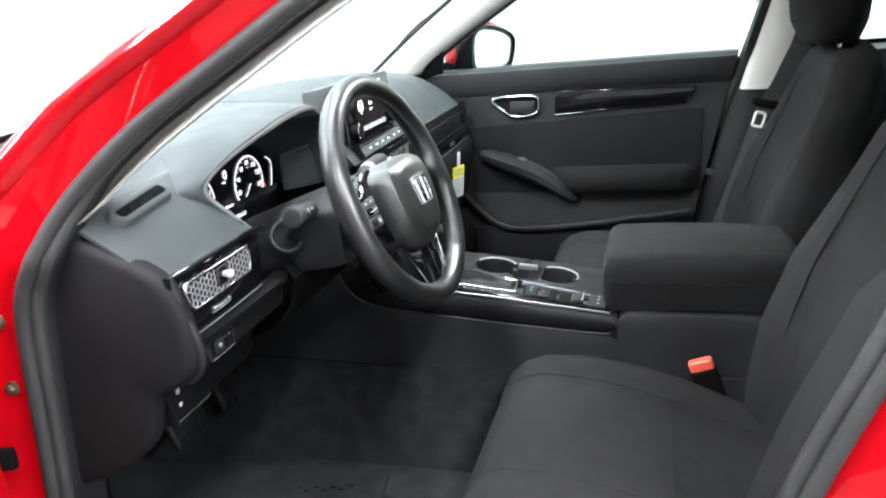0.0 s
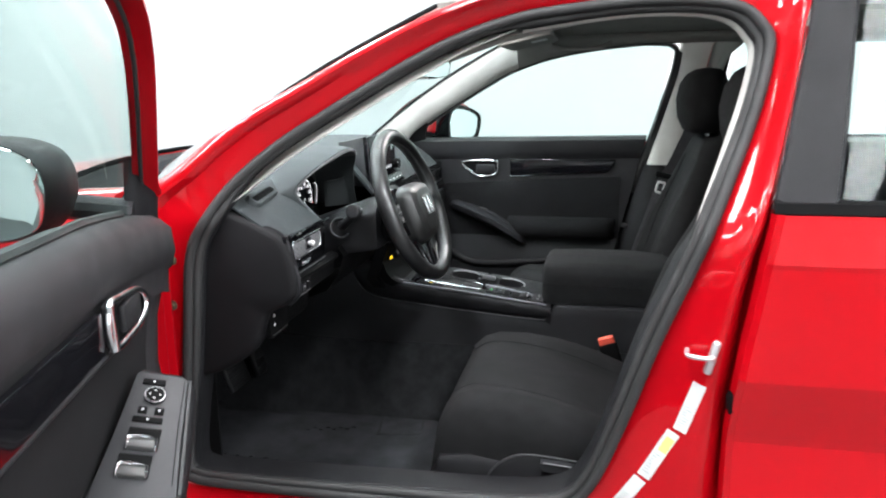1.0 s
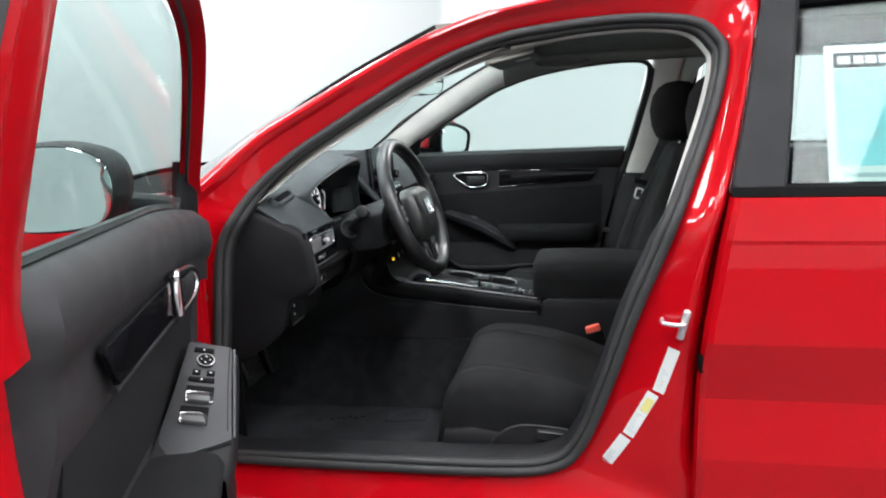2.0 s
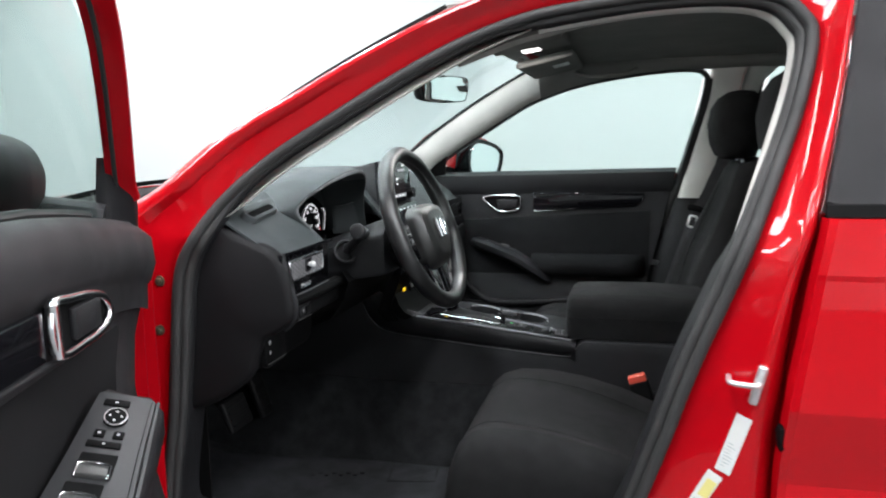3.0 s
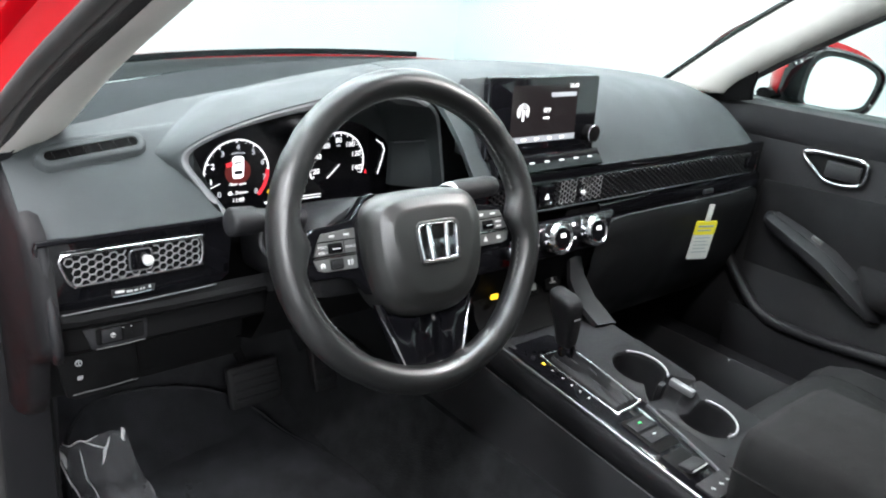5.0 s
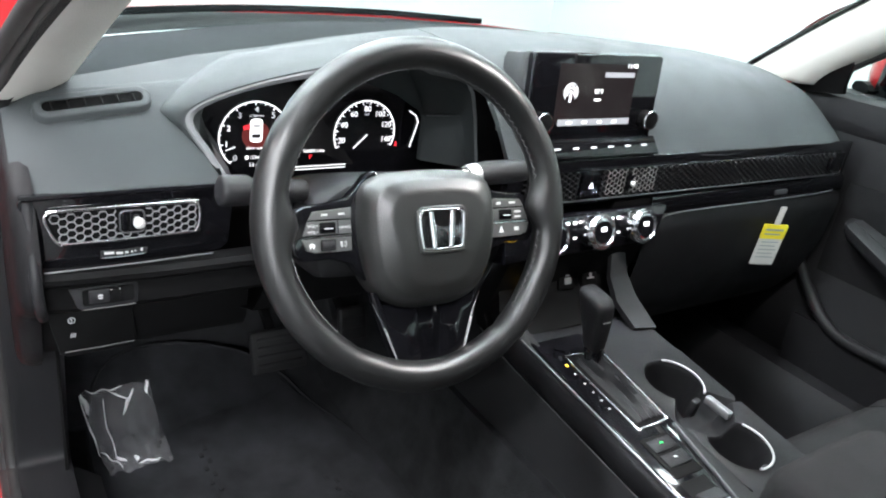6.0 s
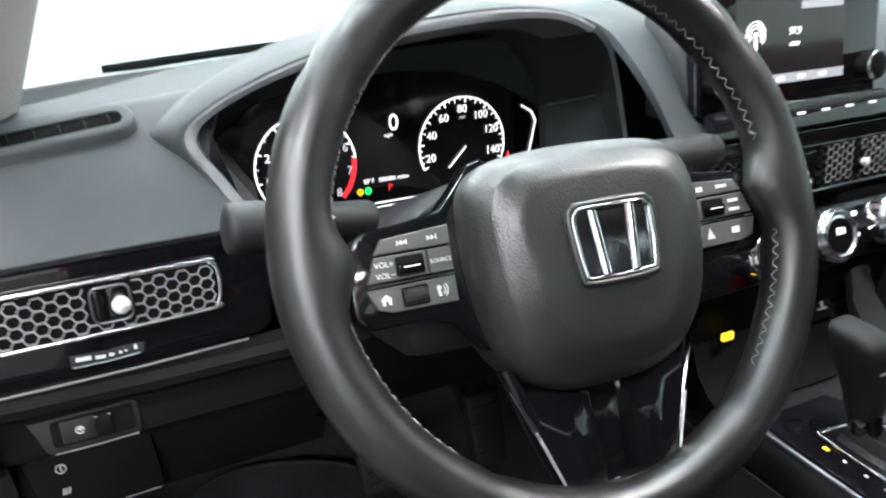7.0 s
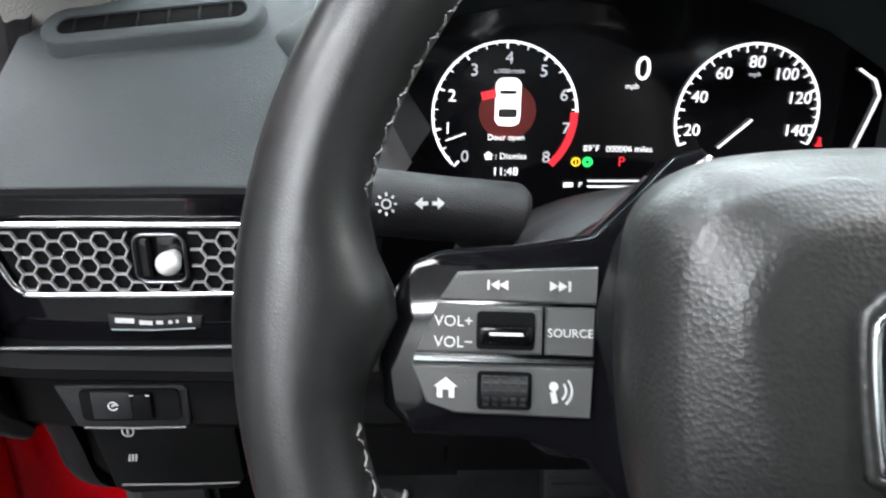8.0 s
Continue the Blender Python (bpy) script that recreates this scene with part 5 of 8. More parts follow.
for k, (xa, ya, xb, yb) in enumerate(((-0.305, -0.445, -0.02, -0.455), (-0.305, -0.445, -0.305, -0.310), (-0.305, -0.310, -0.02, -0.245))):
    n = int(math.hypot(xb - xa, yb - ya) / 0.017)
    turn = math.atan2(yb - ya, xb - xa)
    for q in range(n):
        f = (q + 0.5) / n
        m = Matrix.Translation((xa + (xb - xa) * f, ya + (yb - ya) * f, mat_z(xa + (xb - xa) * f) + 0.0122)) @ Matrix.Rotation(turn, 4, "Z") @ Matrix.Translation((0, 0.005 * (-1) ** q, 0))
        if first is None:
            first = part("raised_tuft", bm, M_CARPET, mat_t, "black raised tuft")
            first.matrix_world = m
        else:
            tuft = new("raised_tuft", first.data)
            tuft.parent = mat_t
            tuft.matrix_world = m
bm = B()
shell(bm, [[Vector((x, y, z + 0.008)) for x, z in ((-0.62, 0.42), (-0.56, 0.36), (-0.48, 0.30), (-0.42, 0.265))] for y in (-0.64, -0.60, -0.53, -0.50)], (0, 0, -0.01))
single("foot_rest", bm, M_MAT, "charcoal carpeted foot rest beside the pedals", "foot rest")
bm = B()
rnd = random.Random(3)


def rest_z(x):
    return float(np.interp(x, (-0.62, -0.56, -0.48, -0.42, -0.36, -0.20), (0.42, 0.36, 0.305, 0.282, 0.272, 0.268)))


def film_at(u, v):
    """u down the foot rest, v across it."""
    fold = 0.010 * abs(math.sin(9 * u + 5 * v + 2 * math.sin(6 * v))) + 0.006 * abs(math.sin(14 * v - 4 * u))
    x = -0.437 + 0.172 * u
    return Vector((x, -0.618 + 0.020 * u + (0.118 - 0.02 * u) * v, max(rest_z(x), mat_z(x) + 0.014) + 0.006 + 0.7 * fold))


rows = [[film_at(j / 18, i / 18) + Vector((rnd.uniform(-0.001, 0.001), rnd.uniform(-0.001, 0.001), rnd.uniform(-0.001, 0.001))) for j in range(19)] for i in range(19)]
shell(bm, rows, (0, 0, 0.0008))
film = thing("plastic_film", "crinkled clear protective plastic film over the foot rest", "plastic film", (-0.40, -0.56, 0.30))
sheet = part("sheet", bm, M_FILM, film, "clear plastic sheet", 20)
sheet.visible_shadow = False
# white tubes on the film imitate the glints of its creases
for i, (ua, va, ub, vb, r) in enumerate(((0.02, 0.04, 0.20, 0.07, 0.0042), (0.10, 0.30, 0.84, 0.20, 0.0008), (0.78, 0.18, 0.90, 0.30, 0.0026), (0.28, 0.52, 0.06, 0.74, 0.0030), (0.0, 0.96, 0.13, 0.93, 0.0030), (0.84, 0.46, 0.92, 0.48, 0.0030), (0.02, 0.02, 0.70, 0.01, 0.0012), (0.66, 0.02, 0.98, 0.22, 0.0010), (0.96, 0.46, 0.97, 0.80, 0.0013), (0.03, 0.42, 0.14, 0.66, 0.0013), (0.01, 0.12, 0.02, 0.60, 0.0010))):
    bm = B()
    pts = [film_at(ua + (ub - ua) * k / 6, va + (vb - va) * k / 6 + 0.012 * math.sin(5 * k + i)) + Vector((0, 0, 0.0030)) for k in range(7)]
    tube(bm, cr(pts, 3), [0.0003 + r * math.sin(math.pi * k / 18) ** 0.7 for k in range(19)], 6)
    part("crease_glint", bm, M_GLINT, film)


def pedal(name, label, y0, y1, x, z0, z1, lean):
    t = thing(name, label, "pedal", (x, (y0 + y1) / 2, z0))
    m = pose(x, (y0 + y1) / 2, (z0 + z1) / 2, 0, lean, 0)
    bm = B()
    rbox(bm, (0.016, y1 - y0, z1 - z0), m, 0.006, 3)
    part("rubber_pad", bm, M_PEDAL, t)
    bm = B()
    for k in range(4):
        rbox(bm, (0.004, (y1 - y0) * 0.8, 0.006), m @ Matrix.Translation((0.009, 0, (k - 1.5) * (z1 - z0) / 5)), 0.001)
    part("grip_rib", bm, M_PEDAL, t)
    bm = B()
    tube(bm, [m @ Vector((-0.012, 0, 0.0)), m @ Vector((-0.09, 0, 0.10)), m @ Vector((-0.16, 0.01, 0.28))], 0.010, 8, flat=0.6)
    part("arm", bm, M_DARK, t)


pedal("brake_pedal", "worn dark grey rubber brake pedal", -0.352, -0.250, -0.328, 0.378, 0.455, -20)
pedal("accelerator_pedal", "dark grey rubber accelerator pedal", -0.174, -0.118, -0.345, 0.352, 0.462, -18)

# ---------------------------------------------------------------- dashboard
dash = thing("dashboard", "dark grey soft dashboard with black fascia and vents", "dashboard", (-0.1, 0, 0.60))
ZR = 0.868
PROF = [(-0.30, 1.0), (-0.20, 1.0), (-0.145, 0.95), (-0.085, 0.76), (-0.035, 0.42), (-0.005, 0.13), (0.010, 0.0)]


def pad_front(y):
    return 0.962 + 0.034 * (1 - min(1, abs(y) / 0.68) ** 2)


def crest(y):
    """Where the soft pad ends towards the windscreen."""
    return float(np.interp(y, (-0.70, -0.60, -0.50, -0.40, -0.30, -0.20, -0.10, 0.0), (-0.105, -0.122, -0.145, -0.168, -0.203, -0.243, -0.282, -0.30)))


def pad_z(x, y):
    f = float(np.interp(x, [q[0] for q in PROF], [q[1] for q in PROF]))
    return ZR + (pad_front(y) - ZR) * f


def pad_pt(i, y):
    c = crest(y)
    xs = (c, c + 0.45 * (-0.085 - c), c + 0.78 * (-0.085 - c))
    x = xs[i] if i < 3 else PROF[i][0]
    return Vector((x, y, pad_z(x, y)))


bm = B()
# left of the binnacle: its right border slants
rows = []
for k in range(9):
    row = []
    for i in range(len(PROF)):
        b = (-0.494, -0.494, -0.494, -0.500, -0.524, -0.518, -0.506)[i]
        y = -0.700 + (b + 0.700) * k / 8
        p = pad_pt(i, y)
        if k == 0:
            p.z -= 0.016
            p.y -= 0.006
        elif k == 1:
            p.z -= 0.002
        row.append(p)
    rows.append(cr(row, 3))
shell(bm, rows, (0, 0, -0.005))
part("dash_pad", bm, M_PAD, dash, "grey grained soft dash pad", 50)
bm = B()
rows = []
for k in range(22):
    y = -0.125 + (0.705 + 0.125) * k / 21
    row = []
    for i in range(len(PROF)):
        p = pad_pt(i, y)
        if k == 21:
            p.z -= 0.03
        elif k == 20:
            p.z -= 0.008
        row.append(p)
    rows.append(cr(row, 3))
shell(bm, rows, (0, 0, -0.012))
part("dash_pad", bm, M_PAD, dash, "grey grained soft dash pad", 50)
bm = B()
shell(bm, [[Vector((crest(y) + f * (-0.115 - crest(y)), y, pad_z(crest(y) + f * (-0.115 - crest(y)), y) - 0.0008)) for y in np.linspace(-0.58, -0.10, 17)] for f in (0, 0.25, 0.5, 0.75, 1.0)], (0, 0, -0.012))
part("dash_pad", bm, M_PAD, dash, "grey grained soft dash pad", 50)
# slope beyond the crest, its shade painted in by the darker pad colour
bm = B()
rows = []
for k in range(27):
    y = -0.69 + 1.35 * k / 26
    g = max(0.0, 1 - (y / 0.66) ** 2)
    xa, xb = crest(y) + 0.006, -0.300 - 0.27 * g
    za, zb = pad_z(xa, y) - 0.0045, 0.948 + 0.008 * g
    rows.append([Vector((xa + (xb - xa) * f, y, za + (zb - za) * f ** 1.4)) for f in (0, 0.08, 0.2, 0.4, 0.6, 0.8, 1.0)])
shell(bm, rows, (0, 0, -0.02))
part("dash_top", bm, M_PADBACK, dash, "matt base of the dash under the windscreen, shade in its colour")
bm = B()
rbox(bm, (0.30, 1.32, 0.29), Matrix.Translation((-0.295, 0, 0.785)), 0.01)
part("dash_core", bm, M_DARK, dash, "black inner body of the dash")
# binnacle hood: from the pad out to an arched lip
LIP = [(0.005, -0.508, 0.862), (-0.015, -0.525, 0.893), (-0.034, -0.541, 0.926), (-0.030, -0.520, 0.948), (-0.015, -0.470, 0.971), (0.0, -0.407, 0.990), (0.0, -0.350, 0.998), (0.0, -0.290, 1.000), (-0.005, -0.235, 0.993), (-0.015, -0.190, 0.970), (-0.030, -0.165, 0.933), (-0.035, -0.152, 0.888), (-0.030, -0.146, 0.845)]
lip = cr(LIP, 5)
bm = B()
rows = []
for p in lip:
    top = max(0.0, min(1.0, (p.z - 0.915) / 0.06))
    yb = -0.345 + (p.y + 0.345) * 1.07
    xb = max(-0.235 + 0.13 * (1 - top), crest(yb) + 0.010)
    base = Vector((xb, yb, min(p.z, pad_z(xb, yb) + 0.001)))
    if p.y < -0.40:
        xn, yn = p.x - 0.026, p.y - 0.020
        near = Vector((xn, yn, min(p.z - 0.003, pad_z(xn, yn) - 0.002)))
        f = max(0.0, min(1.0, (p.z - 0.926) / 0.055))
        f = f * f * (3 - 2 * f)
        base = near.lerp(base, f)
        if p.z > 0.905:
            base.z = pad_z(base.x, base.y) - 0.001
    c = Vector((-0.345 - p.y, 0.90 - p.z)).normalized()
    rows.append([base, base.lerp(p, 0.5) + Vector((0, 0, 0.010 * top)), base.lerp(p, 0.88) + Vector((0, 0, 0.005 * top)), p, p + Vector((0.001, c.x * 0.006, c.y * 0.006)), p + Vector((-0.040, c.x * 0.016, c.y * 0.014)), Vector((-0.124, p.y + c.x * 0.032, p.z + c.y * 0.026)), Vector((-0.1265, p.y + c.x * 0.052, p.z + c.y * 0.040)), Vector((-0.1265, p.y + c.x * 0.085, p.z + c.y * 0.075))])
loft(bm, rows)
part("binnacle_hood", bm, M_PAD, dash, "grey hood over the gauges", 50)
bm = B()
rows = []
for p in lip[:44]:
    c = Vector((-0.345 - p.y, 0.90 - p.z)).normalized()
    rows.append([p + Vector((x, c.x * d, c.y * d)) for x, d in ((0.0020, 0.0015), (0.0035, 0.0040), (0.0030, 0.0095), (-0.010, 0.0125), (-0.050, 0.020))])
loft(bm, rows)
part("binnacle_lip", bm, M_LIP, dash, "grey border of the gauges")
# end cap at the driver's side
bm = B()
cap = [(-0.27, 0.945), (-0.16, 0.938), (-0.095, 0.917), (-0.045, 0.897), (0.004, 0.872), (0.024, 0.832), (0.032, 0.790), (0.030, 0.758), (0.006, 0.735), (-0.026, 0.718), (-0.040, 0.690), (-0.055, 0.650), (-0.100, 0.612), (-0.165, 0.582), (-0.30, 0.56), (-0.34, 0.75)]
c = cr([(x, z, 0) for x, z in cap], 4, True)
rows = []
for y, k in ((-0.691, 1.0), (-0.698, 1.0), (-0.705, 0.985), (-0.710, 0.955), (-0.713, 0.90), (-0.714, 0.3)):
    rows.append([Vector((-0.13 + (p.x + 0.13) * k, y, 0.76 + (p.y - 0.76) * k)) for p in c])
loft(bm, rows, closed=True, cap=True)
part("end_cap", bm, M_ENDCAP, dash, "black dash end cap", 50)
bm = B()
tube(bm, cr([(0.010, -0.697, 0.868), (0.020, -0.697, 0.825), (0.032, -0.697, 0.785), (0.028, -0.695, 0.755), (0.008, -0.692, 0.735)], 5), 0.0055, 8)
part("end_cap_edge", bm, M_TRIM2, dash, "grey edge of the end cap", 60)
# lower knee panels, footwell shade put into their near-black colour
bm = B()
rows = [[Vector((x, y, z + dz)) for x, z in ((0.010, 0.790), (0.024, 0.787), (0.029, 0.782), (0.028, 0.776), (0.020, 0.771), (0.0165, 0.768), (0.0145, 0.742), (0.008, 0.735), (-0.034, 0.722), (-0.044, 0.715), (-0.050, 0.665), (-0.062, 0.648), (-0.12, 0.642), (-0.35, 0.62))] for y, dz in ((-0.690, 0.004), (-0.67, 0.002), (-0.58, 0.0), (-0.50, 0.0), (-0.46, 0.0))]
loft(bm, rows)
part("knee_panel", bm, M_DARK, dash, "black lower dash panel, darkened in colour for shade", 30)
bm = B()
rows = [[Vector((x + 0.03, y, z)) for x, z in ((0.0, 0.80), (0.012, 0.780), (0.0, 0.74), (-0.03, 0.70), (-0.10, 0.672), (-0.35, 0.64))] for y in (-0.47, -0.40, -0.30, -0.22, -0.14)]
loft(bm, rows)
part("knee_panel", bm, M_DARK, dash, "black lower dash panel, darkened in colour for shade", 30)
# glove box side
bm = B()
rows = [[Vector((x, y, z)) for x, z in ((0.000, 0.7695), (0.0185, 0.7680), (0.0240, 0.755), (0.024, 0.735), (0.015, 0.66), (-0.01, 0.58), (-0.05, 0.52), (-0.12, 0.49), (-0.4, 0.47))] for y in (0.165, 0.24, 0.40, 0.60, 0.70)]
loft(bm, rows)
part("glove_box", bm, M_TRIM, dash, "black glove box", 30)
bm = B()
rows = [[Vector((x, y, z + 0.004 * max(0, (y - 0.55) / 0.15))) for x, z in ((0.006, 0.803), (0.0165, 0.799), (0.0200, 0.792), (0.0215, 0.776), (0.020, 0.7705), (0.0, 0.768))] for y in (0.165, 0.18, 0.30, 0.5, 0.62, 0.68, 0.70)]
loft(bm, rows)
ldg = part("lower_ledge", bm, M_GLOSS, dash, "glossy black ledge under the fascia", 30)
bm = B()
tube(bm, cr([Vector((x, y, z)) for x, y, z in ((0.012, 0.188, 0.742), (0.019, 0.196, 0.758), (0.0215, 0.214, 0.7685), (0.0222, 0.30, 0.7715), (0.0222, 0.50, 0.7715), (0.0218, 0.64, 0.7735), (0.018, 0.690, 0.780))], 4), 0.0011, 6)
part("ledge_line", bm, M_LIP, ldg, "thin grey line along the ledge", 60)
# added block that imitates a bright reflection in the gloss ledge
bm = B()
rbox(bm, (0.007, 0.034, 0.010), Matrix.Translation((0.0215, 0.500, 0.785)), 0.003)
part("ledge_glint", bm, M_DARKCHROME, ldg, "small bright block in place of a reflection")
bm = B()
rbox(bm, (0.14, 0.16, 0.12), Matrix.Translation((-0.060, 0.170, 0.740)), 0.006)
part("stack_filler", bm, M_DARK, dash, "black inner body behind the stack")
# demister slot at the end of the pad
DV = Vector((-0.0685, -0.578, 0.9375)) - Vector((-0.0625, -0.669, 0.9285))
dvx = DV.normalized()
dvn = Vector((0.54, 0, 0.84)).normalized()
dvn = (dvn - dvx * dvn.dot(dvx)).normalized()
dm = axes((-0.0645, -0.623, 0.9375), dvx, dvn.cross(dvx), dvn)
bm = B()
loft(bm, [[dm @ Vector((x, y, z)) for x, y in rrect(w, h, r, 6)] for w, h, r, z in ((0.118, 0.034, 0.016, -0.014), (0.114, 0.030, 0.014, 0.001), (0.110, 0.026, 0.012, 0.0025), (0.098, 0.014, 0.006, 0.0018), (0.096, 0.012, 0.005, -0.006))], closed=True)
sv = part("side_vent", bm, M_PAD, dash, "side window demister slot", 60)
bm = B()
prism(bm, rrect(0.097, 0.013, 0.006, 4), 0.001, dm @ Matrix.Translation((0, 0, 0.0000)))
part("slot", bm, M_VOID, sv)
for k in range(6):
    bm = B()
    rbox(bm, (0.0016, 0.012, 0.0028), dm @ Matrix.Translation((-0.040 + 0.016 * k, 0, 0.0002)), 0.0005, 1)
    part("slat", bm, M_DARK, sv)

# driver's vent
FM = axes((0.014, 0, 0), (0, 1, 0), (0, 0, 1), (1, 0, 0))
bm = B()
prism(bm, [(-0.703, 0.868), (-0.706, 0.860), (-0.692, 0.796), (-0.686, 0.789), (-0.515, 0.792), (-0.505, 0.800), (-0.500, 0.868)], 0.008, FM @ Matrix.Translation((0, 0, -0.008)), 0.002)
vb = part("vent_panel", bm, M_GLOSS, dash, "glossy black vent panel")
CH = cr([(-0.680, 0.852, 0), (-0.6845, 0.846, 0), (-0.678, 0.826, 0), (-0.672, 0.8195, 0), (-0.660, 0.818, 0), (-0.548, 0.819, 0), (-0.541, 0.822, 0), (-0.538, 0.830, 0), (-0.538, 0.846, 0), (-0.543, 0.8525, 0), (-0.550, 0.8535, 0), (-0.672, 0.8535, 0)], 4, True)
bm = B()
tube(bm, [FM @ Vector((p.x, p.y, 0.004)) for p in CH], 0.0017, 8, closed=True)
part("chrome_ring", bm, M_CHROME, vb, "thin chrome frame", 60)
bm = B()
prism(bm, [(p.x, p.y) for p in CH], 0.0015, FM @ Matrix.Translation((0, 0, -0.0005)))
part("vent_throat", bm, M_DARK, vb)


def in_vent(x, y):
    e = -0.682 + (0.852 - y) * 0.32
    return e - 0.002 < x < -0.538 and 0.8185 < y < 0.853 and not (-0.6175 < x < -0.5935 and 0.8245 < y < 0.8495)


bm = honeycomb(B(), FM @ Matrix.Translation((0, 0, 0.0045)), in_vent, -0.690, -0.530, 0.812, 0.860, 0.0048, 0.0007, 0.002)
part("honeycomb_grille", bm, M_GRILLE, vb, "silver honeycomb grille")
bm = B()
tube(bm, [FM @ Vector((x, y, 0.005)) for x, y in rrect(0.0235, 0.0240, 0.005, 4, -0.6055, 0.837)], 0.0009, 6, closed=True)
part("slide_frame", bm, M_DARKCHROME, vb)
bm = B()
rbox(bm, (0.0055, 0.020, 0.005), FM @ Matrix.Translation((-0.6125, 0.837, 0.002)), 0.001)
rbox(bm, (0.0130, 0.020, 0.004), FM @ Matrix.Translation((-0.6010, 0.837, 0.001)), 0.001)
part("slide", bm, M_GLOSS, vb)
bm = B()
bmesh.ops.create_uvsphere(bm, u_segments=20, v_segments=12, radius=0.0058, matrix=FM @ Matrix.Translation((-0.600, 0.837, 0.011)))
tube(bm, [FM @ Vector((-0.600, 0.837, 0.0)), FM @ Vector((-0.600, 0.837, 0.009))], 0.004, 10)
part("vent_knob", bm, M_KNOB, vb, "satin silver vent knob", 60)
bm = B()
prism(bm, [(-0.636, 0.7975), (-0.592, 0.7985), (-0.5905, 0.8050), (-0.600, 0.8056), (-0.614, 0.8048), (-0.636, 0.8060)], 0.002, FM @ Matrix.Translation((0, 0, -0.0005)), 0.0005)
th = part("vent_wheel", bm, M_TRIM2, vb, "vent shut-off wheel with white marks")
bm = B()
for a, b, h in ((-0.6327, -0.6235, 0.0026), (-0.6212, -0.6150, 0.0022), (-0.6130, -0.6098, 0.0019), (-0.6070, -0.6052, 0.0016), (-0.6035, -0.6022, 0.0014), (-0.5976, -0.5957, 0.0030)):
    q = (a + b) / 2
    z = 0.8018 + 6.0 * (q + 0.613) ** 2
    bm = B()
    bar(bm, FM, a, z, b, z - (0.0004 if a < -0.62 else 0), h, 0.0015, 0.0005)
    part("white_mark", bm, M_PRINT, th)
bm = B()
bar(bm, FM, -0.6350, 0.7982, -0.6150, 0.7978, 0.0006, 0.0016, 0.0005)
bar(bm, FM, -0.6150, 0.7978, -0.5945, 0.7988, 0.0006, 0.0016, 0.0005)
part("lower_line", bm, M_GREYINK, th)
bm = B()
tube(bm, [(0.024, -0.704, 0.870), (0.024, -0.60, 0.871), (0.024, -0.505, 0.871)], 0.0028, 6)
part("panel_edge", bm, M_GLOSS, vb)
bm = B()
tube(bm, [(0.0225, -0.688, 0.7915), (0.0225, -0.60, 0.7915), (0.0225, -0.525, 0.7935)], 0.0009, 6)
part("panel_edge", bm, M_LIP, vb, "thin grey lower edge")
# switches below it
bm = B()
prism(bm, [(-0.668, 0.7675), (-0.604, 0.7675), (-0.6015, 0.765), (-0.6025, 0.7445), (-0.605, 0.742), (-0.656, 0.742), (-0.660, 0.7435)], 0.003, FM @ Matrix.Translation((0, 0, 0.0005)), 0.001)
sp = part("switch_panel", bm, M_TRIM2, dash, "small switch panel")
bm = B()
prism(bm, rrect(0.050, 0.0185, 0.003, 3, -0.631, 0.7565), 0.0015, FM @ Matrix.Translation((0, 0, 0.0030)))
part("panel_recess", bm, M_DARK, sp)
bm = B()
rbox(bm, (0.020, 0.016, 0.004), FM @ Matrix.Translation((-0.640, 0.7568, 0.004)), 0.001)
part("button", bm, M_TRIM2, sp)
bm = B()
rbox(bm, (0.010, 0.015, 0.005), FM @ Matrix.Translation((-0.6245, 0.7568, 0.005)), 0.001)
part("dimmer_wheel", bm, M_DARK, sp)
bm = B()
arc_band(bm, FM, 0.0020, 0.0026, 0, 330, 0.0062, 0.0004, 20, -0.639, 0.757)
bar(bm, FM, -0.6397, 0.757, -0.6380, 0.7578, 0.0010, 0.0062, 0.0004)
part("dial_mark", bm, M_PRINT, sp)
for q in (-0.6285, -0.6205):
    bm = B()
    bar(bm, FM, q - 0.001, 0.7640, q + 0.001, 0.7640, 0.0006, 0.0076, 0.0003)
    part("wheel_mark", bm, M_PRINT, sp)
bm = B()
tube(bm, [FM @ Vector((x, z, 0.0036)) for x, z in ((-0.656, 0.7425), (-0.63, 0.742), (-0.605, 0.7425))], 0.0007, 5)
part("panel_lower_edge", bm, M_BUTTON, sp)
bm = B()
prism(bm, [(-0.686, 0.716), (-0.598, 0.718), (-0.594, 0.664), (-0.600, 0.656), (-0.665, 0.653), (-0.675, 0.658)], 0.010, axes((-0.050, 0, 0), (0, 1, 0), (0, 0, 1), (1, 0, 0)), 0.002)
part("coin_box", bm, M_DARK, dash, "small lidded box with two switches")
bm = B()
tube(bm, [(-0.0395, -0.670, 0.6605), (-0.0395, -0.63, 0.6605), (-0.0395, -0.597, 0.6615)], 0.0008, 5)
part("box_edge", bm, M_BUTTON, dash)
# panel beside the gauges, under the hood
bm = B()
loft(bm, [[Vector(q) + Vector((d, d * 0.3, 0)) for q in ((-0.089, -0.2035, 0.845), (-0.089, -0.2035, 0.9085), (-0.0473, -0.160, 0.919), (-0.040, -0.145, 0.845))] for d in (0.0, -0.002, -0.008)], closed=True, cap=True)
hsp = part("hood_side_panel", bm, M_PAD, dash, "dark grey panel beside the gauges")
# pale tube imitates the light caught along the panel's top edge
bm = B()
tube(bm, [(-0.088, -0.2035, 0.9090), (-0.068, -0.185, 0.9137), (-0.0468, -0.160, 0.9195)], 0.0011, 6)
part("panel_lit_edge", bm, M_LIP, hsp, "thin ledge painted pale as a lit edge")
bm = B()
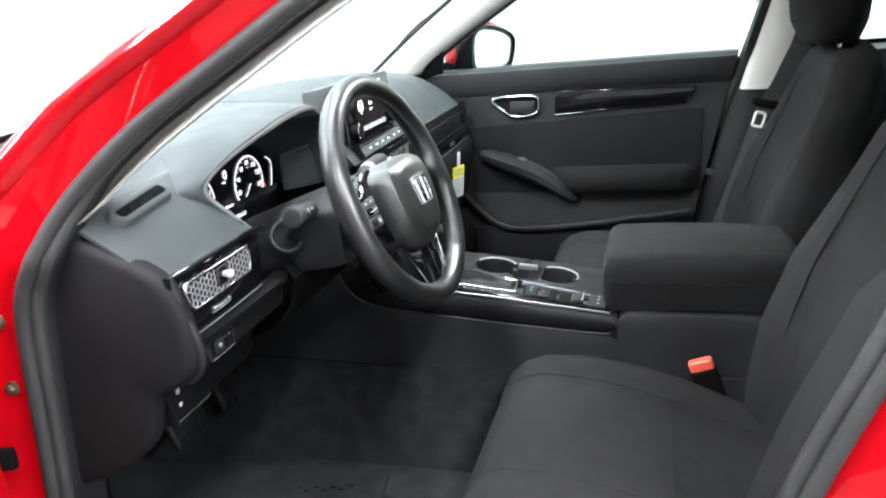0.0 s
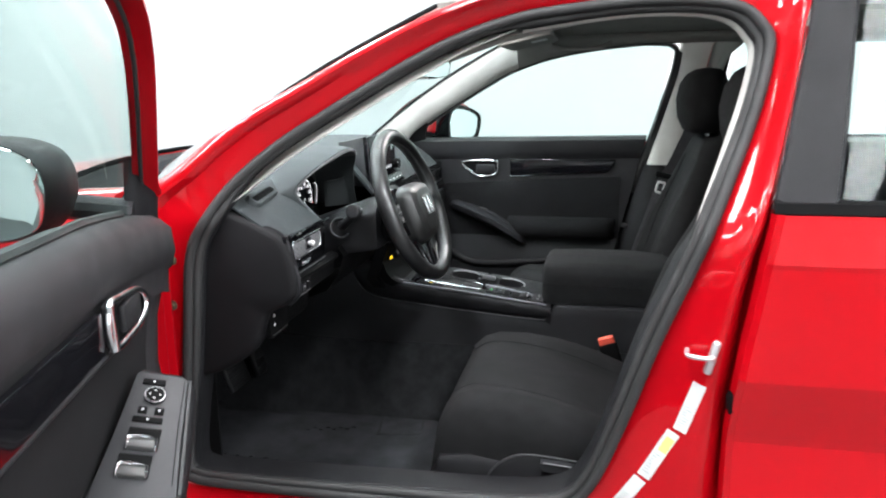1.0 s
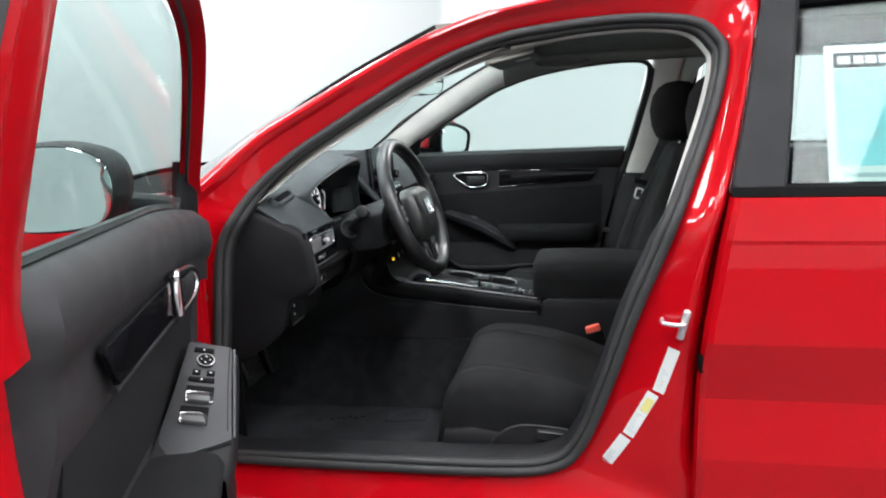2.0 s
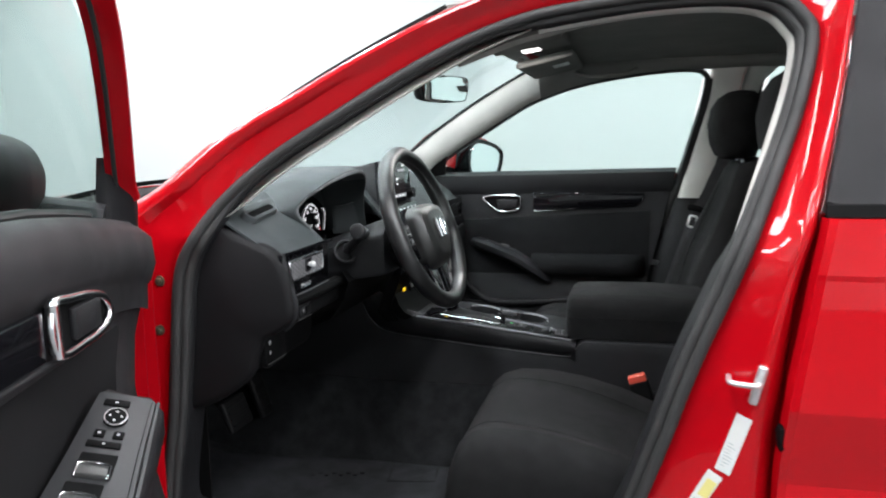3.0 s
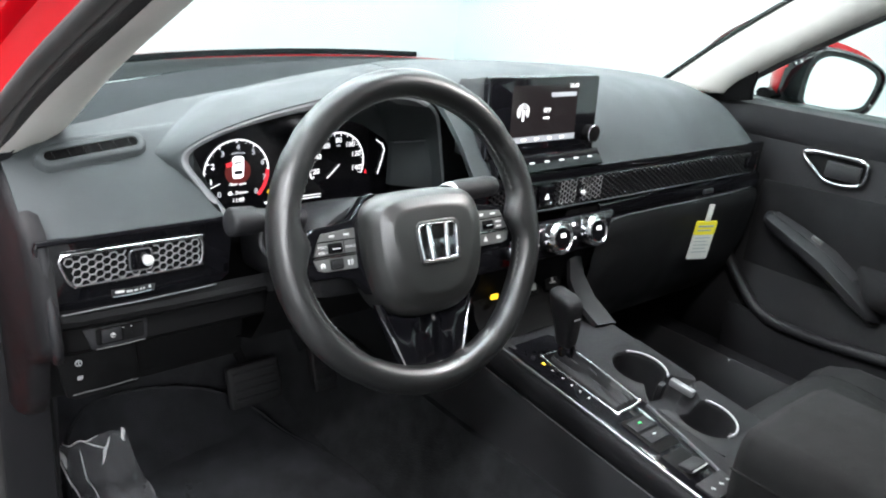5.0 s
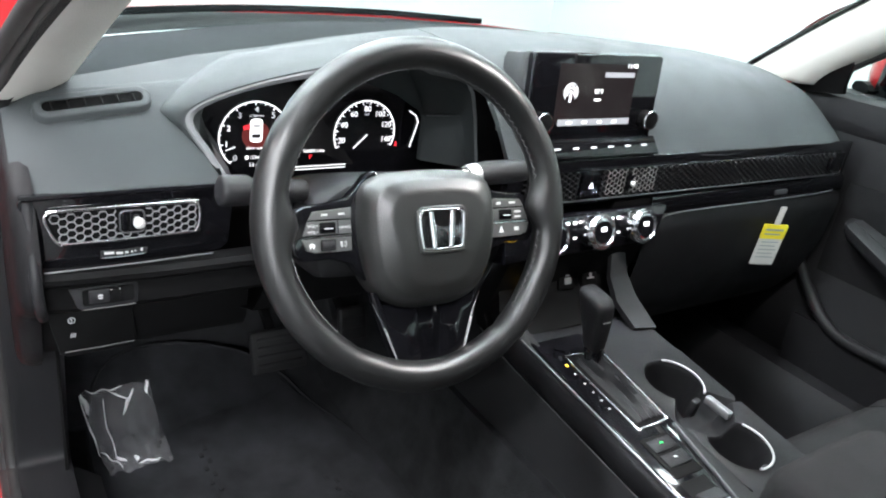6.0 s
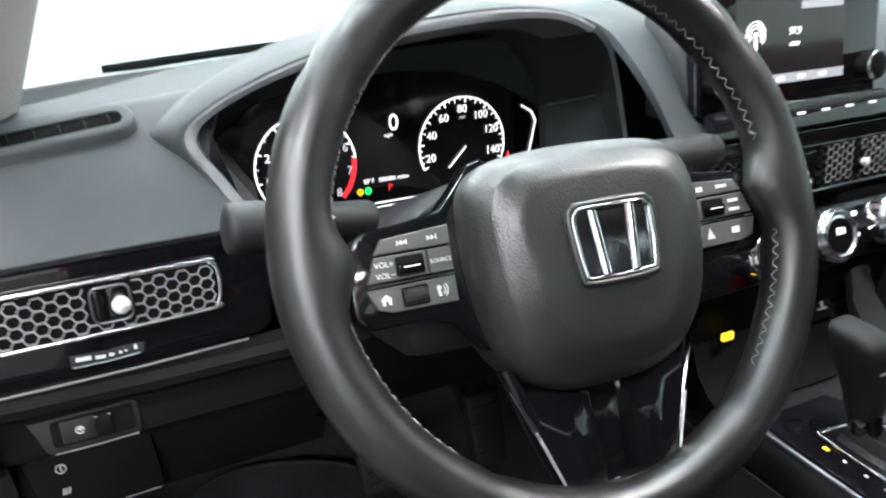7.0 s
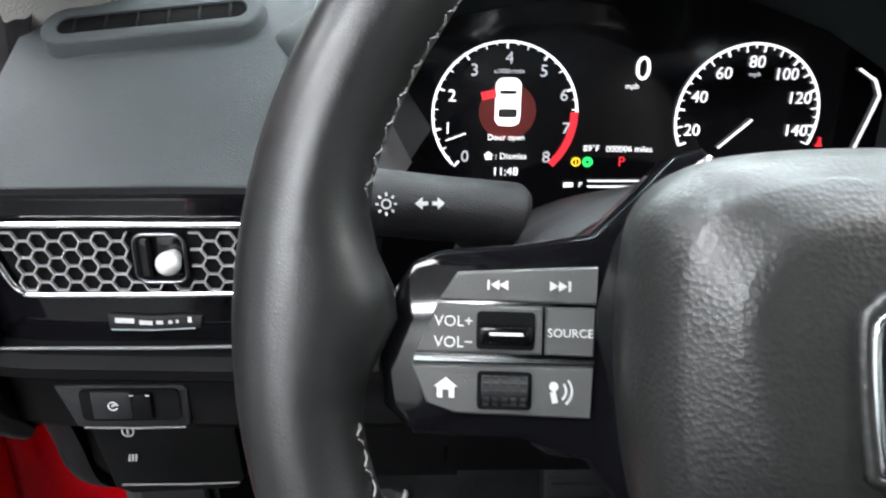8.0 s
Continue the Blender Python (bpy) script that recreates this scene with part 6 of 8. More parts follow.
for y, z, k in ((-0.661, 0.700, 0), (-0.661, 0.681, 1)):
    m = axes((-0.0395, y, z), (0, 1, 0), (0, 0, 1), (1, 0, 0))
    if k == 0:
        arc_band(bm, m, 0.0030, 0.0038, 0, 359, 0, 0.0005, 24)
        bar(bm, m, 0, -0.002, 0, 0.002, 0.001)
    else:
        for q in (-0.002, 0.0, 0.002):
            bar(bm, m, q, -0.0025, q + 0.001, 0.0025, 0.0010)
part("switch_marks", bm, M_PRINT, dash, "faint white switch marks")

# honeycomb fascia across the middle and the passenger's side
bm = B()
prism(bm, [(-0.125, 0.868), (0.700, 0.868), (0.702, 0.800), (0.690, 0.784), (0.26, 0.786), (0.20, 0.798), (-0.125, 0.798)], 0.010, FM @ Matrix.Translation((0, 0, -0.012)), 0.002)
fb = part("fascia", bm, M_GLOSS, dash, "glossy black fascia with a honeycomb strip")
bm = honeycomb(B(), FM @ Matrix.Translation((0, 0, 0.002)), lambda x, y: -0.10 < x < 0.655 and 0.808 < y < 0.852 and not (0.004 < x < 0.046), -0.11, 0.67, 0.800, 0.860, 0.0048, 0.0011, 0.004)
part("honeycomb_strip", bm, M_TRIM2, fb, "dark honeycomb strip")
bm = honeycomb(B(), FM @ Matrix.Translation((0, 0, 0.003)), lambda x, y: (0.055 < x < 0.098 or 0.108 < x < 0.165) and 0.810 < y < 0.850, -0.11, 0.67, 0.800, 0.860, 0.0048, 0.0009, 0.002)
part("centre_vent", bm, M_SILVER, fb, "silver honeycomb vent")
bm = B()
rbox(bm, (0.011, 0.022, 0.008), FM @ Matrix.Translation((0.103, 0.830, 0.003)), 0.002)
ck = part("vent_slide", bm, M_GLOSS, fb)
bm = B()
bmesh.ops.create_uvsphere(bm, u_segments=14, v_segments=8, radius=0.0042, matrix=FM @ Matrix.Translation((0.106, 0.829, 0.010)))
part("slide_knob", bm, M_KNOB, ck, "small silver knob")
bm = B()
tube(bm, [FM @ Vector((x, y, 0.003)) for x, y in ((-0.11, 0.853), (0.66, 0.853))], 0.0012, 6)
part("strip_edge", bm, M_GLOSS, fb)
bm = B()
tube(bm, [FM @ Vector((x, y, 0.003)) for x, y in ((-0.11, 0.807), (0.66, 0.807))], 0.0013, 6)
part("strip_edge", bm, M_DARKCHROME, fb, "thin bright line under the honeycomb")
bm = B()
tube(bm, [FM @ Vector((x, y, 0.004)) for x, y in ((0.655, 0.851), (0.672, 0.851), (0.675, 0.845), (0.675, 0.815), (0.672, 0.809), (0.655, 0.809))], 0.0016, 6)
part("vent_ring", bm, M_CHROME, fb, "chrome end of the passenger vent")
bm = B()
rbox(bm, (0.018, 0.024, 0.01), FM @ Matrix.Translation((0.640, 0.830, 0.004)), 0.004)
part("vent_knob", bm, M_GLOSS, fb)
bm = B()
rbox(bm, (0.034, 0.036, 0.008), FM @ Matrix.Translation((0.025, 0.830, 0.001)), 0.003)
hz = part("hazard_button", bm, M_GLOSS, fb, "black hazard button with a white triangle")
bm = B()
prism(bm, [(0.020, 0.826), (0.030, 0.826), (0.025, 0.835)], 0.0006, FM @ Matrix.Translation((0, 0, 0.005)))
part("triangle", bm, M_WHITE_LIT, hz)
# climate controls
CM = axes((0.035, 0, 0.772), Vector((0, 1, 0)), Vector((-0.28, 0, 0.96)), Vector((0.96, 0, 0.28)))
bm = B()
prism(bm, [(-0.14, -0.036), (0.148, -0.034), (0.158, -0.022), (0.176, 0.022), (-0.14, 0.022)], 0.03, CM @ Matrix.Translation((0, 0, -0.02)), 0.004)
cl = part("climate_panel", bm, M_GLOSS, dash, "glossy black climate panel with three dials")
for k, y in enumerate((-0.067, 0.0205, 0.107)):
    bm = B()
    prism(bm, circle(0.0242, 36, y, -0.004), 0.022, CM @ Matrix.Translation((0, 0, 0.010)), 0.003)
    kn = part("dial", bm, M_CHROME, cl, "round chrome dial")
    bm = B()
    prism(bm, circle(0.0165, 32, y, -0.004), 0.0010, CM @ Matrix.Translation((0, 0, 0.0318)))
    part("dial_face", bm, M_GLOSS, kn)
    bm = B()
    for rr, zz in ((0.0245, 0.029), (0.0212, 0.032)):
        tube(bm, [CM @ Vector((y + a, -0.004 + b, zz)) for a, b in circle(rr, 32)], 0.0022, 6, closed=True)
    part("dial_ring", bm, M_CHROME, kn, "chrome rim")
    bm = B()
    rbox(bm, (0.010, 0.006, 0.001), CM @ Matrix.Translation((y, 0.0, 0.0331)), 0.0)
    part("dial_mark", bm, M_WHITE_LIT, kn)
    if k:
        for q, w in ((0.050, 0.010), (0.035, 0.006)):
            for v, h in ((0.010, 0.004), (-0.012, 0.003)):
                bm = B()
                bar(bm, CM, y - q - w / 2, v, y - q + w / 2, v, h, 0.010, 0.0006)
                part("lit_mark", bm, M_WHITE_LIT, cl)
# lower stack with two sockets and a small lit lamp by the column
bm = B()
rows = [[Vector((x, y, z)) for x, z in ((0.040, 0.745), (0.046, 0.735), (0.025, 0.68), (0.010, 0.64), (0.03, 0.615))] for y in (-0.125, -0.10, 0.10, 0.135)]
shell(bm, rows, (-0.03, 0, 0))
ls = part("lower_console_panel", bm, M_DARK, dash, "black lower centre stack", 30)
for y in (0.006, 0.052):
    bm = B()
    rbox(bm, (0.008, 0.032, 0.030), pose(0.027, y, 0.684, 0, -20, 0), 0.003)
    part("socket", bm, M_DARK, ls, "capped socket")
    bm = B()
    sm = pose(0.0322, y, 0.686, 0, -20, 0)
    if y < 0.03:
        rbox(bm, (0.0012, 0.013, 0.0100), sm @ Matrix.Translation((0, 0, -0.002)), 0.0)
        rbox(bm, (0.0012, 0.007, 0.0026), sm @ Matrix.Translation((0, 0, 0.0065)), 0.0)
    else:
        rbox(bm, (0.0012, 0.014, 0.0022), sm @ Matrix.Translation((0, 0, -0.003)), 0.0)
        rbox(bm, (0.0012, 0.004, 0.0070), sm @ Matrix.Translation((0, 0, 0.001)), 0.0)
    part("socket_mark", bm, M_SILVER, ls)
bm = B()
rbox(bm, (0.004, 0.014, 0.008), pose(0.040, -0.088, 0.690), 0.001)
part("warning_lamp", bm, M_AMBER_LIT, dash, "small lit amber lamp")

# ---------------------------------------------------------------- gauges
gau = thing("instrument_cluster", "lit instrument cluster, two round white dials on black", "instrument cluster", (-0.12, -0.355, 0.83))
GM = axes((-0.120, 0, 0), (0, 1, 0), (0, 0, 1), (1, 0, 0))
bm = B()
prism(bm, [(-0.490, 0.815), (-0.517, 0.868), (-0.512, 0.905), (-0.470, 0.934), (-0.400, 0.948), (-0.335, 0.950), (-0.285, 0.946), (-0.235, 0.929), (-0.196, 0.906), (-0.186, 0.890), (-0.1825, 0.860), (-0.1825, 0.815)], 0.006, GM @ Matrix.Translation((0, 0, -0.0075)))
part("display", bm, M_LENS, gau, "black display cover")


def gx(px):
    return -0.477 + 0.000359 * (px - 765)


def gz(py):
    return 0.921 - 0.00035 * (py - 77)


def G(px, py, z=0.0):
    return GM @ Matrix.Translation((gx(px), gz(py), z))


TC, SC, R = (-0.4312, 0.8765), (-0.278, 0.8762), 0.0455
bm = B()
arc_band(bm, GM, R - 0.0011, R + 0.0004, -9, 224, 0, 0.0004, 60, *TC)
for k in range(33):
    a = 226 - k * (226 + 46) / 32
    if a < -9:
        break
    r0 = R - (0.0045 if k % 4 == 0 else 0.0035 if k % 2 == 0 else 0.0022)
    c, s = math.cos(radians(a)), math.sin(radians(a))
    bar(bm, GM, TC[0] + r0 * c, TC[1] + r0 * s, TC[0] + R * c, TC[1] + R * s, 0.0012 if k % 4 == 0 else 0.0006, 0, 0.0004)
bar(bm, G(790, 250), 0, 0, 0.0125, 0.0048, 0.0009, 0.0004, 0.0003)
part("rev_dial", bm, M_WHITE_LIT, gau, "lit white rev counter ring")
bm = B()
arc_band(bm, GM, R - 0.0042, R + 0.0004, -46, 3, 0, 0.0005, 20, *TC)
part("red_zone", bm, M_RED_LIT, gau, "red zone of the rev counter")
for n, px, py, mt in ((0, 824, 280, 0), (1, 793, 228, 1), (2, 800, 170, 1), (3, 838, 125, 0), (4, 897, 104, 0), (5, 957, 126, 0), (6, 994, 168, 0), (7, 1001, 228, 0), (8, 969, 281, 0)):
    writing("numeral", str(n), 0.0105, G(px, py), M_WHITE_LIT if mt else M_GREY_LIT, gau)
writing("lettering", "x1000r/min", 0.0040, G(897, 126), M_GREY_LIT, gau)
bm = B()
arc_band(bm, GM, R - 0.0011, R + 0.0004, -22, 203, 0, 0.0004, 60, *SC)
for k in range(31):
    a = 204 - k * 7.55
    r0 = R - (0.0052 if k % 2 == 0 else 0.0030)
    c, s = math.cos(radians(a)), math.sin(radians(a))
    bar(bm, GM, SC[0] + r0 * c, SC[1] + r0 * s, SC[0] + R * c, SC[1] + R * s, 0.0013 if k % 4 == 0 else 0.0008, 0, 0.0004)
bar(bm, G(1275, 262), 0, 0, 0.0195, 0.0185, 0.0014, 0.0004, 0.0003)
part("speed_dial", bm, M_WHITE_LIT, gau, "lit white speedometer ring")
for n, px, py in ((20, 1225, 230), (40, 1231, 170), (60, 1268, 128), (80, 1323, 108), (100, 1377, 129), (120, 1407, 171), (140, 1410, 230)):
    writing("numeral", str(n), 0.0105, G(px, py), M_WHITE_LIT, gau)
writing("lettering", "mph", 0.004, G(1322, 129), M_GREY_LIT, gau)
writing("numeral", "0", 0.021, G(1127, 122), M_WHITE_LIT, gau)
writing("lettering", "mph", 0.0048, G(1111, 151), M_WHITE_LIT, gau)
writing("lettering", "Door open", 0.0052, G(896, 244), M_WHITE_LIT, gau)
writing("lettering", ": Dismiss", 0.0056, G(906, 279), M_WHITE_LIT, gau)
writing("lettering", "11:48", 0.0076, G(897, 308), M_WHITE_LIT, gau)
writing("lettering", "89\u00b0F", 0.0056, G(1049, 264), M_WHITE_LIT, gau)
writing("lettering", "000006 miles", 0.0056, G(1117, 265), M_WHITE_LIT, gau)
writing("lettering", "P", 0.0088, G(1105, 289), M_RED_LIT, gau)
writing("lettering", "F", 0.0050, G(1034, 333), M_WHITE_LIT, gau)
bm = B()
m = G(866, 279)
prism(bm, [(-0.002, -0.002), (0.002, -0.002), (0.002, 0.0005), (0.0032, 0.0005), (0, 0.0032), (-0.0032, 0.0005), (-0.002, 0.0005)], 0.0004, m)
part("home_mark", bm, M_WHITE_LIT, gau)
for m, w, h in ((G(1012, 333), 0.006, 0.003), (G(1047, 325), 0.072, 0.0010), (G(1047, 336), 0.072, 0.0010)):
    bm = B()
    bar(bm, m, -0.003 if w < 0.01 else 0, 0, w if w > 0.01 else 0.003, 0.0002, h)
    part("level_bar", bm, M_WHITE_LIT, gau)
bm = B()
arc_band(bm, G(1044, 289), 0.0010, 0.0034, 0, 359.9, 0, 0.0004, 20)
part("green_lamp", bm, M_GREEN_LIT, gau, "green lit telltale")
bm = B()
arc_band(bm, G(1023, 289), 0.0020, 0.0030, 0, 359.9, 0, 0.0004, 20)
bar(bm, G(1023, 289), 0, -0.0016, 0, 0.0016, 0.0008)
part("amber_lamp", bm, M_AMBER_LIT, gau, "amber lit telltale")
bm = B()
prism(bm, [(-0.0025, -0.003), (0.0025, -0.003), (0.001, 0.0), (0.0008, 0.003), (-0.0008, 0.003), (-0.001, 0.0)], 0.0004, G(1457, 250))
part("red_lamp", bm, M_RED_LIT, gau, "red lit telltale")
# little picture of the car with its door open
bm = B()
m = G(897, 180)
prism(bm, rrect(0.016, 0.030, 0.005, 5), 0.0004, m)
part("car_picture", bm, M_WHITE_LIT, gau, "white picture of a car from above")
bm = B()
prism(bm, rrect(0.0115, 0.0052, 0.0012, 3, 0, -0.0068), 0.0004, m @ Matrix.Translation((0, 0, 0.0004)))
prism(bm, rrect(0.0105, 0.0022, 0.0008, 3, 0, 0.0062), 0.0004, m @ Matrix.Translation((0, 0, 0.0004)))
part("car_windows", bm, M_INK, gau)
bm = B()
bar(bm, m, -0.0075, 0.0055, -0.0165, 0.0035, 0.0050)
part("door_mark", bm, M_RED_LIT, gau, "red open door mark")
bm = B()
prism(bm, circle(0.018, 24, 0, -0.006), 0.0002, m @ Matrix.Translation((0, 0, -0.0008)))
part("red_patch", bm, M_REDGLOW, gau)
for pts in (((1503, 118), (1535, 138), (1548, 165), (1535, 215), (1520, 268)), ((680, 250), (700, 300))):
    bm = B()
    for a, b in zip(pts, pts[1:]):
        bar(bm, GM, gx(a[0]), gz(a[1]), gx(b[0]), gz(b[1]), 0.0016)
    part("border_line", bm, M_WHITE_LIT, gau, "lit white border line")

# ---------------------------------------------------------------- centre screen
scr = thing("touch_screen", "black upright touch screen on the dashboard, switched on", "screen", (-0.01, 0.005, 0.88))
XM = axes((-0.004, 0.0205, 0.890), (0, 1, 0), Vector((-0.06, 0, 0.998)), Vector((0.998, 0, 0.06)))
bm = B()
prism(bm, rrect(0.241, 0.123, 0.006, 4, 0.006, 0.061), 0.016, XM @ Matrix.Translation((0, 0, -0.016)), 0.002)
part("housing", bm, M_GLOSS, scr, "glossy black screen front")
bm = B()
loft(bm, [[XM @ Vector((x * k + 0.006 * (1 - k), 0.056 + (y - 0.056) * k, z)) for x, y in ((-0.1165, -0.010), (0.128, -0.010), (0.127, 0.112), (0.122, 0.1215), (-0.110, 0.1215), (-0.1155, 0.112))] for k, z in ((0.985, -0.014), (0.992, -0.018), (0.985, -0.026), (0.95, -0.040), (0.90, -0.060), (0.86, -0.090))], closed=True, cap=True)
part("back_cover", bm, M_TRIM2, scr, "dark grey moulded back cover", 50)
bm = B()
tube(bm, cr([XM @ Vector((x, y, -0.004)) for x, y in ((-0.1150, 0.004), (-0.1150, 0.060), (-0.1148, 0.114), (-0.110, 0.1225), (0.0, 0.1228))], 4), 0.0011, 6)
part("screen_edge", bm, M_DARKCHROME, scr, "thin bright screen edge", 60)
bm = B()
prism(bm, rrect(0.146, 0.082, 0.002, 3, 0.002, 0.069), 0.0008, XM)
part("display", bm, M_SCREEN, scr, "dark lit display")
bm = B()
prism(bm, rrect(0.138, 0.009, 0.001, 2, 0.006, 0.0285), 0.0008, XM @ Matrix.Translation((0, 0, 0.0008)))
prism(bm, rrect(0.058, 0.007, 0.001, 2, 0.042, 0.095), 0.0006, XM @ Matrix.Translation((0, 0, 0.0008)))
part("display_bar", bm, M_SCREENBAR, scr)
for r in (0.0062, 0.0092, 0.0122):
    bm = B()
    arc_band(bm, XM, r - 0.00045, r + 0.00045, -45, 225, 0.0010, 0.0004, 24, -0.0465, 0.071)
    part("radio_wave", bm, M_WHITE_LIT, scr, "white lit radio wave")
bm = B()
prism(bm, circle(0.0026, 14, -0.0465, 0.071), 0.0008, XM @ Matrix.Translation((0, 0, 0.0008)))
part("radio_dot", bm, M_WHITE_LIT, scr)
bm = B()
bar(bm, XM, -0.0465, 0.067, -0.0465, 0.057, 0.0034, 0.0010)
part("radio_mast", bm, M_WHITE_LIT, scr)
for xa, xb, y, z in [(-0.047 + 0.029 * q, -0.038 + 0.029 * q, 0.0285, 0.0018) for q in range(4)] + [(-0.001, 0.011, 0.060, 0.001)]:
    bm = B()
    bar(bm, XM, xa, y, xb, y, 0.003, z, 0.0004)
    part("screen_mark", bm, M_WHITE_LIT, scr)
writing("lettering", "97.9", 0.0095, XM @ Matrix.Translation((0.0055, 0.0715, 0.001)), M_WHITE_LIT, scr)
writing("lettering", "11:48", 0.0095, XM @ Matrix.Translation((0.0645, 0.1075, 0.0008)), M_WHITE_LIT, scr)
for x in (0.1085, -0.0965):
    bm = B()
    prism(bm, circle(0.0135, 28, x, 0.031), 0.016, XM, 0.002)
    kb = part("knob", bm, M_DARK, scr, "round knob with a chrome rim")
    bm = B()
    tube(bm, [XM @ Vector((x + a, 0.031 + b, 0.0145)) for a, b in circle(0.0130, 28)], 0.0016, 6, closed=True)
    part("knob_rim", bm, M_CHROME, kb, "chrome rim")
bm = B()
prism(bm, [(-0.112, -0.030), (0.130, -0.030), (0.124, -0.002), (-0.110, -0.002)], 0.012, axes((0.0, 0.0205, 0.897), (0, 1, 0), Vector((-0.5, 0, 0.866)), Vector((0.866, 0, 0.5))) @ Matrix.Translation((0, 0, -0.006)), 0.002)
part("button_panel", bm, M_GLOSS, scr, "glossy button panel")
bmx = axes((0.0, 0.0205, 0.897), (0, 1, 0), Vector((-0.5, 0, 0.866)), Vector((0.866, 0, 0.5)))
for q in range(6):
    bm = B()
    bar(bm, bmx, -0.075 + 0.034 * q, -0.016, -0.064 + 0.034 * q, -0.016, 0.0025, 0.0062, 0.0004)
    part("button_mark", bm, M_GREY_LIT, scr)

# ---------------------------------------------------------------- steering wheel and column
WC = Vector((0.175, -0.357, 0.880))
WN = Vector((0.934, -0.061, 0.353)).normalized()
WA = Vector((0, 0, 1)).cross(WN).normalized()
WB = WN.cross(WA)
WM = axes(WC, WA, WB, WN)
whl = thing("steering_wheel", "black leather steering wheel with grey stitching and gloss spokes", "steering wheel", tuple(WC))
rr = 0.0160


def rim_r(a):
    """The rim's mean radius, every 30 degrees from its right: a little taller than wide."""
    t = (0.1520, 0.1555, 0.1605, 0.1630, 0.1618, 0.1612, 0.1615, 0.1605, 0.1600, 0.1610, 0.1580, 0.1535)
    k = math.degrees(a) % 360 / 30
    i, f = int(k) % 12, k - int(k)
    return t[i] + (t[(i + 1) % 12] - t[i]) * f * f * (3 - 2 * f)


bm = B()
rows = []
for k in range(96):
    a = 2 * math.pi * k / 96
    deg = math.degrees(a)
    thumb = math.exp(-((deg + 180) % 360 - 180 - 2) ** 2 / 50) + math.exp(-(deg - 179) ** 2 / 50)
    seam = any(abs((deg - s + 180) % 360 - 180) < 1.2 for s in (38, 142, 236, 304))
    r1 = rr * (0.93 if seam else 1.0)
    rad = Vector((math.cos(a), math.sin(a), 0))
    rows.append([WM @ (rad * (rim_r(a) + r1 * math.cos(b) * (1 + (0.80 * thumb if math.cos(b) < 0 else 0.0))) + Vector((0, 0, 1)) * r1 * 1.08 * math.sin(b)) for b in (2 * math.pi * j / 18 for j in range(18))])
rows.append(rows[0])
loft(bm, rows, closed=True)
part("rim", bm, M_LEATHER, whl, "black grained leather rim", 60)
bm = B()
for k in range(220):
    deg = 360 * k / 220
    if 226 < deg < 314:
        continue
    a = radians(deg)
    rad = Vector((math.cos(a), math.sin(a), 0))
    tan = Vector((-math.sin(a), math.cos(a), 0))
    c = rad * (rim_r(a) - rr * 0.985) + Vector((0, 0, 0.0045))
    w = tan * 0.0016 + Vector((0, 0, 0.0022)) * (1 if k % 2 else -1)
    tube(bm, [WM @ (c - w), WM @ (c - w * 0 - rad * 0.0007), WM @ (c + w)], 0.00034, 4)
part("stitching", bm, M_STITCH, whl, "grey thread stitching")
# airbag cover
PADO = [(-0.073, 0.014), (-0.069, 0.032), (-0.055, 0.043), (-0.030, 0.047), (0.0, 0.048), (0.030, 0.047), (0.055, 0.043), (0.069, 0.032), (0.073, 0.014), (0.073, -0.020), (0.066, -0.055), (0.050, -0.078), (0.028, -0.088), (0.0, -0.090), (-0.028, -0.088), (-0.050, -0.078), (-0.066, -0.055), (-0.073, -0.020)]
pad = cr([(a, b, 0) for a, b in PADO], 4, True)
MIDO = [(-0.0635, 0.010), (-0.0585, 0.0265), (-0.0470, 0.0352), (-0.0260, 0.0385), (0.0, 0.0392)]
MIDO += [(-a, b) for a, b in MIDO[3::-1]] + [(0.0625, -0.018), (0.0555, -0.048), (0.0425, -0.067), (0.024, -0.0765), (0.0, -0.0785), (-0.024, -0.0765), (-0.0425, -0.067), (-0.0555, -0.048), (-0.0625, -0.018)]
CENO = [(-0.0515, 0.006), (-0.0462, 0.0180), (-0.0375, 0.0252), (-0.0205, 0.0284), (0.0, 0.0290)]
CENO += [(-a, b) for a, b in CENO[3::-1]] + [(0.0480, -0.014), (0.0385, -0.042), (0.0300, -0.0570), (0.017, -0.0635), (0.0, -0.0650), (-0.017, -0.0635), (-0.0300, -0.0570), (-0.0385, -0.042), (-0.0480, -0.014)]
mid = cr([(a, b, 0) for a, b in MIDO], 4, True)
cen = cr([(a, b, 0) for a, b in CENO], 4, True)


def ring_of(p, q, f, z):
    """A ring of the cover between two outlines, at height z over the wheel's plane."""
    out = []
    for a, b in zip(p, q):
        c = a.lerp(b, f)
        out.append(WM @ Vector((c.x, c.y, z - 0.006 * max(0, -c.y - 0.03) / 0.06)))
    return out


hub_mid = [Vector((0, -0.014, 0))] * len(pad)
bm = B()
loft(bm, [ring_of(pad, hub_mid, 0.02, -0.035), ring_of(pad, mid, 0.0, -0.010), ring_of(pad, mid, 0.0, 0.004), ring_of(pad, mid, 0.12, 0.0105), ring_of(pad, mid, 0.45, 0.0170), ring_of(pad, mid, 0.88, 0.0228), ring_of(pad, mid, 1.0, 0.0240),
          ring_of(mid, cen, 0.16, 0.0251), ring_of(mid, cen, 0.84, 0.0296), ring_of(mid, cen, 1.0, 0.0304), ring_of(cen, hub_mid, 0.08, 0.0308), ring_of(cen, hub_mid, 0.5, 0.0316), ring_of(cen, hub_mid, 0.95, 0.0320)], closed=True, cap=True)
part("airbag_cover", bm, M_PADLEATHER, whl, "dark grained airbag cover with bevelled sides", 60)
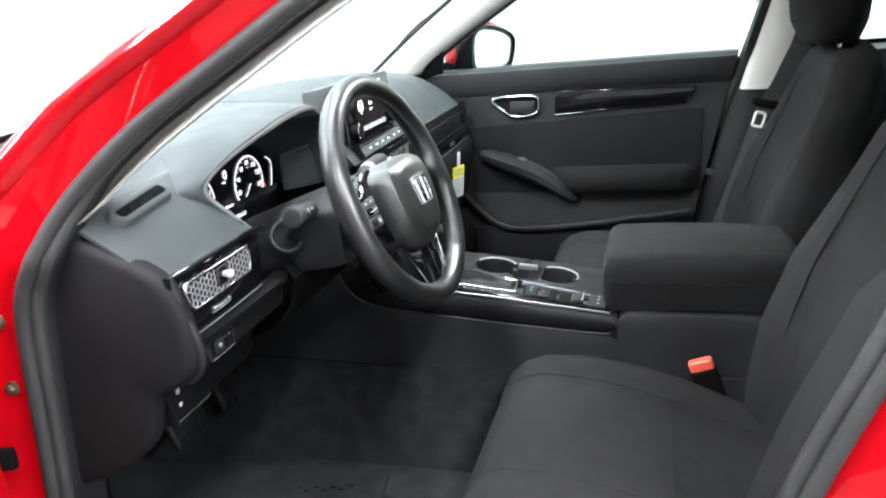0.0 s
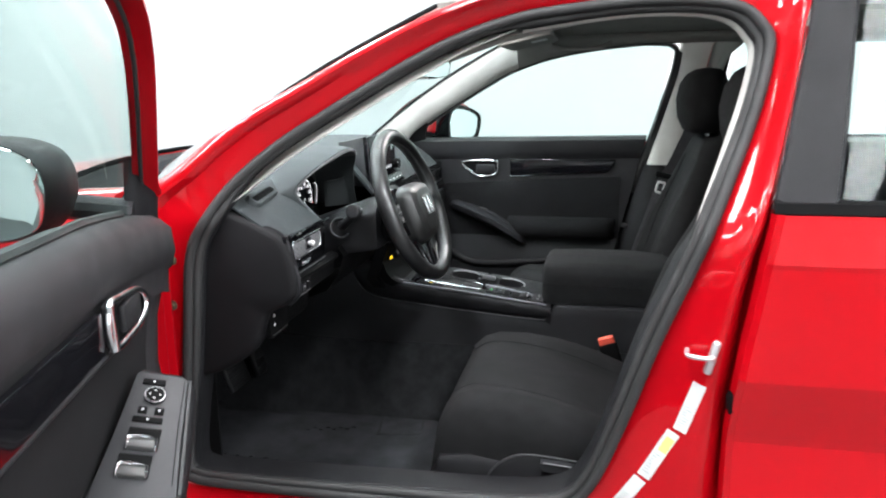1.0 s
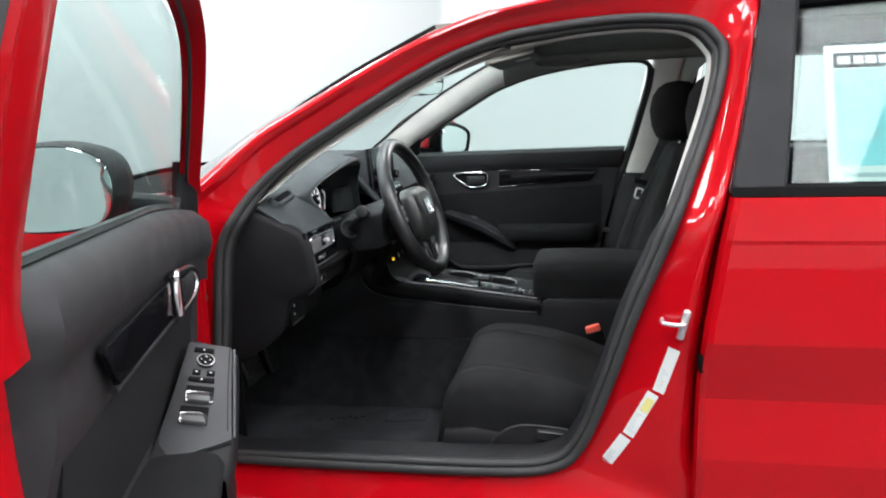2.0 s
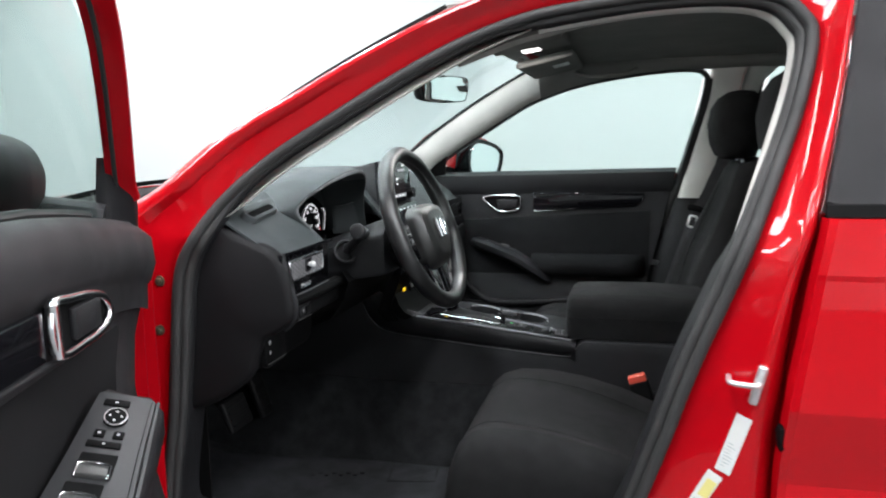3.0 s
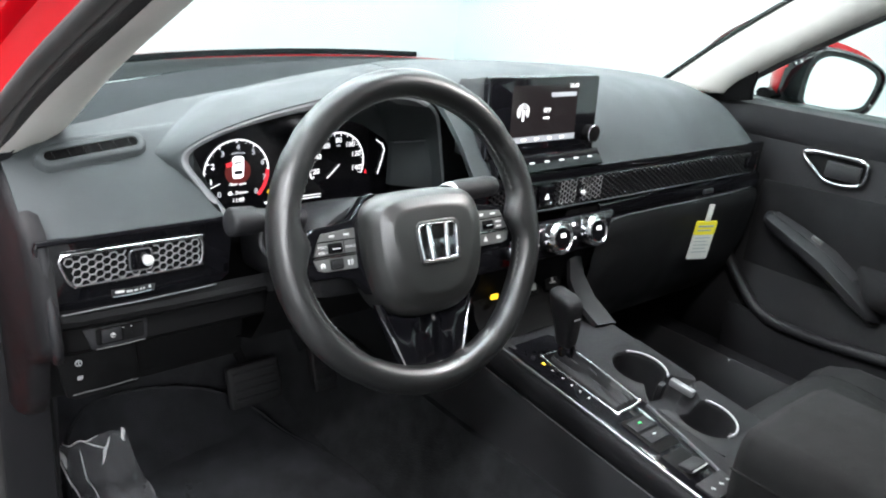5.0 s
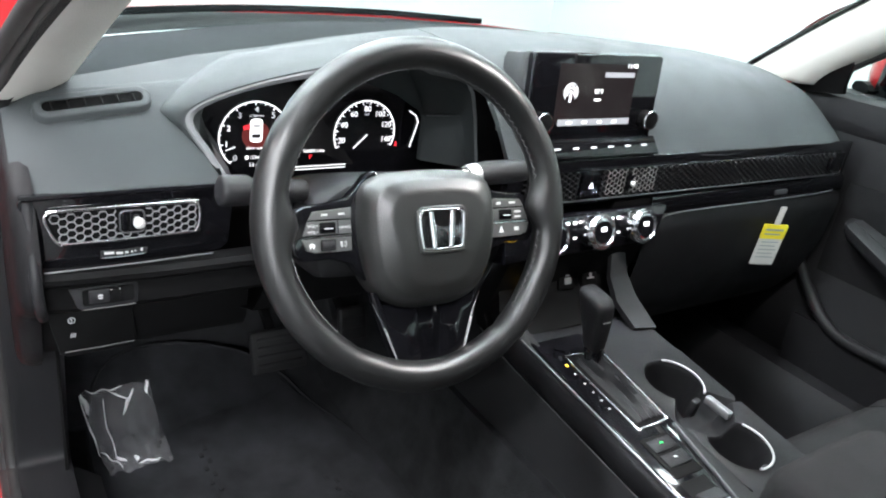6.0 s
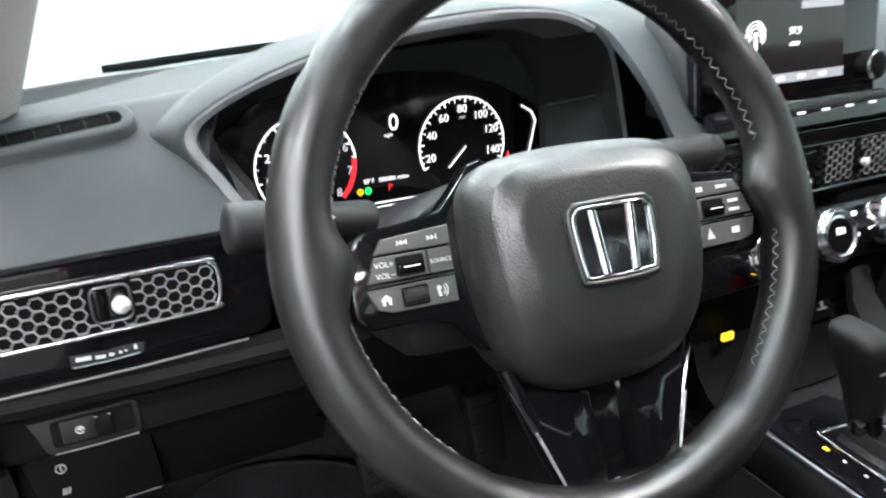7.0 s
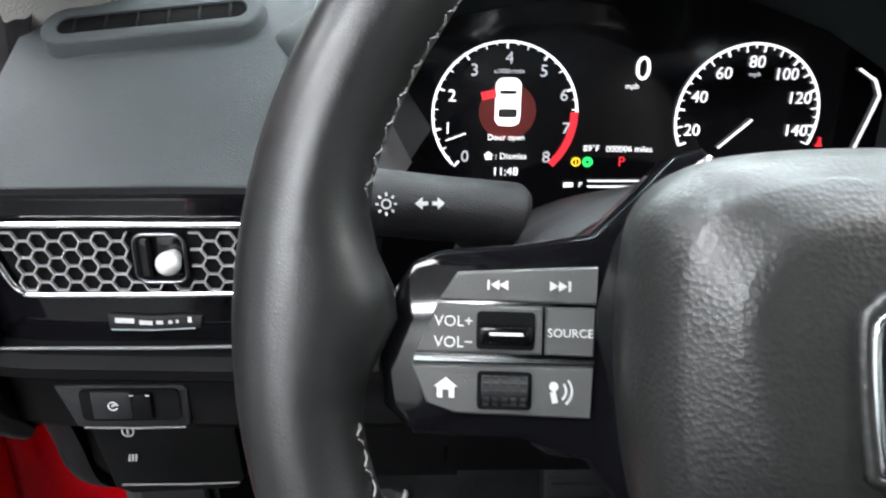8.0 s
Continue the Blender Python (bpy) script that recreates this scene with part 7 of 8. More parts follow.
# badge: a plain chrome frame with two bars on a smoked mirror, in a raised lip of the cover
BM = WM @ Matrix.Translation((0.001, 0.0006, -0.0012)) @ Matrix.Diagonal((0.92, 0.94, 1, 1))
BD = cr([(-0.0235, 0.0065, 0), (-0.018, 0.0085, 0), (0.018, 0.0085, 0), (0.0235, 0.0065, 0), (0.0262, 0.0010, 0), (0.0238, -0.0255, 0), (0.0185, -0.0312, 0), (-0.0185, -0.0312, 0), (-0.0238, -0.0255, 0), (-0.0262, 0.0010, 0)], 4, True)
bm = B()
tube(bm, [BM @ Vector((p.x * 1.09, -0.0115 + (p.y + 0.0115) * 1.12, 0.0330)) for p in BD], 0.0019, 10, closed=True)
part("badge_recess", bm, M_PADLEATHER, whl, "raised lip round the badge", 60)
bm = B()
tube(bm, [BM @ Vector((p.x, p.y, 0.0338)) for p in BD], 0.0013, 10, closed=True)
for s in (-1, 1):
    loft(bm, [[BM @ Vector((s * x, y, z)) for x, y in q] for z, q in ((0.0325, ((0.0095, 0.0075), (0.0165, 0.0075), (0.0135, -0.0300), (0.0065, -0.0300))), (0.0350, ((0.0105, 0.0072), (0.0155, 0.0072), (0.0125, -0.0297), (0.0075, -0.0297))), (0.0360, ((0.0120, 0.0070), (0.0140, 0.0070), (0.0110, -0.0295), (0.0090, -0.0295))))], closed=True, cap=True)
part("badge", bm, M_BADGE, whl, "plain chrome badge shapes", 50)
bm = B()
prism(bm, [(p.x, p.y) for p in BD], 0.002, BM @ Matrix.Translation((0, 0, 0.0312)), 0.0006)
part("badge_plate", bm, M_SMOKED, whl, "smoked mirror badge ground")
# gloss side spokes with the switches
for s in (-1, 1):
    bm = B()
    prism(bm, [(s * x, y) for x, y in ((0.046, 0.046), (0.050, 0.049), (0.059, 0.046), (0.068, 0.036), (0.080, 0.024), (0.100, 0.0205), (0.122, 0.0185), (0.130, 0.0150), (0.1365, 0.004), (0.1395, -0.012), (0.137, -0.026), (0.128, -0.034), (0.100, -0.034), (0.080, -0.040), (0.066, -0.058), (0.050, -0.060))], 0.016, WM @ Matrix.Translation((0, 0, -0.0225)), 0.004)
    sp = part("spoke", bm, M_GLOSS, whl, "glossy black side spoke")
    if s < 0:
        SWITCHES = [([(-0.1170, 0.0128), (-0.0785, 0.0152), (-0.0788, 0.0046), (-0.1220, 0.0050)], 0), ([(-0.1225, 0.0040), (-0.0935, 0.0036), (-0.0935, -0.0095), (-0.1280, -0.0095)], 0),
                ([(-0.0925, 0.0036), (-0.0790, 0.0036), (-0.0792, -0.0097), (-0.0925, -0.0095)], 0), ([(-0.1290, -0.0128), (-0.0793, -0.0125), (-0.0797, -0.0268), (-0.1170, -0.0262), (-0.1250, -0.0235)], 1)]
    else:
        SWITCHES = [([(0.0775, 0.0152), (0.1175, 0.0128), (0.1220, 0.0050), (0.0778, 0.0046)], 0), ([(0.0780, 0.0036), (0.1225, 0.0040), (0.1275, -0.0095), (0.0783, -0.0097)], 0), ([(0.0783, -0.0125), (0.1285, -0.0128), (0.1250, -0.0235), (0.1170, -0.0262), (0.0788, -0.0268)], 1)]
    for o, _ in SWITCHES:
        bm = B()
        prism(bm, o, 0.0045, WM @ Matrix.Translation((0, 0, -0.0085)), 0.0006, 1)
        part("button", bm, M_BUTTON, sp, "grey switch button")
    bm = B()
    bar(bm, WM, s * 0.1285, -0.0112, s * 0.0790, -0.0112, 0.0012, -0.0060, 0.0022)
    part("chrome_line", bm, M_CHROME, sp, "thin chrome line")
    cx, cy = (-0.1035, -0.003) if s < 0 else (0.098, -0.003)
    bm = B()
    prism(bm, rrect(0.0160, 0.0105, 0.0012, 3, cx, cy), 0.0008, WM @ Matrix.Translation((0, 0, -0.0042)))
    part("key_well", bm, M_DARK, sp)
    bm = B()
    rbox(bm, (0.0145, 0.0052, 0.004), WM @ pose(cx, cy - 0.001, -0.0028, 12, 0, 0), 0.001)
    part("rocker", bm, M_GLOSS, sp)
    bm = B()
    bar(bm, WM, cx - 0.0045, cy - 0.0006, cx + 0.0045, cy - 0.0006, 0.0008, -0.0006, 0.0003)
    part("rocker_mark", bm, M_PRINT, sp)
    if s < 0:
        bm = B()
        prism(bm, rrect(0.0150, 0.0105, 0.0012, 3, -0.1035, -0.0195), 0.0008, WM @ Matrix.Translation((0, 0, -0.0042)))
        part("wheel_well", bm, M_DARK, sp)
        bm = B()
        tube(bm, [WM @ Vector((x, -0.0195, -0.0060)) for x in (-0.1098, -0.0972)], 0.0050, 20)
        for k in range(7):
            a = radians(20 + 23 * k)
            for q in range(5):
                rbox(bm, (0.0016, 0.0009, 0.0008), WM @ Matrix.Translation((-0.1085 + 0.0025 * q, -0.0195 + 0.0050 * math.cos(a), -0.0060 + 0.0050 * math.sin(a))), 0.0)
        part("scroll_wheel", bm, M_TRIM2, sp, "ribbed scroll wheel")
Z0 = -0.0038
writing("lettering", "VOL+", 0.0043, WM @ Matrix.Translation((-0.1178, -0.0008, Z0)), M_PRINT, whl)
writing("lettering", "VOL\u2212", 0.0043, WM @ Matrix.Translation((-0.1178, -0.0066, Z0)), M_PRINT, whl)
writing("lettering", "SOURCE", 0.0033, WM @ Matrix.Translation((-0.0858, -0.0034, Z0)), M_PRINT, whl)
bm = B()
for cx, d in ((-0.1055, -1), (-0.0893, 1)):
    for q in (-0.0012, 0.0012):
        prism(bm, [(cx + q - d * 0.0012, 0.0109), (cx + q + d * 0.0012, 0.0095), (cx + q - d * 0.0012, 0.0081)], 0.0004, WM @ Matrix.Translation((0, 0, Z0)))
    bar(bm, WM, cx + d * 0.0030, 0.0109, cx + d * 0.0030, 0.0081, 0.0006, Z0, 0.0004)
part("track_marks", bm, M_PRINT, whl, "white skip marks")
bm = B()
prism(bm, [(-0.1220, -0.0218), (-0.1205, -0.0218), (-0.1205, -0.0196), (-0.1187, -0.0196), (-0.1187, -0.0218), (-0.1172, -0.0218), (-0.1172, -0.0188), (-0.1163, -0.0188), (-0.1196, -0.0162), (-0.1229, -0.0188), (-0.1220, -0.0188)], 0.0004, WM @ Matrix.Translation((0, 0, Z0)))
part("home_key_mark", bm, M_PRINT, whl, "white house mark")
bm = B()
prism(bm, circle(0.0013, 12, -0.0900, -0.0180), 0.0004, WM @ Matrix.Translation((0, 0, Z0)))
bar(bm, WM, -0.0902, -0.0195, -0.0895, -0.0225, 0.0016, Z0, 0.0004)
for r in (0.0030, 0.0046):
    arc_band(bm, WM, r - 0.0003, r + 0.0003, -50, 40, Z0, 0.0004, 10, -0.0896, -0.0192)
part("voice_key_mark", bm, M_PRINT, whl, "white speaking mark")
for x, y, w, h in ((0.090, 0.0095, 0.005, 0.003), (0.107, 0.0095, 0.008, 0.002), (0.114, -0.0005, 0.008, 0.002), (0.114, -0.0060, 0.008, 0.002), (0.112, -0.019, 0.006, 0.004)):
    bm = B()
    bar(bm, WM, x - w / 2, y, x + w / 2, y, h, Z0, 0.0004)
    part("key_mark", bm, M_PRINT, whl, "white key mark")
bm = B()
prism(bm, [(0.0895, -0.022), (0.0955, -0.022), (0.0925, -0.0155)], 0.0004, WM @ Matrix.Translation((0, 0, Z0)))
part("key_mark", bm, M_PRINT, whl, "white key mark")
# forked lower spoke
for s in (-1, 1):
    bm = B()
    prism(bm, [(s * x, y) for x, y in ((0.062, -0.070), (0.050, -0.082), (0.028, -0.088), (0.012, -0.092), (0.010, -0.150), (0.034, -0.154), (0.040, -0.140), (0.052, -0.105))], 0.014, WM @ Matrix.Translation((0, 0, -0.016)), 0.004)
    lw = part("lower_spoke", bm, M_GLOSS, whl, "glossy black lower spoke")
    bm = B()
    tube(bm, cr([WM @ Vector((s * x, y, -0.0022)) for x, y in ((0.0505, -0.107), (0.0395, -0.138), (0.0340, -0.1515), (0.024, -0.1525))], 3), 0.0009, 6)
    part("spoke_edge", bm, M_SILVER, lw, "bright spoke edge")
    bm = B()
    tube(bm, [WM @ Vector((s * x, y, -0.0035)) for x, y in ((0.061, -0.082), (0.050, -0.106), (0.036, -0.142))], [0.0006, 0.0018, 0.0006], 6)
    part("chrome_line", bm, M_CHROME, lw, "thin chrome line")
bm = B()
prism(bm, [(-0.030, -0.086), (0.030, -0.086), (0.026, -0.152), (-0.026, -0.152)], 0.008, WM @ Matrix.Translation((0, 0, -0.018)), 0.003)
part("spoke_plate", bm, M_GLOSS, whl, "glossy black plate between the lower spokes")
bm = B()
prism(bm, rrect(0.092, 0.020, 0.008, 4, 0, -0.153), 0.014, WM @ Matrix.Translation((0, 0, -0.014)), 0.004)
part("lower_bridge", bm, M_GLOSS, whl)
bm = B()
loft(bm, [[WM @ Vector((a * k, b * k - 0.01, z)) for a, b in circle(0.055, 24)] for z, k in ((-0.02, 0.9), (-0.045, 1.0), (-0.075, 1.05))], closed=True, cap=True)
part("hub", bm, M_DARK, whl)

col = thing("steering_column", "black steering column shroud with two stalks", "steering column", (0.02, -0.36, 0.78))
SEC = [(-0.448, 0.855, 0.3), (-0.440, 0.868, 0.9), (-0.402, 0.888, 1), (-0.36, 0.892, 1), (-0.315, 0.888, 1), (-0.275, 0.868, 0.9), (-0.268, 0.850, 0.3), (-0.270, 0.805, 0), (-0.300, 0.786, 0), (-0.36, 0.780, 0), (-0.42, 0.782, 0), (-0.444, 0.792, 0)]
bm = B()
rows = []
for x, k in ((-0.08, 0.98), (-0.02, 1.0), (0.05, 1.0), (0.098, 1.0), (0.110, 0.95), (0.113, 0.85)):
    rows.append([Vector((x, -0.358 + (p.x + 0.358) * k, 0.835 + (p.y - 0.835) * k + (0.15 + 0.20 * p.z) * (x - 0.07))) for p in cr([(y, z, w) for y, z, w in SEC], 3, True)])
loft(bm, rows, closed=True, cap=True)
part("shroud", bm, M_TRIM2, col, "dark grey plastic column shroud", 40)
bm = B()
rows = [[Vector((x, -0.357 + a, 0.850 + b)) for a, b in circle(0.03, 24)] for x in (0.105, 0.150)]
loft(bm, rows, closed=True, cap=True)
part("column_neck", bm, M_DARK, col)
# left stalk leaves a round collar in the shroud and reaches out past the rim
SAX = Vector((0.50, -0.75, 0.43)).normalized()
sx1 = SAX.cross(Vector((0, 0, 1))).normalized()
sx2 = sx1.cross(SAX)
bm = B()
tube(bm, [Vector((0.032, -0.452, 0.839)) + 0.0225 * (math.cos(a) * sx1 + math.sin(a) * sx2) for a in (2 * math.pi * k / 32 for k in range(32))], 0.0035, 8, closed=True)
part("stalk_collar", bm, M_TRIM2, col, "round collar of the stalk", 60)
bm = B()
loft(bm, [[Vector((0.032, -0.450, 0.839)) + r * (math.cos(a) * sx1 + math.sin(a) * sx2) - SAX * d for a in (2 * math.pi * k / 24 for k in range(24))] for r, d in ((0.0215, 0.0), (0.010, 0.004), (0.001, 0.004))], closed=True, cap=True)
part("collar_boot", bm, M_DARK, col)
bm = B()
tube(bm, cr([(0.028, -0.444, 0.836), (0.048, -0.455, 0.855), (0.068, -0.466, 0.872)], 4), 0.0085, 12)
tube(bm, cr([(0.069, -0.446, 0.876), (0.070, -0.450, 0.877), (0.076, -0.475, 0.881), (0.083, -0.510, 0.887), (0.0835, -0.513, 0.8875), (0.090, -0.534, 0.891), (0.091, -0.541, 0.892)], 4), [0.0085, 0.0105, 0.0118] + [0.0125] * 11 + [0.0140] + [0.0152] * 7 + [0.0145, 0.0130, 0.0090], 20)
st = part("light_stalk", bm, M_TRIM2, col, "grey turn signal stalk with white marks", 60)
kx, kz = Vector((-0.20, 0.98, -0.05)).normalized(), Vector((0.93, 0.205, 0.30)).normalized()
KM = axes((0.0895, -0.4838, 0.8874), kx, kz.cross(kx), kz)
bm = B()
for d in (-1, 1):
    prism(bm, [(d * 0.0008, -0.0007), (d * 0.0028, -0.0007), (d * 0.0028, -0.0022), (d * 0.0055, 0.0), (d * 0.0028, 0.0022), (d * 0.0028, 0.0007), (d * 0.0008, 0.0007)], 0.0004, KM @ Matrix.Translation((0.0035, 0, 0.0010)))
arc_band(bm, KM, 0.0013, 0.0019, 0, 359.9, 0.0010, 0.0004, 16, -0.0125, 0.0)
for k in range(8):
    a = radians(45 * k)
    bar(bm, KM, -0.0125 + 0.0028 * math.cos(a), 0.0028 * math.sin(a), -0.0125 + 0.0038 * math.cos(a), 0.0042 * math.sin(a), 0.0008, 0.0010, 0.0004)
part("stalk_marks", bm, M_PRINT, st)
bm = B()
tube(bm, [(0.080, -0.290, 0.874), (0.079, -0.255, 0.880), (0.076, -0.215, 0.884), (0.073, -0.165, 0.883), (0.0725, -0.153, 0.8825), (0.072, -0.148, 0.882)], [0.011, 0.0125, 0.0145, 0.0145, 0.0125, 0.008], 18)
ws_stalk = part("wiper_stalk", bm, M_TRIM2, col, "grey wiper stalk", 60)
bm = B()
tube(bm, [(0.0780, -0.243, 0.8815), (0.0775, -0.236, 0.8823), (0.0770, -0.229, 0.8830)], [0.0138, 0.0145, 0.0146], 18)
part("stalk_ring", bm, M_SILVER, ws_stalk, "silver ring")

# ---------------------------------------------------------------- centre console
con = thing("centre_console", "black centre console with gear selector surround and cup holders", "console", (0.25, 0, 0.30))


CUP1, CUP2 = (0.218, 0.063), (0.343, 0.054)


def cz(x):
    return 0.637 - 0.125 * x


WX0, WX1, WY0, WY1 = 0.158, 0.402, 0.006, 0.130
bm = B()
rows = []
for x in (0.04, 0.07, 0.12, WX0 - 0.001, WX0, 0.20, 0.30, WX1, WX1 + 0.001, 0.455, 0.47):
    k = 1.0 if 0.05 < x < 0.46 else 0.93
    z = cz(x) - (0.006 if k < 1 else 0)
    zw = z - 0.075 if WX0 <= x <= WX1 else z - 0.003
    yl = -0.106 if x > 0.1 else -0.104
    rows.append([Vector((x, y, zz)) for y, zz in ((yl + 0.014, 0.30), (yl + 0.016, z - 0.085), (yl + 0.012, z - 0.055), (yl, z - 0.014), (yl + 0.006, z - 0.002), (yl + 0.016, z), (-0.02, z - 0.002), (WY0 - 0.001, z - 0.003), (WY0, zw), (0.06, zw), (WY1, zw), (WY1 + 0.001, z - 0.004), (0.134, z - 0.006), (0.140, z - 0.014), (0.142, z - 0.03), (0.145, 0.30))])
loft(bm, rows)
part("console_body", bm, M_TRIM, con, "dark console body", 35)
SEAM = [(-0.085, 0.700), (-0.066, 0.650), (-0.050, 0.618), (-0.028, 0.594), (0.005, 0.582), (0.050, 0.5745), (0.130, 0.5665), (0.210, 0.5585), (0.300, 0.5505), (0.380, 0.5440), (0.445, 0.5400)]


def seam_z(x):
    return float(np.interp(x, [q[0] for q in SEAM] + [0.462, 0.475, 0.49, 0.70], [q[1] for q in SEAM] + [0.545, 0.568, 0.578, 0.577]))


bm = B()
rows = []
for x in (-0.42, -0.30, -0.20, -0.12, -0.085, -0.066, -0.050, -0.028, 0.005, 0.05, 0.13, 0.21, 0.30, 0.38, 0.445, 0.462, 0.475, 0.49, 0.60, 0.70, 0.80):
    zt = seam_z(x) if x > -0.085 else 0.700
    rows.append([Vector((x, y, z)) for y, z in ((-0.112, 0.25), (-0.106, 0.33), (-0.099, 0.42), (-0.0965, zt - 0.03), (-0.0965, zt - 0.006), (-0.094, zt - 0.001), (-0.086, zt))])
shell(bm, rows, (0, 0.012, 0))
part("side_panel", bm, M_CARPETSIDE, con, "smooth dark console side", 40)
bm = B()
rows = []
for x, zt in ((-0.085, 0.742), (-0.066, 0.722), (-0.050, 0.705), (-0.028, 0.685), (0.005, 0.662), (0.05, 0.6385), (0.13, cz(0.13)), (0.21, cz(0.21)), (0.30, cz(0.30)), (0.38, cz(0.38)), (0.445, cz(0.445)), (0.460, cz(0.46) - 0.004), (0.468, cz(0.468) - 0.012)):
    zs = seam_z(x) + 0.0015
    h = zt - zs
    rows.append([Vector((x, y, z)) for y, z in ((-0.088, zs), (-0.0965, zs), (-0.1015, zs + 0.05 * h), (-0.1060, zs + 0.28 * h), (-0.1072, zs + 0.55 * h), (-0.1060, zs + 0.80 * h), (-0.1010, zs + 0.95 * h), (-0.0920, zt))])
shell(bm, rows, (0, 0.006, 0))
part("side_trim", bm, M_TRIM, con, "satin black console edge that sweeps up to the dash", 60)
bm = B()
shell(bm, [[Vector((x, 0.145, z)) for x in np.linspace(-0.30, 0.80, 12)] for z in (0.26, 0.40, 0.50, 0.56)], (0, -0.02, 0))
part("side_panel", bm, M_TRIM2, con, "dark console side")
# ramp up to the stack
bm = B()
rows = [[Vector((x, y, z)) for y in (-0.118, -0.09, -0.04, 0.05, 0.11, 0.138)] for x, z in ((0.07, cz(0.07)), (0.05, 0.637), (0.035, 0.655), (0.02, 0.70))]
shell(bm, rows, (-0.02, 0, -0.01))
part("front_ramp", bm, M_DARK, con)
# right side of the ramp, its light painted in with a paler plastic
bm = B()
shell(bm, [[Vector(q) for q in r] for r in (((0.046, 0.072, 0.726), (0.040, 0.106, 0.726)), ((0.050, 0.076, 0.690), (0.046, 0.116, 0.690)), ((0.070, 0.082, 0.655), (0.066, 0.128, 0.655)), ((0.108, 0.092, 0.6275), (0.112, 0.137, 0.6225)))], (-0.006, 0, -0.008))
part("stack_wing", bm, M_DOORTRIM, con, "support between stack and console, lit side painted lighter", 40)
# gloss surround along the driver's side and its bright lines
CMX = axes((0, 0, 0.637), Vector((1, 0, -0.125)), Vector((0, 1, 0)), Vector((0.125, 0, 1)))
bm = B()
prism(bm, [(0.09, -0.098), (0.452, -0.096), (0.458, -0.090), (0.45, -0.052), (0.30, -0.020), (0.285, -0.006), (0.110, 0.002), (0.09, -0.01)], 0.003, CMX, 0.001)
gs = part("gear_surround", bm, M_GLOSS, con, "glossy black gear surround")
bm = B()
tube(bm, [CMX @ Vector(p) for p in ((0.075, -0.102, -0.002), (0.25, -0.101, 0.001), (0.458, -0.099, 0.001))], 0.0024, 8)
part("bright_edge", bm, M_DARKCHROME, gs, "bright edge line")
bm = B()
tube(bm, cr([Vector((x, -0.0985, z)) for x, z in SEAM[1:] + [(0.460, 0.5435), (0.470, 0.560)]], 3), 0.0011, 6)
part("seam_line", bm, M_LIP, con, "thin grey seam line")
GS = cr([(0.130, -0.062, 0.004), (0.137, -0.012, 0.004), (0.148, -0.006, 0.004), (0.262, -0.012, 0.004), (0.275, -0.018, 0.004), (0.277, -0.060, 0.004), (0.268, -0.068, 0.004), (0.142, -0.068, 0.004)], 4, True)
bm = B()
tube(bm, [CMX @ p for p in GS], 0.0020, 8, closed=True)
part("gate_ring", bm, M_CHROME, gs, "chrome frame round the gate", 60)
bm = B()
prism(bm, [(p.x, p.y) for p in GS], 0.0022, CMX @ Matrix.Translation((0, 0, 0.002)))
part("gate_plate", bm, M_DARK, gs)
bm = B()
loft(bm, [[CMX @ Vector((a, -0.060 + 0.048 * j / 12, 0.0045 + h * math.sin(math.pi * j / 12) * (0.62 + 0.38 * math.cos(1.5 * math.pi * j / 2 + 30 * a)))) for j in range(13)] for a, h in ((0.142, 0.020), (0.160, 0.021), (0.178, 0.017), (0.196, 0.017), (0.214, 0.013), (0.232, 0.013), (0.250, 0.009), (0.268, 0.004))])
part("gaiter", bm, M_TRIM, gs, "folded black gaiter", 30)
for i, x in enumerate((0.160, 0.180, 0.198, 0.214, 0.230)):
    bm = B()
    bar(bm, CMX, x + 0.0025, -0.077, x + 0.0050, -0.077, 0.0024, 0.003, 0.0005)
    part("gear_mark", bm, M_PRINT, gs, "small white gear mark")
bm = B()
bar(bm, CMX, 0.143, -0.077, 0.148, -0.077, 0.0036, 0.003, 0.0006)
part("gear_lamp", bm, M_AMBER_LIT, gs, "lit amber gear mark")
bm = B()
rbox(bm, (0.065, 0.048, 0.004), CMX @ Matrix.Translation((0.325, -0.058, 0.003)), 0.002)
bt = part("switch_block", bm, M_DARK, con, "black block of small switches")
for q, m in ((0.309, M_GREEN_LIT), (0.333, M_PRINT)):
    bm = B()
    rbox(bm, (0.020, 0.040, 0.005), CMX @ Matrix.Translation((q, -0.058, 0.005)), 0.002)
    sw = part("switch", bm, M_TRIM, bt)
    bm = B()
    bar(bm, CMX, q - 0.002, -0.061, q - 0.001, -0.056, 0.0018, 0.0078, 0.0005)
    part("switch_mark", bm, m, sw)
bm = B()
rbox(bm, (0.045, 0.045, 0.004), CMX @ Matrix.Translation((0.385, -0.062, 0.002)), 0.002)
part("brake_well", bm, M_DARK, bt)
bm = B()
rbox(bm, (0.020, 0.036, 0.007), CMX @ pose(0.394, -0.062, 0.006, 0, -18, 0), 0.002)
bl = part("brake_lever", bm, M_TRIM2, bt, "silver-edged parking brake lever")
bm = B()
tube(bm, [CMX @ Vector((0.405, y, 0.0105)) for y in (-0.078, -0.046)], 0.0012, 6)
part("lever_edge", bm, M_SILVER, bl)
bm = B()
rbox(bm, (0.030, 0.055, 0.006), CMX @ Matrix.Translation((0.432, -0.062, 0.004)), 0.002)
part("button", bm, M_TRIM2, bt)
for q in (-0.078, -0.060, -0.045):
    bm = B()
    bar(bm, CMX, 0.432, q, 0.436, q + 0.004, 0.003, 0.0072, 0.0005)
    part("switch_mark", bm, M_SILVER, bt)
bm = B()
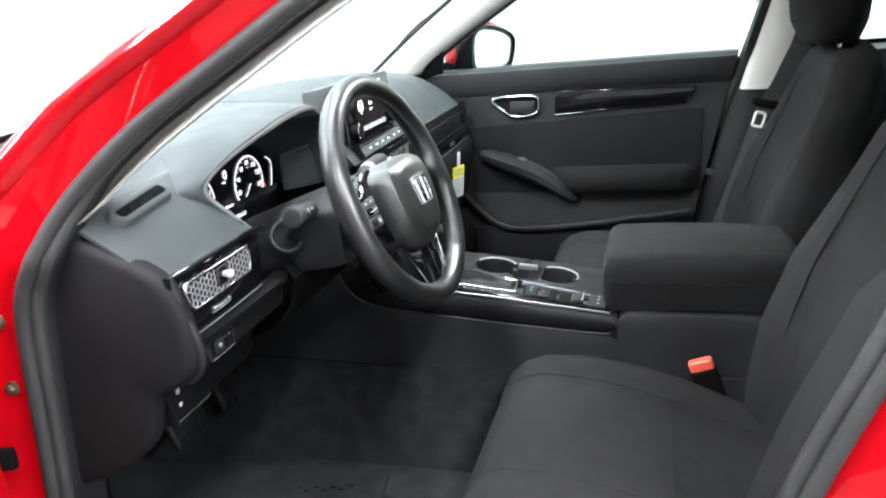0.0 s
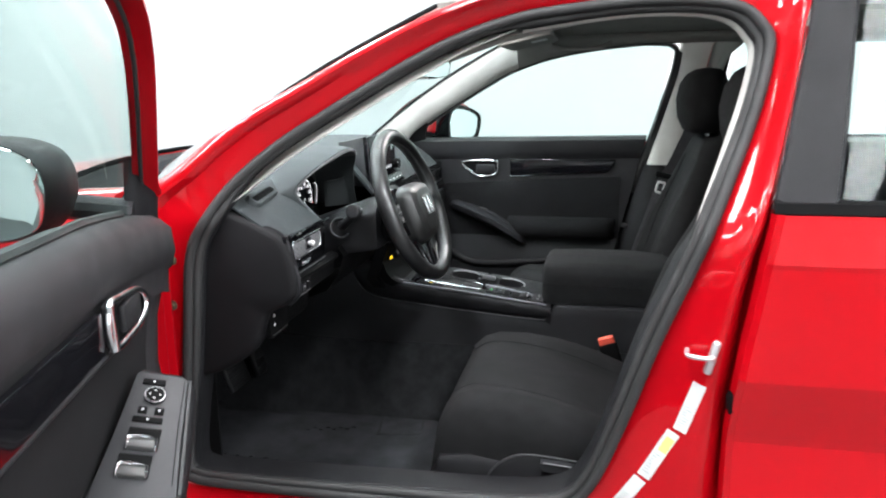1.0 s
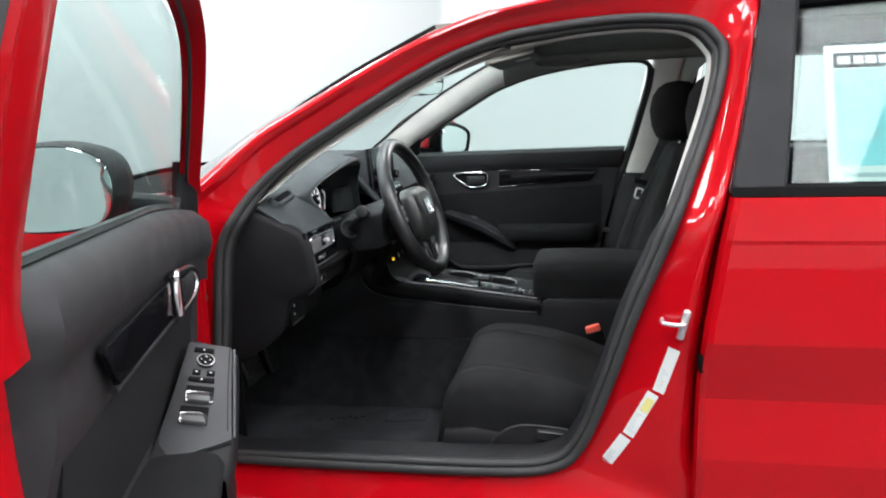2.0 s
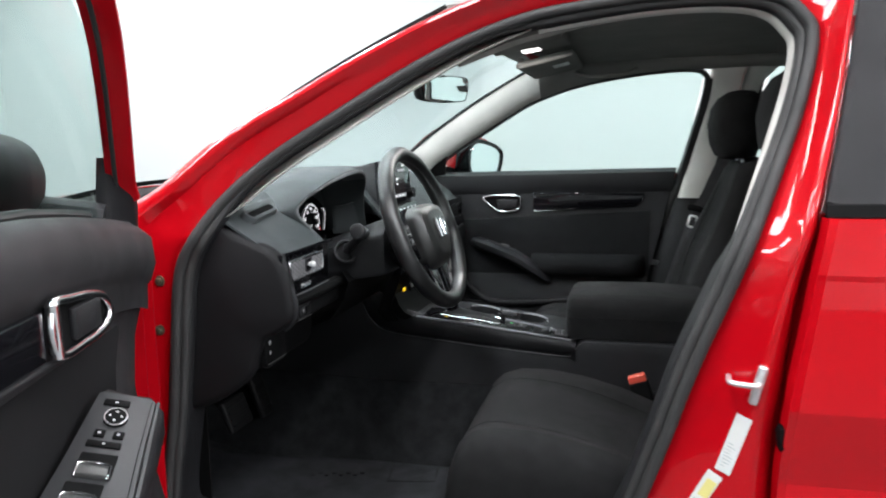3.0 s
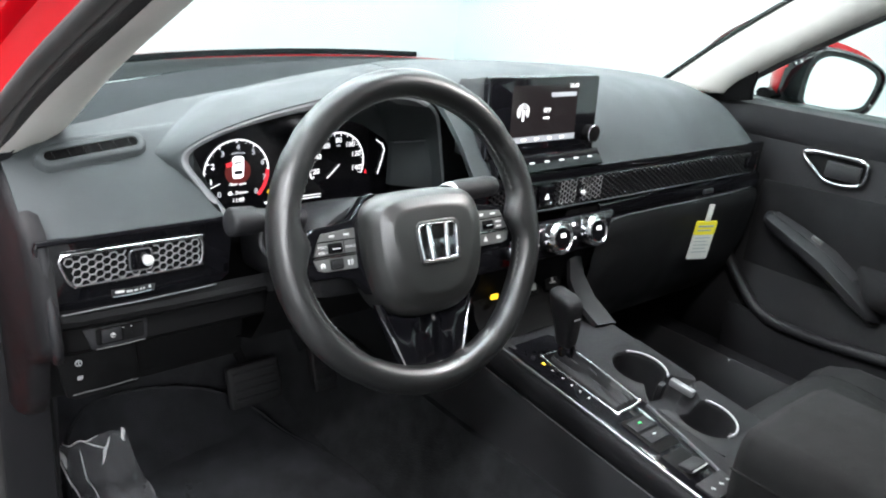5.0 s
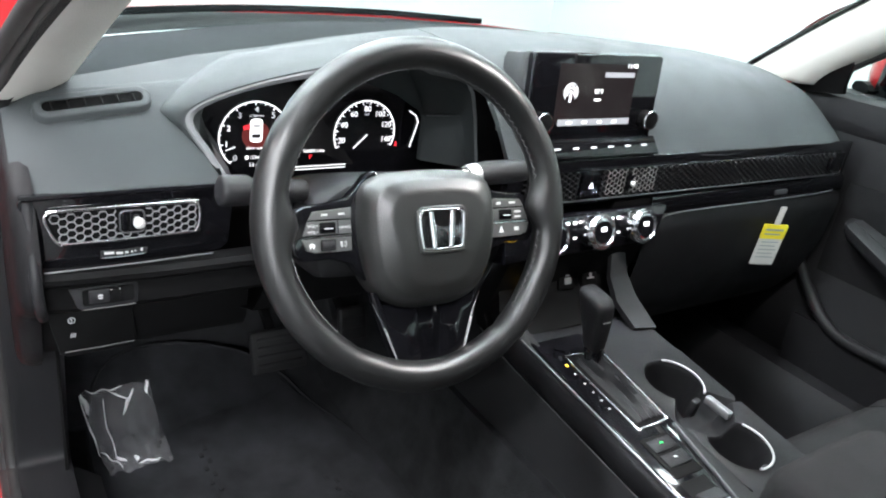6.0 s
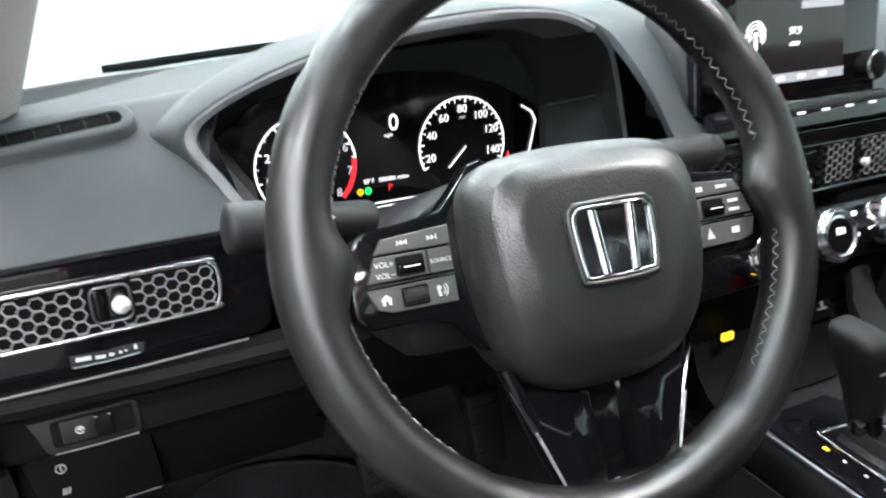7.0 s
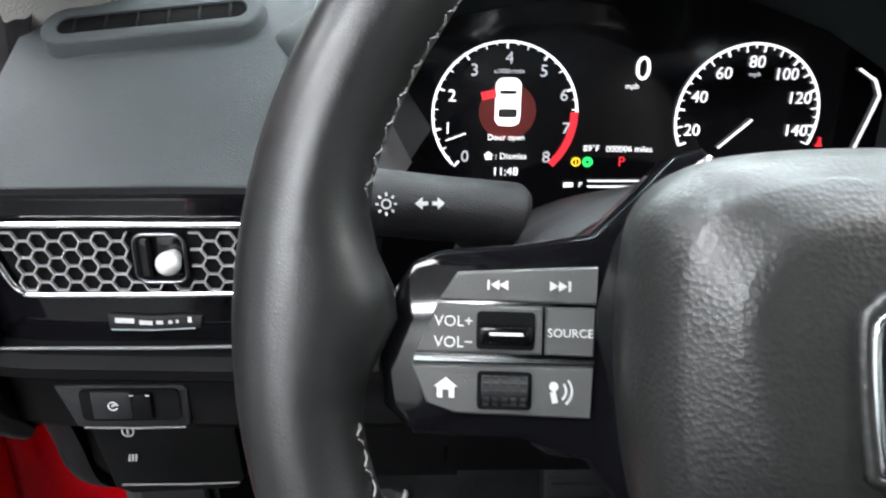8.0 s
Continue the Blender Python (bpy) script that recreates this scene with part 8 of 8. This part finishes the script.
tube(bm, [CMX @ Vector(p) for p in ((0.285, -0.010, 0.003), (0.36, -0.022, 0.003), (0.445, -0.040, 0.003))], 0.0026, 6)
part("bright_edge", bm, M_DARKCHROME, con, "bright edge line")
# cup holders sunk in the console top
for cx, cy, r, x0, x1 in ((CUP1[0], CUP1[1], 0.041, WX0 - 0.002, 0.2795), (CUP2[0], CUP2[1], 0.041, 0.2795, WX1 + 0.002)):
    ring, box = [], []
    for k in range(48):
        a = radians(7.5 * k)
        c, s = math.cos(a), math.sin(a)
        q = min((((x1 if c > 0 else x0) - cx) / c) if abs(c) > 1e-6 else 9, ((((WY1 + 0.002) if s > 0 else (WY0 - 0.002)) - cy) / s) if abs(s) > 1e-6 else 9)
        ring.append((c, s))
        box.append((cx + q * c, cy + q * s))
    way = 1 if cx < 0.28 else -1
    dip = [0.030 * max(0.0, min(1.0, (c * way - 0.74) / 0.14)) for c, s in ring]
    bm = B()
    loft(bm, [[CMX @ Vector((bx, by, -0.002 - e)) for (bx, by), e in zip(box, dip)]] + [[CMX @ Vector((cx + r * k * c, cy + r * k * s, min(z, z - e + max(0.0, -0.03 - z)) if z > -0.03 else z)) for (c, s), e in zip(ring, dip)] for k, z in ((1.10, -0.001), (1.05, 0.001), (1.0, -0.0015), (0.985, -0.008), (0.94, -0.066), (0.5, -0.067), (0.02, -0.067))], closed=True, cap=False)
    ch = part("cup_holder", bm, M_TRIM, con, "round black cup holder", 45)
    bm = B()
    tube(bm, [CMX @ Vector((cx + r * 1.04 * math.cos(radians(a)), cy + r * 1.04 * math.sin(radians(a)), 0.0012)) for a in (range(32, 165, 7) if way > 0 else range(-15, 128, 7))], 0.0017, 6)
    part("cup_rim", bm, M_GRILLE, ch, "dark chrome rim")
    bm = B()
    rbox(bm, (0.010, 0.016, 0.034), CMX @ Matrix.Translation((cx, cy, 0)) @ pose(0.0385, 0.008, -0.022, 0, 0, 12), 0.003)
    part("cup_grip", bm, M_TRIM2, ch)
bm = B()
rbox(bm, (0.040, 0.012, 0.012), CMX @ pose(0.2795, 0.088, -0.003, 0, 0, 6), 0.003)
part("cup_divider", bm, M_LIP, con, "grey divider between the cup holders")

gear = thing("gear_selector", "black gear selector lever with a rounded grip", "gear lever", (0.151, -0.036, 0.62))
bm = B()
tube(bm, [(0.153, -0.035, 0.612), (0.1525, -0.036, 0.628), (0.151, -0.039, 0.650)], [0.0140, 0.0125, 0.0118], 16)
part("shaft", bm, M_TRIM2, gear)
bm = B()
loft(bm, [[Vector((x + r * math.cos(t), y + r * math.sin(t), z)) for t in (2 * math.pi * j / 24 for j in range(24))] for x, y, z, r in ((0.1525, -0.036, 0.626, 0.0128), (0.1525, -0.036, 0.627, 0.0140), (0.1520, -0.0368, 0.634, 0.0142), (0.1518, -0.0373, 0.638, 0.0132), (0.1516, -0.0375, 0.640, 0.0136), (0.1512, -0.0385, 0.647, 0.0134), (0.151, -0.039, 0.648, 0.0122))], closed=True)
part("collar", bm, M_GLOSS, gear, "glossy ringed collar", 40)
bm = B()
rows = []
for x, y, z, w, d in ((0.151, -0.039, 0.646, 0.0116, 0.0125), (0.151, -0.040, 0.652, 0.0128, 0.0140), (0.151, -0.0415, 0.664, 0.0138, 0.0156), (0.150, -0.0435, 0.680, 0.0150, 0.0182), (0.149, -0.046, 0.696, 0.0166, 0.0212), (0.147, -0.048, 0.710, 0.0180, 0.0236), (0.146, -0.049, 0.719, 0.0182, 0.0240), (0.145, -0.0495, 0.7255, 0.0166, 0.0222), (0.144, -0.050, 0.7290, 0.0130, 0.0180), (0.143, -0.050, 0.7305, 0.0070, 0.0100), (0.143, -0.050, 0.7308, 0.002, 0.003)):
    rows.append([Vector((x + d * math.copysign(abs(math.cos(t)) ** 0.6, math.cos(t)), y + w * math.copysign(abs(math.sin(t)) ** 0.6, math.sin(t)), z - 0.22 * (d * math.cos(t)) * max(0.0, (z - 0.69) / 0.04))) for t in (2 * math.pi * j / 32 for j in range(32))])
loft(bm, rows, closed=True, cap=True)
part("knob", bm, M_TRIM, gear, "black moulded grip with a slanted top", 60)
bm = B()
rbox(bm, (0.0030, 0.014, 0.0030), pose(0.1690, -0.0465, 0.6965, 0, 8, 0), 0.001)
part("release_button", bm, M_SILVER, gear)
bm = B()
tube(bm, [(0.1635, -0.037, 0.622), (0.1655, -0.038, 0.640), (0.1660, -0.040, 0.652)], 0.0022, 6)
part("release_rod", bm, M_DARK, gear)

arm = thing("armrest_box", "black cloth-topped armrest box between the seats", "armrest", (0.62, 0, 0.40))
bm = B()
rbox(bm, (0.34, 0.215, 0.22), Matrix.Translation((0.64, 0.022, 0.465)), 0.012, 3)
part("box", bm, M_TRIM, arm, "black plastic box")
bm = B()
rows = []
for x, k, dz in ((0.444, 0.82, -0.010), (0.450, 0.93, -0.003), (0.462, 1.0, 0.0), (0.55, 1.0, 0.003), (0.66, 1.0, 0.003), (0.76, 1.0, -0.004), (0.79, 0.9, -0.02)):
    w = 0.104
    rows.append([Vector((x, 0.026 + a * w * k, 0.628 + b * k + dz)) for a, b in ((-1.0, -0.050), (-1.03, -0.010), (-1.02, 0.022), (-0.96, 0.046), (-0.85, 0.056), (0, 0.060), (0.85, 0.056), (0.96, 0.046), (1.02, 0.022), (1.03, -0.010), (1.0, -0.050))])
loft(bm, rows, closed=True, cap=True)
ap = part("lid", bm, M_CLOTH2, arm, "black cloth lid", 60)
bm = B()
tube(bm, [Vector((x, 0.026 - 0.1073, 0.628 + 0.004)) for x in (0.45, 0.55, 0.66, 0.78)], 0.0016, 5)
part("seam", bm, M_CLOTH, ap)

# ---------------------------------------------------------------- seats


def seat_front(name, sgn, label):
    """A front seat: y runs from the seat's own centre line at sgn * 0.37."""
    yc = sgn * 0.37
    t = thing(name, label, "car seat", (0.55, yc, 0.25))

    def P(x, y, z):
        return Vector((x, yc + y, z))

    # cushion: sections from the front to the back
    bm = B()
    rows = []
    for x, zc, zb, w in ((0.250, 0.33, 0.33, 0.190), (0.260, 0.40, 0.40, 0.206), (0.271, 0.452, 0.454, 0.213), (0.287, 0.490, 0.494, 0.218), (0.312, 0.510, 0.517, 0.222), (0.352, 0.520, 0.530, 0.226), (0.42, 0.514, 0.530, 0.228), (0.50, 0.496, 0.518, 0.230), (0.58, 0.470, 0.496, 0.230), (0.66, 0.440, 0.464, 0.228), (0.74, 0.415, 0.43, 0.22), (0.80, 0.40, 0.41, 0.21)):
        lo = 0.33 if x < 0.262 else 0.36
        rows.append([P(x, a * w, z) for a, z in ((-0.98, lo - 0.03), (-1.04, (zb + lo) / 2), (-1.03, zb - 0.030), (-0.96, zb - 0.010), (-0.84, zb), (-0.70, zb - 0.006), (-0.56, zc - 0.001), (-0.30, zc), (0, zc + 0.001), (0.30, zc), (0.56, zc - 0.001), (0.70, zb - 0.006), (0.84, zb), (0.96, zb - 0.010), (1.03, zb - 0.030), (1.04, (zb + lo) / 2), (0.98, lo - 0.03))])
    loft(bm, rows, cap=True)
    cu = part("cushion", bm, M_CLOTH2, t, "dark grey woven cloth cushion", 70)
    for a in (-0.61, 0.61):
        bm = B()
        tube(bm, cr([P(x, a * w, z + 0.001) for x, z, w in ((0.290, 0.495, 0.218), (0.352, 0.522, 0.226), (0.50, 0.503, 0.230), (0.66, 0.448, 0.228), (0.78, 0.405, 0.21))], 5), 0.0006, 5)
        part("seam", bm, M_CLOTH2, cu)
    bm = B()
    tube(bm, [P(0.565, a * 0.228, 0.476 + 0.004 * abs(a)) for a in (-0.58, -0.3, 0, 0.3, 0.58)], 0.0008, 5)
    part("seam", bm, M_CLOTH2, cu)
    # backrest
    bm = B()
    rows = []
    for x, z, w, th in ((0.745, 0.36, 0.20, 0.10), (0.735, 0.42, 0.225, 0.11), (0.742, 0.50, 0.240, 0.115), (0.758, 0.60, 0.248, 0.12), (0.787, 0.72, 0.242, 0.12), (0.824, 0.84, 0.215, 0.11), (0.850, 0.92, 0.185, 0.095), (0.864, 0.965, 0.150, 0.075), (0.875, 0.985, 0.11, 0.05), (0.885, 0.990, 0.04, 0.02)):
        b = 0.055 * min(1, th / 0.11) * max(0.25, min(1.0, 1.0 - (z - 0.66) * 3.6))
        rows.append([P(x + dx, a * w, z + dz) for a, dx, dz in ((0, 0.0, 0), (0.35, -0.002, 0), (0.58, -0.006, 0), (0.74, -b * 0.85, -0.002), (0.90, -b, -0.004), (1.0, -b * 0.55, 0), (1.02, 0.02, 0), (0.98, th * 0.7, 0.01), (0.80, th, 0.015), (0, th * 1.05, 0.015), (-0.80, th, 0.015), (-0.98, th * 0.7, 0.01), (-1.02, 0.02, 0), (-1.0, -b * 0.55, 0), (-0.90, -b, -0.004), (-0.74, -b * 0.85, -0.002), (-0.58, -0.006, 0), (-0.35, -0.002, 0))])
    loft(bm, rows, closed=True, cap=True)
    bk = part("backrest", bm, M_CLOTH, t, "black woven cloth backrest", 70)
    for a in (-0.66, 0.66):
        bm = B()
        tube(bm, cr([P(x, a * w, z) for x, z, w in ((0.718, 0.47, 0.235), (0.734, 0.60, 0.248), (0.766, 0.72, 0.242), (0.813, 0.84, 0.215), (0.844, 0.925, 0.18))], 5), 0.0018, 5)
        part("seam", bm, M_CLOTH2, bk)
    # headrest on two posts
    bm = B()
    rows = []
    for z, w, f, b in ((0.995, 0.02, 0.868, 0.885), (0.996, 0.075, 0.838, 0.905), (1.005, 0.105, 0.818, 0.920), (1.04, 0.122, 0.802, 0.932), (1.09, 0.128, 0.796, 0.936), (1.135, 0.124, 0.804, 0.934), (1.163, 0.108, 0.822, 0.926), (1.177, 0.078, 0.845, 0.912), (1.182, 0.02, 0.872, 0.885)):
        shift = 0.024 if sgn < 0 else 0.0
        rows.append([P((f + b) / 2 + shift - (b - f) / 2 * math.copysign(abs(math.cos(q)) ** 0.7, math.cos(q)), w * math.copysign(abs(math.sin(q)) ** 0.7, math.sin(q)), z) for q in (2 * math.pi * j / 24 for j in range(24))])
    loft(bm, rows, closed=True, cap=True)
    part("headrest", bm, M_CLOTH, t, "black cloth headrest", 70)
    for y in (-0.05, 0.05):
        bm = B()
        tube(bm, [P(0.885, y, 0.95), P(0.885, y, 1.01)], 0.007, 10)
        part("headrest_post", bm, M_CHROME, t, "steel post")
    # plastic valance with the lift lever on the door side
    bm = B()
    rows = []
    for x, zt in ((0.262, 0.36), (0.28, 0.400), (0.34, 0.41), (0.41, 0.40), (0.45, 0.425), (0.55, 0.42), (0.66, 0.405), (0.78, 0.40)):
        rows.append([P(x, sgn * y, z) for y, z in ((0.20, zt), (0.232, zt - 0.004), (0.240, zt - 0.015), (0.242, 0.32), (0.232, 0.275), (0.20, 0.265))])
    shell(bm, rows, (0, -sgn * 0.006, 0))
    va = part("seat_valance", bm, M_TRIM, t, "black plastic seat side trim", 40)
    bm = B()
    rows = [[P(x, sgn * y, z) for y, z in ((0.244, zc + h), (0.258, zc + h * 0.6), (0.260, zc - h * 0.5), (0.246, zc - h))] for x, zc, h in ((0.49, 0.405, 0.012), (0.53, 0.402, 0.015), (0.62, 0.390, 0.016), (0.70, 0.380, 0.015), (0.715, 0.378, 0.008))]
    loft(bm, rows, closed=True, cap=True)
    part("lift_lever", bm, M_TRIM2, va, "grey lift lever")
    bm = B()
    tube(bm, cr([P(x, sgn * 0.2445, z) for x, z in ((0.375, 0.330), (0.385, 0.372), (0.410, 0.402), (0.450, 0.4215), (0.52, 0.4205), (0.62, 0.409))], 4), 0.0024, 6)
    part("recess_edge", bm, M_PANELGREY, va, "raised edge of the lever recess", 60)
    # pale tube paints the highlight along the lever's upper edge
    bm = B()
    tube(bm, [P(x, sgn * 0.2600, z) for x, z in ((0.495, 0.4160), (0.55, 0.4115), (0.62, 0.4030), (0.705, 0.3925))], 0.0016, 6)
    part("lever_highlight", bm, M_LIP, va, "painted highlight on the edge of the lift lever", 60)
    for y in (-0.17, 0.17):
        bm = B()
        rbox(bm, (0.60, 0.035, 0.03), Matrix.Translation((0.55, yc + y, 0.262)), 0.006)
        part("rail", bm, M_DARK, t)
    bm = B()
    rbox(bm, (0.50, 0.40, 0.09), Matrix.Translation((0.52, yc, 0.325)), 0.02)
    part("seat_pan", bm, M_DARK, t)
    return t


seat_front("driver_seat", -1, "black and dark grey cloth driver's seat")
seat_front("passenger_seat", 1, "black and dark grey cloth passenger seat")


def buckle(x, y, z, lean):
    t = thing("belt_buckle", "black seat belt buckle with a red release button", "belt buckle", (x, y, z - 0.1), "belt buckles")
    m = pose(x, y, z, 0, lean, 0)
    bm = B()
    rbox(bm, (0.046, 0.026, 0.075), m @ Matrix.Translation((0, 0, -0.048)), 0.007, 3)
    part("case", bm, M_DARK, t)
    bm = B()
    rbox(bm, (0.040, 0.020, 0.022), m @ Matrix.Translation((0, 0, -0.006)), 0.004, 3)
    part("release_button", bm, M_ORANGE, t, "red release button")
    bm = B()
    tube(bm, [m @ Vector((0, 0, -0.08)), m @ Vector((0.01, 0.0, -0.15)), m @ Vector((0.03, 0.01, -0.2))], 0.016, 8, flat=0.35)
    part("stem", bm, M_BELT, t)


buckle(0.612, -0.140, 0.512, -18)
buckle(0.640, 0.150, 0.500, -18)

belt = thing("seat_belt", "black woven belt hanging on the far pillar with a steel tongue", "seat belt", (0.80, 0.68, 0.40))
bm = B()
rows = [[Vector((x - 0.024, y, z)), Vector((x + 0.024, y - 0.002, z))] for x, y, z in ((0.905, 0.622, 1.14), (0.893, 0.655, 1.06), (0.872, 0.690, 0.97), (0.835, 0.714, 0.875), (0.800, 0.726, 0.81), (0.768, 0.722, 0.70), (0.71, 0.722, 0.52), (0.67, 0.722, 0.38))]
shell(bm, rows, (0.0, -0.0025, 0))
part("webbing", bm, M_BELT, belt, "black woven webbing")
bm = B()
tm = pose(0.786, 0.714, 0.783, 90, 0, 0) @ Matrix.Rotation(radians(-14), 4, "Z")
tube(bm, [tm @ Vector((x, y, 0)) for x, y in rrect(0.024, 0.036, 0.005, 4)], 0.0042, 6, closed=True)
part("tongue", bm, M_KNOB, belt, "steel tongue")
bm = B()
rbox(bm, (0.070, 0.016, 0.020), pose(0.802, 0.712, 0.825, 0, 14, 0), 0.006)
part("tongue_grip", bm, M_DARK, belt)
bm = B()
rbox(bm, (0.030, 0.010, 0.018), pose(0.668, 0.748, 0.640, 0, 14, 0), 0.004)
part("webbing_guide", bm, M_PANELGREY, belt)
bm = B()
rbox(bm, (0.030, 0.018, 0.045), pose(0.640, 0.715, 0.475), 0.008)
part("anchor", bm, M_STEEL, belt, "steel floor anchor")

# ---------------------------------------------------------------- overhead
rv = thing("rear_view_mirror", "black framed interior mirror hanging from the windscreen", "mirror", (0.16, -0.03, 1.22))
mx = Vector((0.30, 0.953, 0.03)).normalized()
mz = Vector((0.953, -0.30, -0.08)).normalized()
mz = (mz - mx * mz.dot(mx)).normalized()
RM = axes((0.120, 0.050, 1.192), mx, mz.cross(mx), mz)
RO = [(p.x, p.y) for p in cr([(-0.118, 0.010, 0), (-0.108, 0.029, 0), (-0.04, 0.034, 0), (0.06, 0.034, 0), (0.112, 0.029, 0), (0.120, 0.008, 0), (0.112, -0.024, 0), (0.09, -0.031, 0), (0.0, -0.034, 0), (-0.09, -0.031, 0), (-0.112, -0.020, 0)], 4, True)]
bm = B()
rows = [[RM @ Vector((x * k, y * k, z)) for x, y in RO] for k, z in ((0.6, -0.035), (0.9, -0.025), (1.0, -0.008), (1.0, 0.002), (0.955, 0.003))]
loft(bm, rows, closed=True, cap=True)
part("housing", bm, M_DARK, rv, "black mirror housing", 50)
bm = B()
rows = [[RM @ Vector((x * k, y * k, z)) for x, y in RO] for k, z in ((0.945, 0.0032), (0.94, 0.0036))]
loft(bm, rows, closed=True, cap=True)
part("mirror_glass", bm, M_MIRROR, rv, "silvered mirror glass")
bm = B()
tube(bm, [(0.095, 0.048, 1.195), (0.075, 0.035, 1.222), (0.070, 0.02, 1.252)], 0.012, 8)
rbox(bm, (0.10, 0.08, 0.05), pose(0.070, 0.0, 1.248, 0, -32, 0), 0.018, 3)
part("stem", bm, M_DARK, rv, "black stem and camera cover")

oc = thing("overhead_console", "grey overhead console with two lit map lamps", "overhead console", (0.34, 0.0, 1.27))
bm = B()
rbox(bm, (0.16, 0.20, 0.030), pose(0.36, 0.0, 1.297, 0, -8, 0), 0.010, 3)
part("housing", bm, M_HEADLINER, oc)
for y in (-0.05, 0.05):
    bm = B()
    rbox(bm, (0.045, 0.050, 0.006), pose(0.345, y, 1.2795, 0, -8, 0), 0.002)
    part("map_lamp", bm, M_DOMELIT, oc, "lit map lamp")
    la = bpy.data.lights.new("map_lamp_light", "AREA")
    la.shape, la.size, la.energy, la.color = "SQUARE", 0.045, MAP_WATTS, (1.0, 0.98, 0.93)
    o = new("map_lamp_light", la)
    o.matrix_world = pose(0.345, y, 1.270, 0, -8, 0)
    tagged(o, kind="structure")
for y in (-0.34, 0.34):
    t = thing("sun_visor", "grey folded sun visor" + (" with a white label" if y > 0 else ""), "sun visor", (0.36, y, 1.28))
    bm = B()
    rbox(bm, (0.155, 0.36, 0.018), pose(0.365, y, 1.278 - 0.01, 0, -12, 0), 0.008, 3)
    part("visor_board", bm, M_HEADLINER, t)
    if y > 0:
        bm = B()
        rbox(bm, (0.045, 0.075, 0.0015), pose(0.395, y - 0.03, 1.2655, 0, -12, 0), 0.0)
        part("label", bm, M_PAPER, t, "white label")
    bm = B()
    tube(bm, [(0.30, y - 0.18, 1.27), (0.30, y + 0.18, 1.27)], 0.006, 8)
    part("hinge_rod", bm, M_HEADLINER, t)
bm = B()
tube(bm, cr([(0.42, 0.545, 1.262), (0.46, 0.525, 1.248), (0.56, 0.525, 1.250), (0.60, 0.545, 1.266)], 5), 0.010, 8, flat=0.7)
single("grab_rail", bm, M_HEADLINER, "grey folding grab rail above the far door", "grab rail")

# hanging tag on the glove box knob
tg = thing("hang_tag", "yellow and white paper tag hanging from the glove box", "paper tag", (0.04, 0.50, 0.74))
tx = Vector((0.35, 0.93, 0.0)).normalized()
tz = Vector((0.10, -0.06, 0.99)).normalized()
tz = (tz - tx * tz.dot(tx)).normalized()
TM = axes((0.035, 0.500, 0.735), tx, tz, tx.cross(tz))
bm = B()
prism(bm, rrect(0.050, 0.085, 0.003, 3, 0, -0.052), 0.001, TM)
part("paper", bm, M_PAPER, tg)
bm = B()
prism(bm, rrect(0.0505, 0.030, 0.003, 3, 0, -0.024), 0.0016, TM @ Matrix.Translation((0, 0, -0.0003)))
part("yellow_field", bm, M_YELLOW, tg, "yellow field")
bm = B()
for k in range(5):
    bar(bm, TM, -0.018, -0.046 - 0.008 * k, 0.018 - 0.004 * (k % 2), -0.046 - 0.008 * k, 0.002, 0.001, 0.0004)
bar(bm, TM, -0.018, -0.020, 0.018, -0.020, 0.004, 0.0013, 0.0004)
bar(bm, TM, -0.018, -0.029, 0.014, -0.029, 0.003, 0.0013, 0.0004)
part("print_lines", bm, M_GREYINK, tg)
bm = B()
shell(bm, [[TM @ Vector((x, y, 0.0)) for y in (-0.012, 0.028)] for x in (-0.006, 0.006)], (0.001, 0, 0))
part("strap", bm, M_PAPER, tg, "white paper strap")
